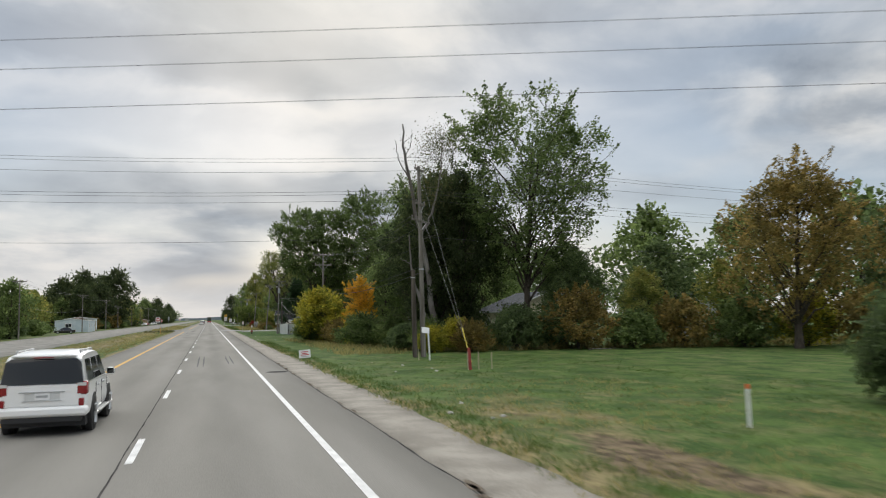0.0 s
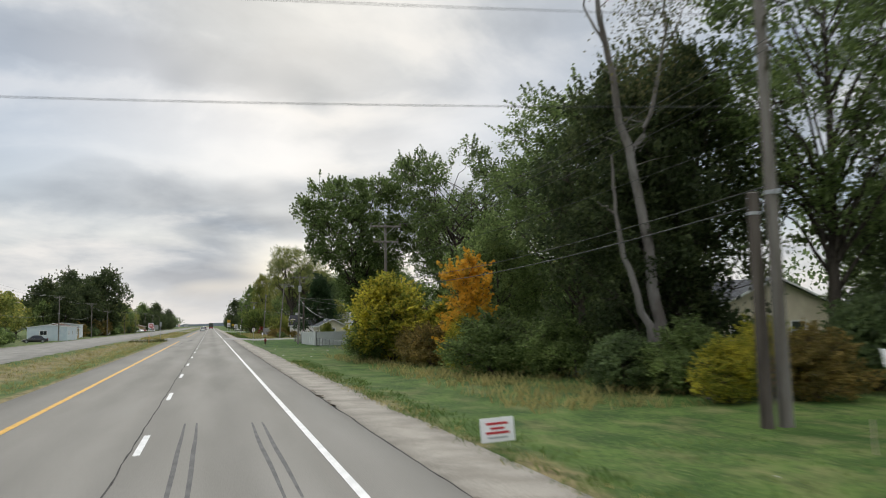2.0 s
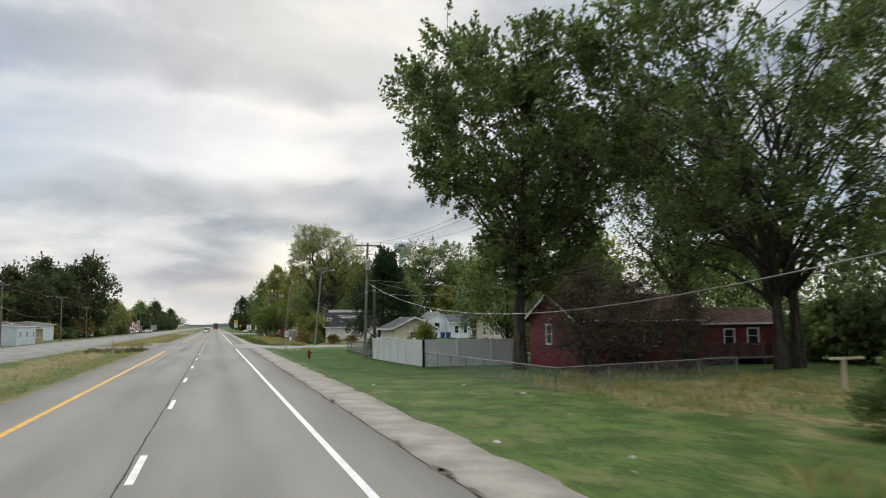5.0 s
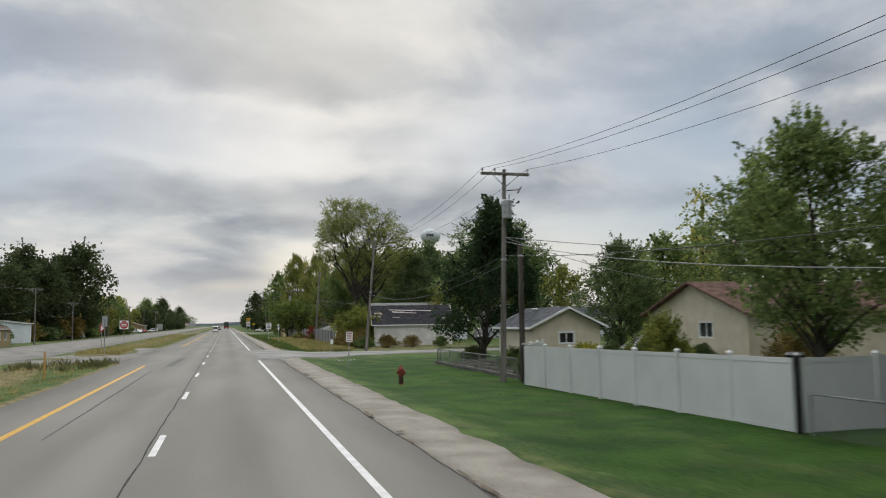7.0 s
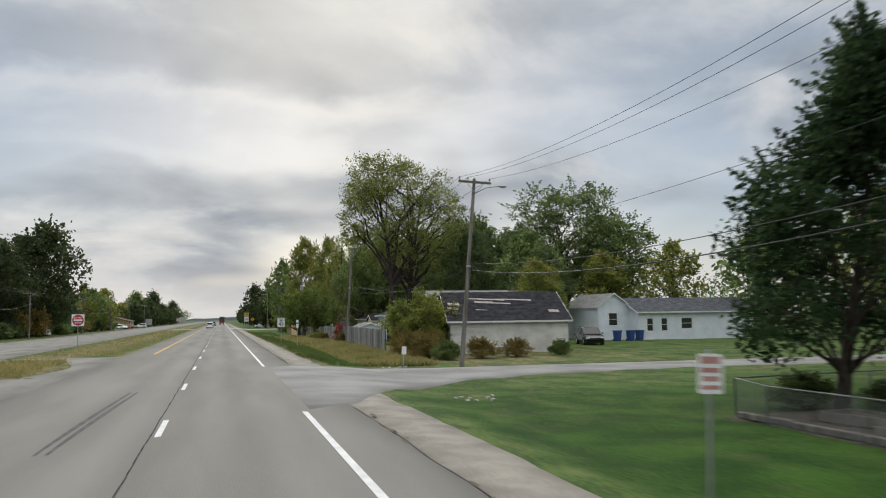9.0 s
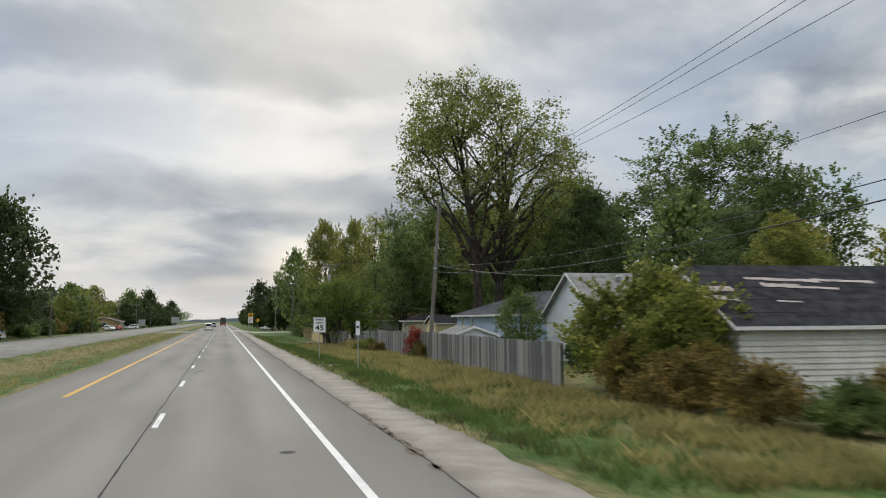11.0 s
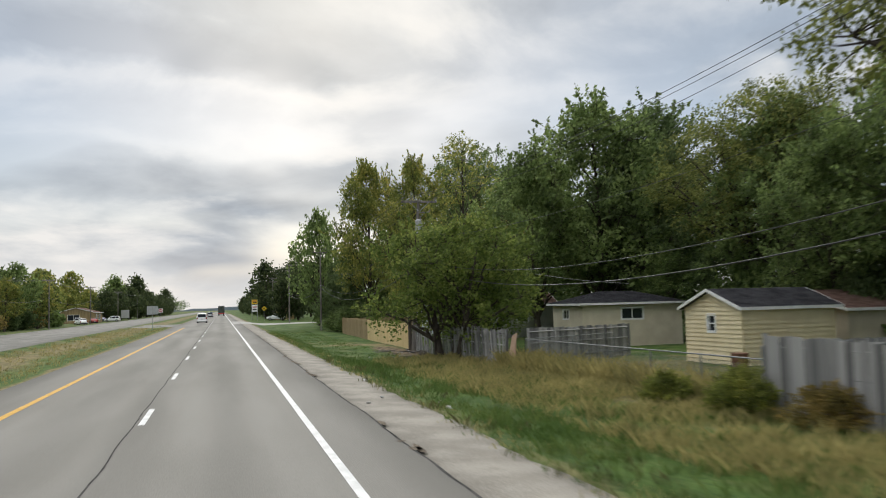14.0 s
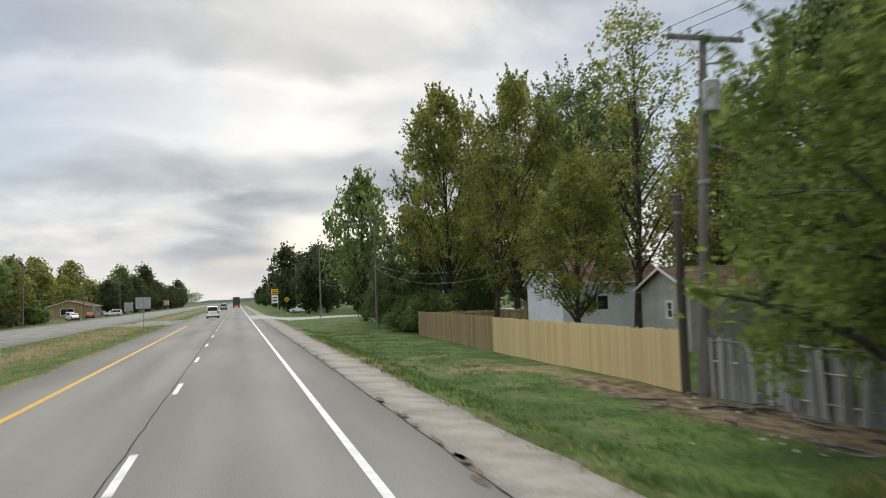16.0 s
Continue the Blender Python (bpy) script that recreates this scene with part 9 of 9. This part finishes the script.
# ---- grass ----
def blades(name, spots, h, w, material, label, seed, per=6, lean=0.35, spread=0.12):
    """Tufts of tapering blades; spots: (x, y, height factor)."""
    rng = np.random.default_rng(seed)
    spots = np.asarray(spots, float)
    n = len(spots) * per
    base = np.repeat(spots[:, :2], per, 0) + rng.normal(size=(n, 2)) * spread
    hh = np.repeat(spots[:, 2], per) * h * rng.uniform(0.5, 1.25, n)
    z = np.array([gz(x, y) + bump_at(x, y) for x, y in base]) - 0.03
    a = rng.uniform(0, 6.283, n)
    side = np.stack([np.cos(a), np.sin(a)], 1) * w * rng.uniform(0.6, 1.3, (n, 1))
    tip = base + rng.normal(size=(n, 2)) * lean * hh[:, None]
    mid = base + (tip - base) * 0.35
    v = np.zeros((n, 4, 3))
    v[:, 0, :2], v[:, 0, 2] = base - side, z
    v[:, 1, :2], v[:, 1, 2] = base + side, z
    v[:, 2, :2], v[:, 2, 2] = tip, z + hh
    v[:, 3, :2], v[:, 3, 2] = mid - side * 0.8, z + hh * 0.55
    tagged(new(name, quads_mesh(name, v.reshape(-1, 3), np.arange(4 * n).reshape(n, 4), material)), label, "grass", kind="stuff")


rg = np.random.default_rng(77)


def scatter(n, x0, x1, y0, y1, keep=lambda x, y: True, lo=0.6, hi=1.2):
    x, y = rg.uniform(x0, x1, n), rg.uniform(y0, y1, n)
    s = rg.uniform(lo, hi, n)
    return [(a, b, c) for a, b, c in zip(x, y, s) if keep(a, b)]


def clump(x, y, f=0.35, t=0.0):
    """Whether a tuft grows here: likelier in patches, with ragged borders."""
    return noise.noise((x * f, y * f, 2.0)) + 0.30 * noise.noise((x * 4 * f, y * 4 * f, 5.0)) + rg.normal() * 0.28 > t


blades("long_grass", scatter(11000, 7.2, 12.0, 201, 281, lambda x, y: clump(x, y, 0.4, 0.22 - 0.09 * (x - 7))), 0.36, 0.008, L_STRAW, "tall dry straw-coloured grass along the fence", 1, per=10)
blades("long_grass", scatter(8500, 5.6, 11.8, 201, 281, lambda x, y: clump(x, y, 0.4, -0.1)), 0.26, 0.008, L_GRASS, "long green grass along the verge", 2, per=9)
blades("verge_grass", scatter(9000, 4.9, 6.3, -5, 330, lambda x, y: clump(x, y, 0.6, -0.2) and not 92 < y < 208), 0.16, 0.010, L_GRASS, "ragged green grass at the gravel's edge", 3, per=6)
blades("verge_grass", scatter(2600, 4.75, 5.7, -5, 330, lambda x, y: clump(x, y, 0.5, 0.0) and not 92 < y < 208), 0.15, 0.009, L_STRAW, "dry grass at the gravel's edge", 4, per=6)
blades("long_grass", scatter(2600, 8.5, 20.0, 56, 98, lambda x, y: clump(x, y, 0.3, -0.05)), 0.40, 0.012, L_STRAW, "tall dry grass below the bushes", 5, per=6)
blades("long_grass", scatter(2600, 17, 52, 42, 58, lambda x, y: y > 58 - (x - 17) * 0.28), 0.6, 0.016, L_STRAW, "tall dry weeds along the wood's edge", 6, per=6)
blades("long_grass", scatter(2200, 12.8, 26, 106, 126, lambda x, y: clump(x, y, 0.3, 0.0)), 0.3, 0.012, L_STRAW, "long dry grass in the yard", 7, per=6)
blades("lawn_tufts", scatter(9000, 5.8, 22, 6, 50, lambda x, y: clump(x, y, 0.5, 0.0)), 0.10, 0.010, L_GRASS, "uneven tufts of meadow grass", 8, per=5)
blades("lawn_tufts", scatter(2500, 6.0, 16, 6, 30, lambda x, y: clump(x, y, 0.3, 0.1)), 0.14, 0.010, L_STRAW, "dry tufts of meadow grass", 9, per=5)
blades("verge_weeds", scatter(1500, 4.8, 6.5, 203, 282, lambda x, y: clump(x, y, 0.8, 0.45)), 0.26, 0.007, L_WEED, "dark clumps of weeds at the gravel's edge", 16, per=12)
blades("median_grass", scatter(4500, -14.5, -8.0, 30, 178, lambda x, y: clump(x, y, 0.4, -0.1)), 0.22, 0.013, L_STRAW, "dry median grass", 10, per=5)
blades("median_grass", scatter(4500, -14.5, -8.0, 218, 370, lambda x, y: clump(x, y, 0.4, -0.1)), 0.22, 0.013, L_STRAW, "dry median grass", 11, per=5)
blades("lawn_tufts", scatter(6000, 6.0, 12.5, 98, 178, lambda x, y: clump(x, y, 0.6, 0.1) and not (y > 176 and x < 8)), 0.07, 0.009, L_GRASS, "short mown grass", 12, per=5)
blades("lawn_tufts", scatter(6500, 5.6, 10.4, 280, 345, lambda x, y: clump(x, y, 0.5, 0.0)), 0.12, 0.010, L_GRASS, "short mown grass", 13, per=5)
blades("island_weeds", [(x, y, s) for x, y, s in scatter(700, -13, -9.4, 195, 208)], 0.42, 0.010, L_STRAW, "dry weeds on the island", 14, per=8)
blades("median_weeds", [(x, y, f) for x, y, f in scatter(420, -13, -7.6, 172, 180.5, lambda x, y: clump(x, y, 0.8, 0.1))], 0.45, 0.010, L_WEED, "coarse weeds on the median's nose", 17, per=8)
blades("long_grass", scatter(900, 11.9, 13.4, 257.5, 274), 0.75, 0.012, L_STRAW, "pale dry weeds along the wire fence", 15, per=6)

# ---- the roadside lots far ahead ----
ob = empty("pylon_sign", pose(8.7, 462.0, gz(8.7, 462)), "tall yellow and white roadside sign board far ahead", "sign")
for sx in (-0.7, 0.7):
    bm = bmesh.new()
    box(bm, (sx - 0.08, -0.08, -0.2), (sx + 0.08, 0.08, 5.6), 0.01)
    part("post", bm, M_STEEL, ob)
for z0, z1, m in ((4.3, 5.5, M_SIGN_YELLOW), (2.2, 4.1, M_SIGN_WHITE)):
    bm = bmesh.new()
    box(bm, (-0.75, -0.15, z0), (0.75, 0.15, z1), 0.03)
    b = part("board", bm, m, ob)
    for k in range(2):
        bm = bmesh.new()
        zz = z0 + (z1 - z0) * (0.35 + 0.35 * k)
        box(bm, (-0.55, -0.17, zz - 0.12), (0.55, -0.151, zz + 0.12))
        part("lettering_bar", bm, M_SIGN_RED if k else M_SIGN_BLACK, b)
for x, y, a, p, lb in ((13.4, 446, 80, P_WHITE, "white van parked at the roadside lot"), (15.0, 466, 85, P_BLUE, "dark blue car parked at the roadside lot")):
    car("parked_car", x, y, a, p, lb, L=4.8, W=1.9, H=1.9, kind="suv", z=gz(x, y))
